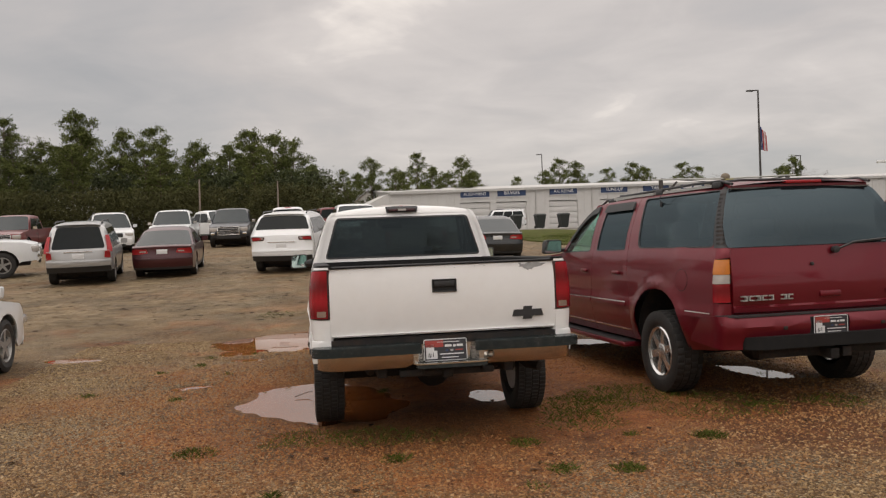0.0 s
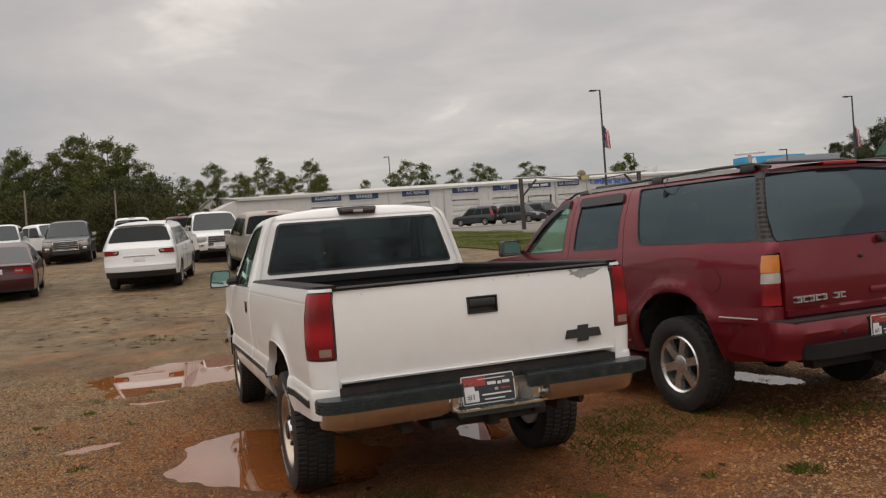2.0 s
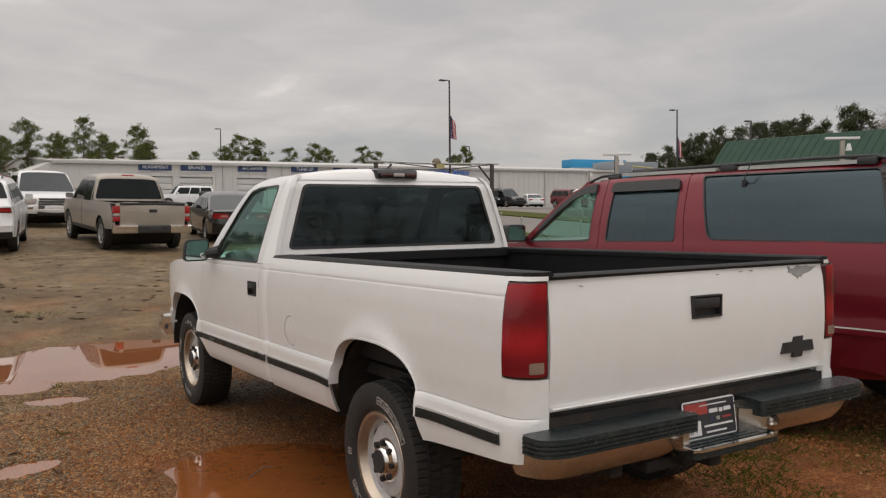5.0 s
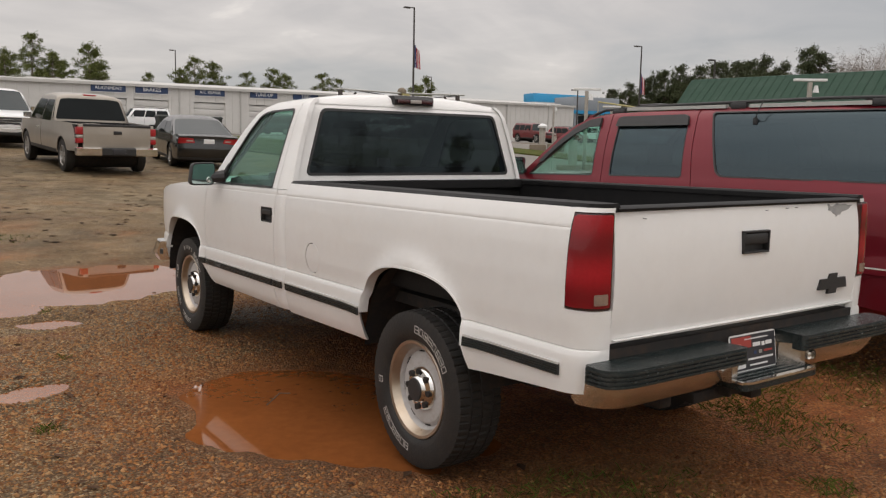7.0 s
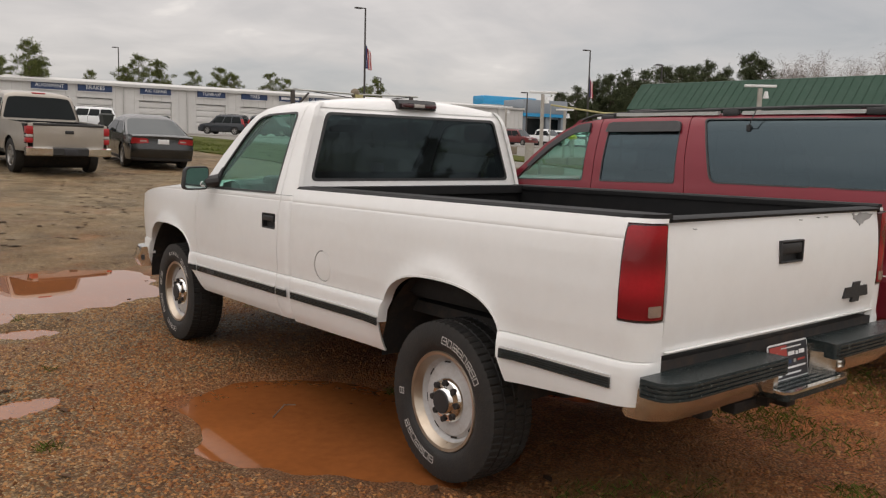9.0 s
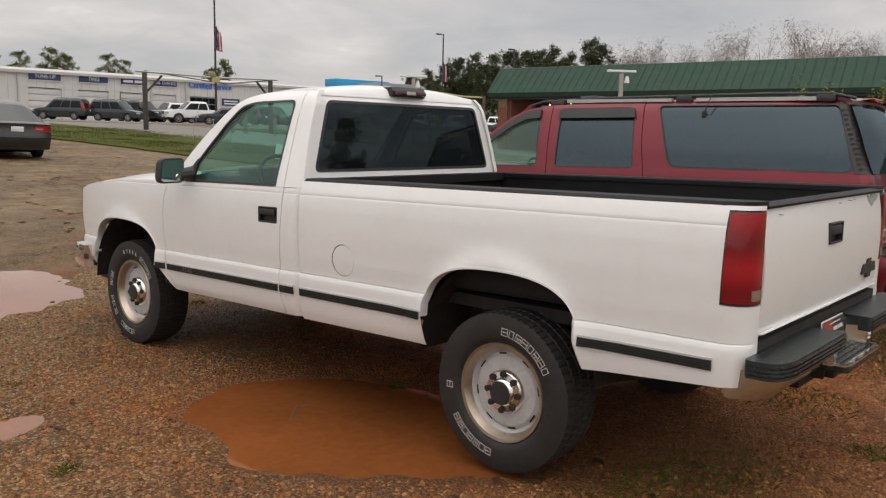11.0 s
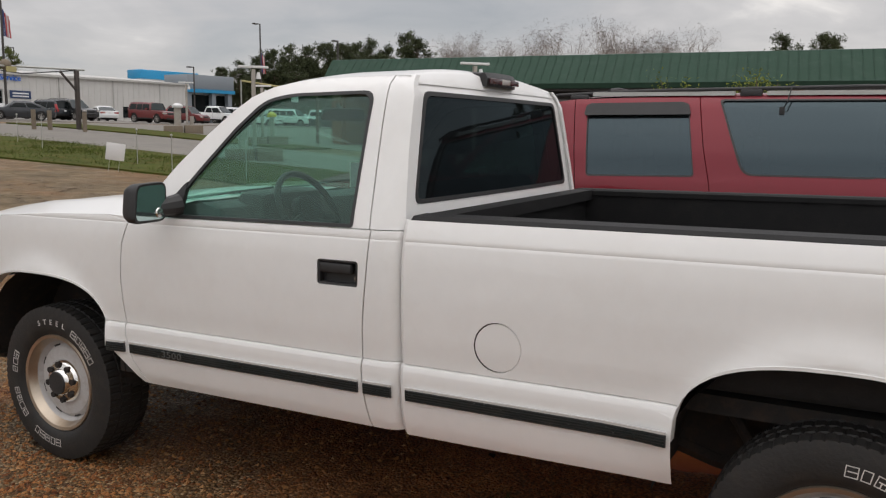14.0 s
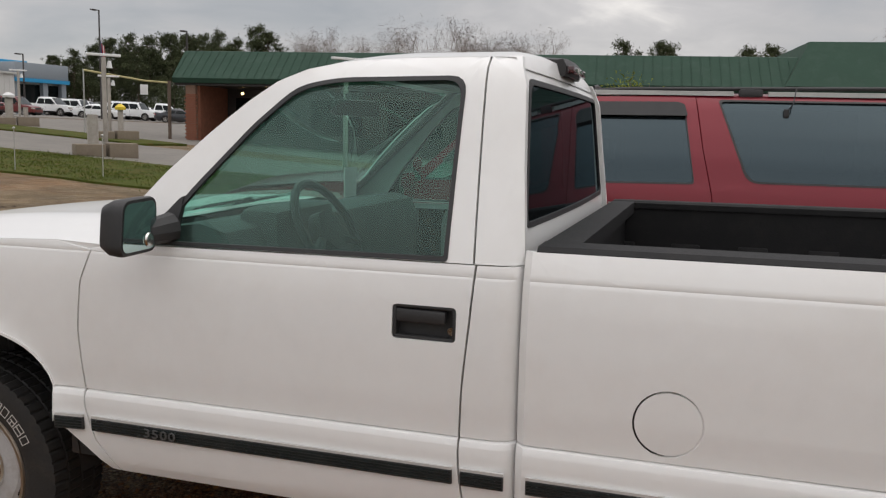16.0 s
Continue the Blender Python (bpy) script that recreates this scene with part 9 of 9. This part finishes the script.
for k in range(22):
    az = 45.5 + 16 * k / 22
    sow(DARKP, 13, az, rt.uniform(150, 175) if az < 54 else rt.uniform(125, 150), np.interp(az, [45, 52, 60, 62], [3.3, 4.9, 5.2, 5.0]) * rt.uniform(0.75, 0.95), -3.3, 0.3)
for az, el, r in ((62.5, 6.1, 100), (63.8, 6.2, 104), (65.2, 5.9, 98), (68.8, 6.5, 100), (71.4, 7.0, 96), (72.6, 7.4, 100), (76.1, 6.1, 98), (77.4, 6.0, 100), (79.6, 6.5, 96), (101, 7.5, 90), (104, 7.2, 92), (66.8, 5.2, 106), (75.2, 5.8, 108), (13, 4.0, 140), (12, 3.9, 142), (24, 3.7, 140), (28.5, 3.7, 145), (34.5, 3.5, 150), (36, 3.4, 150)):
    sow(BARE, 12, az, r, el, -3.3, 0.3)
# woods behind the camera, mirrored in the vehicles' windows
for az, el, r in ((155, 13, 42), (171, 12, 46), (185, 15, 40), (199, 14, 42), (214, 12, 46), (230, 12, 48)):
    sow(BARE, 12, az, r, el, 0, 0)
for k in range(14):
    sow(PINES if k % 2 else DARKP, 13, 140 + 190 * k / 14, 62 + rt.uniform(-6, 6), rt.uniform(6, 9.5), 0, 0)


def scrub(name, pts, count, size, material, label, seed):
    """Low leafy growth along a line of (x, y, height): one object of stuff."""
    rng = np.random.default_rng(seed)
    cs = []
    for k in range(count):
        t = rng.uniform(0, len(pts) - 1.001); i = int(t); f = t - i
        x, y, h = (pts[i][j] * (1 - f) + pts[i + 1][j] * f for j in range(3))
        cs.append((x + rng.normal(0, 1.2), y + rng.normal(0, 1.2), rise(x, y) + h * rng.random() ** 1.3))
    v, f = leaves(rng, cs, 46, size, size * 3.0, 0.8)
    return tagged(new(name, leaf_mesh(name, v, f, material)), label, "undergrowth", kind="stuff")


scrub("woods_edge_scrub", [(*spot(a, 74, -0.9, -6.9), 4.2) for a in range(-32, 2, 3)], 2800, 0.13, M_SCRUB, "dense dark undergrowth along the woods", 5)
scrub("woods_inner_scrub", [(*spot(a, 88, -0.9, -6.9), 6.5) for a in range(-32, 2, 3)], 2600, 0.18, M_NEEDLE2, "dark understorey inside the woods", 6)
scrub("far_woods_scrub", [(*spot(a, 160 if a < 54 else 130, -3.3, 0.3), 6.0) for a in range(47, 66, 3)], 1500, 0.22, M_NEEDLE2, "dark understorey of the far woods", 7)


scrub("hillside_scrub", [(*spot(a, 100, -3.3, 0.3), 5.0) for a in range(84, 112, 4)], 1300, 0.26, M_SCRUB, "brown-green wooded hillside beyond the porch", 8)


def leafy_bush(x, y, h, wide, seed):
    rng = np.random.default_rng(seed)
    z = rise(x, y)
    T = thing("young_tree", "young tree with fresh yellow-green leaves", "tree", "young leafy trees", m=pose(x, y, z))
    bm = bmesh.new(); cs = []
    for k in range(16):
        a = rng.uniform(0, 2 * math.pi)
        p = Vector((math.cos(a) * wide * rng.uniform(0.2, 1), math.sin(a) * wide * rng.uniform(0.2, 1), h * rng.uniform(0.55, 1.0)))
        tube(bm, [(0, 0, -0.1), (p.x * 0.3, p.y * 0.3, p.z * 0.5), p], [0.04, 0.025, 0.008], 5)
        for i in range(9):
            q = Vector((p.x * 0.3, p.y * 0.3, p.z * 0.5)).lerp(p, rng.uniform(0.2, 1.05)); cs.append((q.x, q.y, q.z))
    part("trunk", bm, M_BARK, T)
    v, f = leaves(rng, cs, 15, 0.05, 0.19, 0.9, 0.4)
    o = new("foliage", leaf_mesh("foliage", v, f, M_FRESH)); o.parent = T


for az, r, h, w in ((78.4, 24.3, 3.15, 0.8), (81.0, 24.8, 3.05, 0.9), (83.8, 24.5, 3.2, 0.7)):
    leafy_bush(*spot(az, r), h, w, int(az * 10))


# ---- small things on the ground ----
def pebbles(count, seed):
    """Angular half-sunk stones, dense on the gravel, sparse on the clay, none under water."""
    rng = np.random.default_rng(seed)
    X, Y = np.array(gx), np.array(gy)
    Z = np.array([v[2] for v in g_verts]).reshape(len(gy), len(gx))
    x, y = rng.uniform(-4.4, 4.6, count), rng.uniform(-5.6, 6.6, count)
    i, j = np.clip(np.searchsorted(X, x) - 1, 0, len(X) - 2), np.clip(np.searchsorted(Y, y) - 1, 0, len(Y) - 2)
    u, v = (x - X[i]) / (X[i + 1] - X[i]), (y - Y[j]) / (Y[j + 1] - Y[j])
    z = (Z[j, i] * (1 - u) + Z[j, i + 1] * u) * (1 - v) + (Z[j + 1, i] * (1 - u) + Z[j + 1, i + 1] * u) * v
    # clay patches: a coarse field of noise, and the washed ground between the vehicles
    cs = np.arange(-8, 8, 0.2)
    field = np.array([[noise.noise(Vector((a * 0.6, b * 0.6, 9.0))) + 0.5 * noise.noise(Vector((a * 1.9, b * 1.9, 4.0))) for a in cs] for b in cs])
    p = field[((y + 8) / 0.2).astype(int), ((x + 8) / 0.2).astype(int)]
    near = np.hypot((x - 0.9) / 2.3, (y - 0.4) / 1.7) + 0.35 * p
    dense = np.clip((near - 0.65) / 0.5, 0.12, 1.0) * np.clip(1.0 - 1.3 * (p - 0.25), 0.35, 1.0)
    keep = (rng.random(count) < dense) & (z - np.array([rise(a, b) for a, b in zip(x, y)]) > -0.017)
    keep &= ~((np.abs(x) < 0.8) & (y > -0.6) & (y < 4.0) & (rng.random(count) < 0.7))
    x, y, z = x[keep], y[keep], z[keep]
    n = len(x)
    s = 0.0052 + 0.0098 * rng.random(n) ** 2.0
    ph = rng.uniform(0, 2 * math.pi, n)[:, None] + np.arange(4) * math.pi / 2 + rng.normal(0, 0.28, (n, 4))
    rad = s[:, None] * rng.uniform(0.75, 1.35, (n, 4))
    P = np.empty((n, 5, 3))
    P[:, :4, 0], P[:, :4, 1] = x[:, None] + rad * np.cos(ph), y[:, None] + rad * np.sin(ph)
    P[:, :4, 2] = z[:, None] - 0.0015 + s[:, None] * rng.uniform(0.0, 0.35, (n, 4))
    P[:, 4] = np.stack([x + s * rng.normal(0, 0.35, n), y + s * rng.normal(0, 0.35, n), z + s * rng.uniform(0.55, 1.0, n)], 1)
    F = np.array([(0, 1, 4), (1, 2, 4), (2, 3, 4), (3, 0, 4)])[None] + 5 * np.arange(n)[:, None, None]
    return leaf_mesh("gravel", P.reshape(-1, 3), F.reshape(-1, 3), M_STONE)


tagged(new("gravel", pebbles(215000, 3)), "loose tan, grey and reddish gravel stones", "gravel", kind="stuff")


def tufts(places, seed):
    rng = np.random.default_rng(seed)
    V, F, k = [], [], 0
    for x0, y0, r, n in places:
        for _ in range(n):
            a, d = rng.uniform(0, 2 * math.pi), r * math.sqrt(rng.random())
            x, y = x0 + d * math.cos(a), y0 + d * math.sin(a)
            z = ground_z(x, y)
            h, w = rng.uniform(0.015, 0.055) * (1.2 - 0.6 * d / r), rng.uniform(0.0012, 0.003)
            b = rng.uniform(0, 2 * math.pi); lean = rng.normal(0, 0.03, 2)
            dx, dy = math.cos(b) * w, math.sin(b) * w
            V += [(x - dx, y - dy, z - 0.005), (x + dx, y + dy, z - 0.005), (x + lean[0] * 0.5 + dx * 0.7, y + lean[1] * 0.5 + dy * 0.7, z + h * 0.6), (x + lean[0], y + lean[1], z + h)]
            F.append((4 * k, 4 * k + 1, 4 * k + 2, 4 * k + 3)); k += 1
    return leaf_mesh("grass_tufts", np.array(V), np.array(F), M_GRASS)


rg = random.Random(8)
tuft_places = [(1.82, -1.4, 0.12, 260), (0.96, -2.05, 0.10, 200), (0.51, -1.24, 0.12, 160), (-0.43, -1.42, 0.10, 150), (-1.81, -0.85, 0.16, 240), (0.58, -1.94, 0.1, 140), (1.35, -0.05, 0.45, 900), (1.8, 0.25, 0.5, 900), (2.35, -0.45, 0.6, 800), (1.15, -0.45, 0.3, 300), (-1.0, -0.6, 0.3, 300), (-0.55, -0.7, 0.35, 400), (-0.1, -0.8, 0.25, 120), (1.1, -0.7, 0.35, 350), (-1.6, 9.6, 0.5, 300), (3.3, -0.6, 0.3, 300)]
tuft_places += [(rg.uniform(-3.5, 4.2), rg.uniform(-4, 5), rg.uniform(0.04, 0.1), rg.randint(25, 90)) for _ in range(26)]
tagged(new("grass_tufts", tufts(tuft_places, 2)), "thin grass tufts coming through wet gravel", "grass", kind="stuff")
verge_places = []
for k in range(150):
    y = rg.uniform(8, 40)
    x = rg.uniform(verge_edge(y), 18.0)
    verge_places.append((x, y, rg.uniform(0.3, 0.7), 190))


def verge_mesh():
    rng = np.random.default_rng(12)
    V, F, k = [], [], 0
    for x0, y0, r, n in verge_places:
        for _ in range(n):
            x, y = x0 + rng.normal(0, r), y0 + rng.normal(0, r)
            z = rise(x, y) + 0.045
            h, w, b = rng.uniform(0.025, 0.07), rng.uniform(0.006, 0.012), rng.uniform(0, 6.28)
            V += [(x - w * math.cos(b), y - w * math.sin(b), z), (x + w * math.cos(b), y + w * math.sin(b), z), (x + rng.normal(0, 0.04), y + rng.normal(0, 0.04), z + h)]
            F.append((3 * k, 3 * k + 1, 3 * k + 2)); k += 1
    me = bpy.data.meshes.new("verge_grass"); me.from_pydata(V, [], F); me.materials.append(M_GRASS)
    return me


tagged(new("verge_grass", verge_mesh()), "ragged green and straw-coloured verge grass", "grass", kind="stuff")


def litter(count, seed):
    rng = np.random.default_rng(seed)
    V, F = [], []
    for k in range(count):
        x, y = rng.uniform(-13, 9), rng.uniform(-5, 32)
        z = ground_z(x, y) + 0.006
        a, s = rng.uniform(0, 6.28), rng.uniform(0.015, 0.05) * (1 if y < 9 else 2.2)
        c, q = math.cos(a) * s, math.sin(a) * s
        V += [(x - c, y - q, z), (x + q * 0.5, y - c * 0.5, z + 0.006), (x + c, y + q, z + 0.002), (x - q * 0.5, y + c * 0.5, z + 0.008)]
        F.append((4 * k, 4 * k + 1, 4 * k + 2, 4 * k + 3))
    return leaf_mesh("leaf_litter", np.array(V), np.array(F), M_LITTER)


tagged(new("leaf_litter", litter(2600, 9)), "dark dead leaves and bits scattered on gravel", "litter", kind="stuff")
bm = bmesh.new(); tube(bm, [(-1.15, 1.25, -0.01), (-1.02, 1.36, 0.012), (-0.98, 1.30, 0.02)], 0.004, 5)
solo("twig", bm, M_BARK, "small bent twig lying in the puddle", "twig")
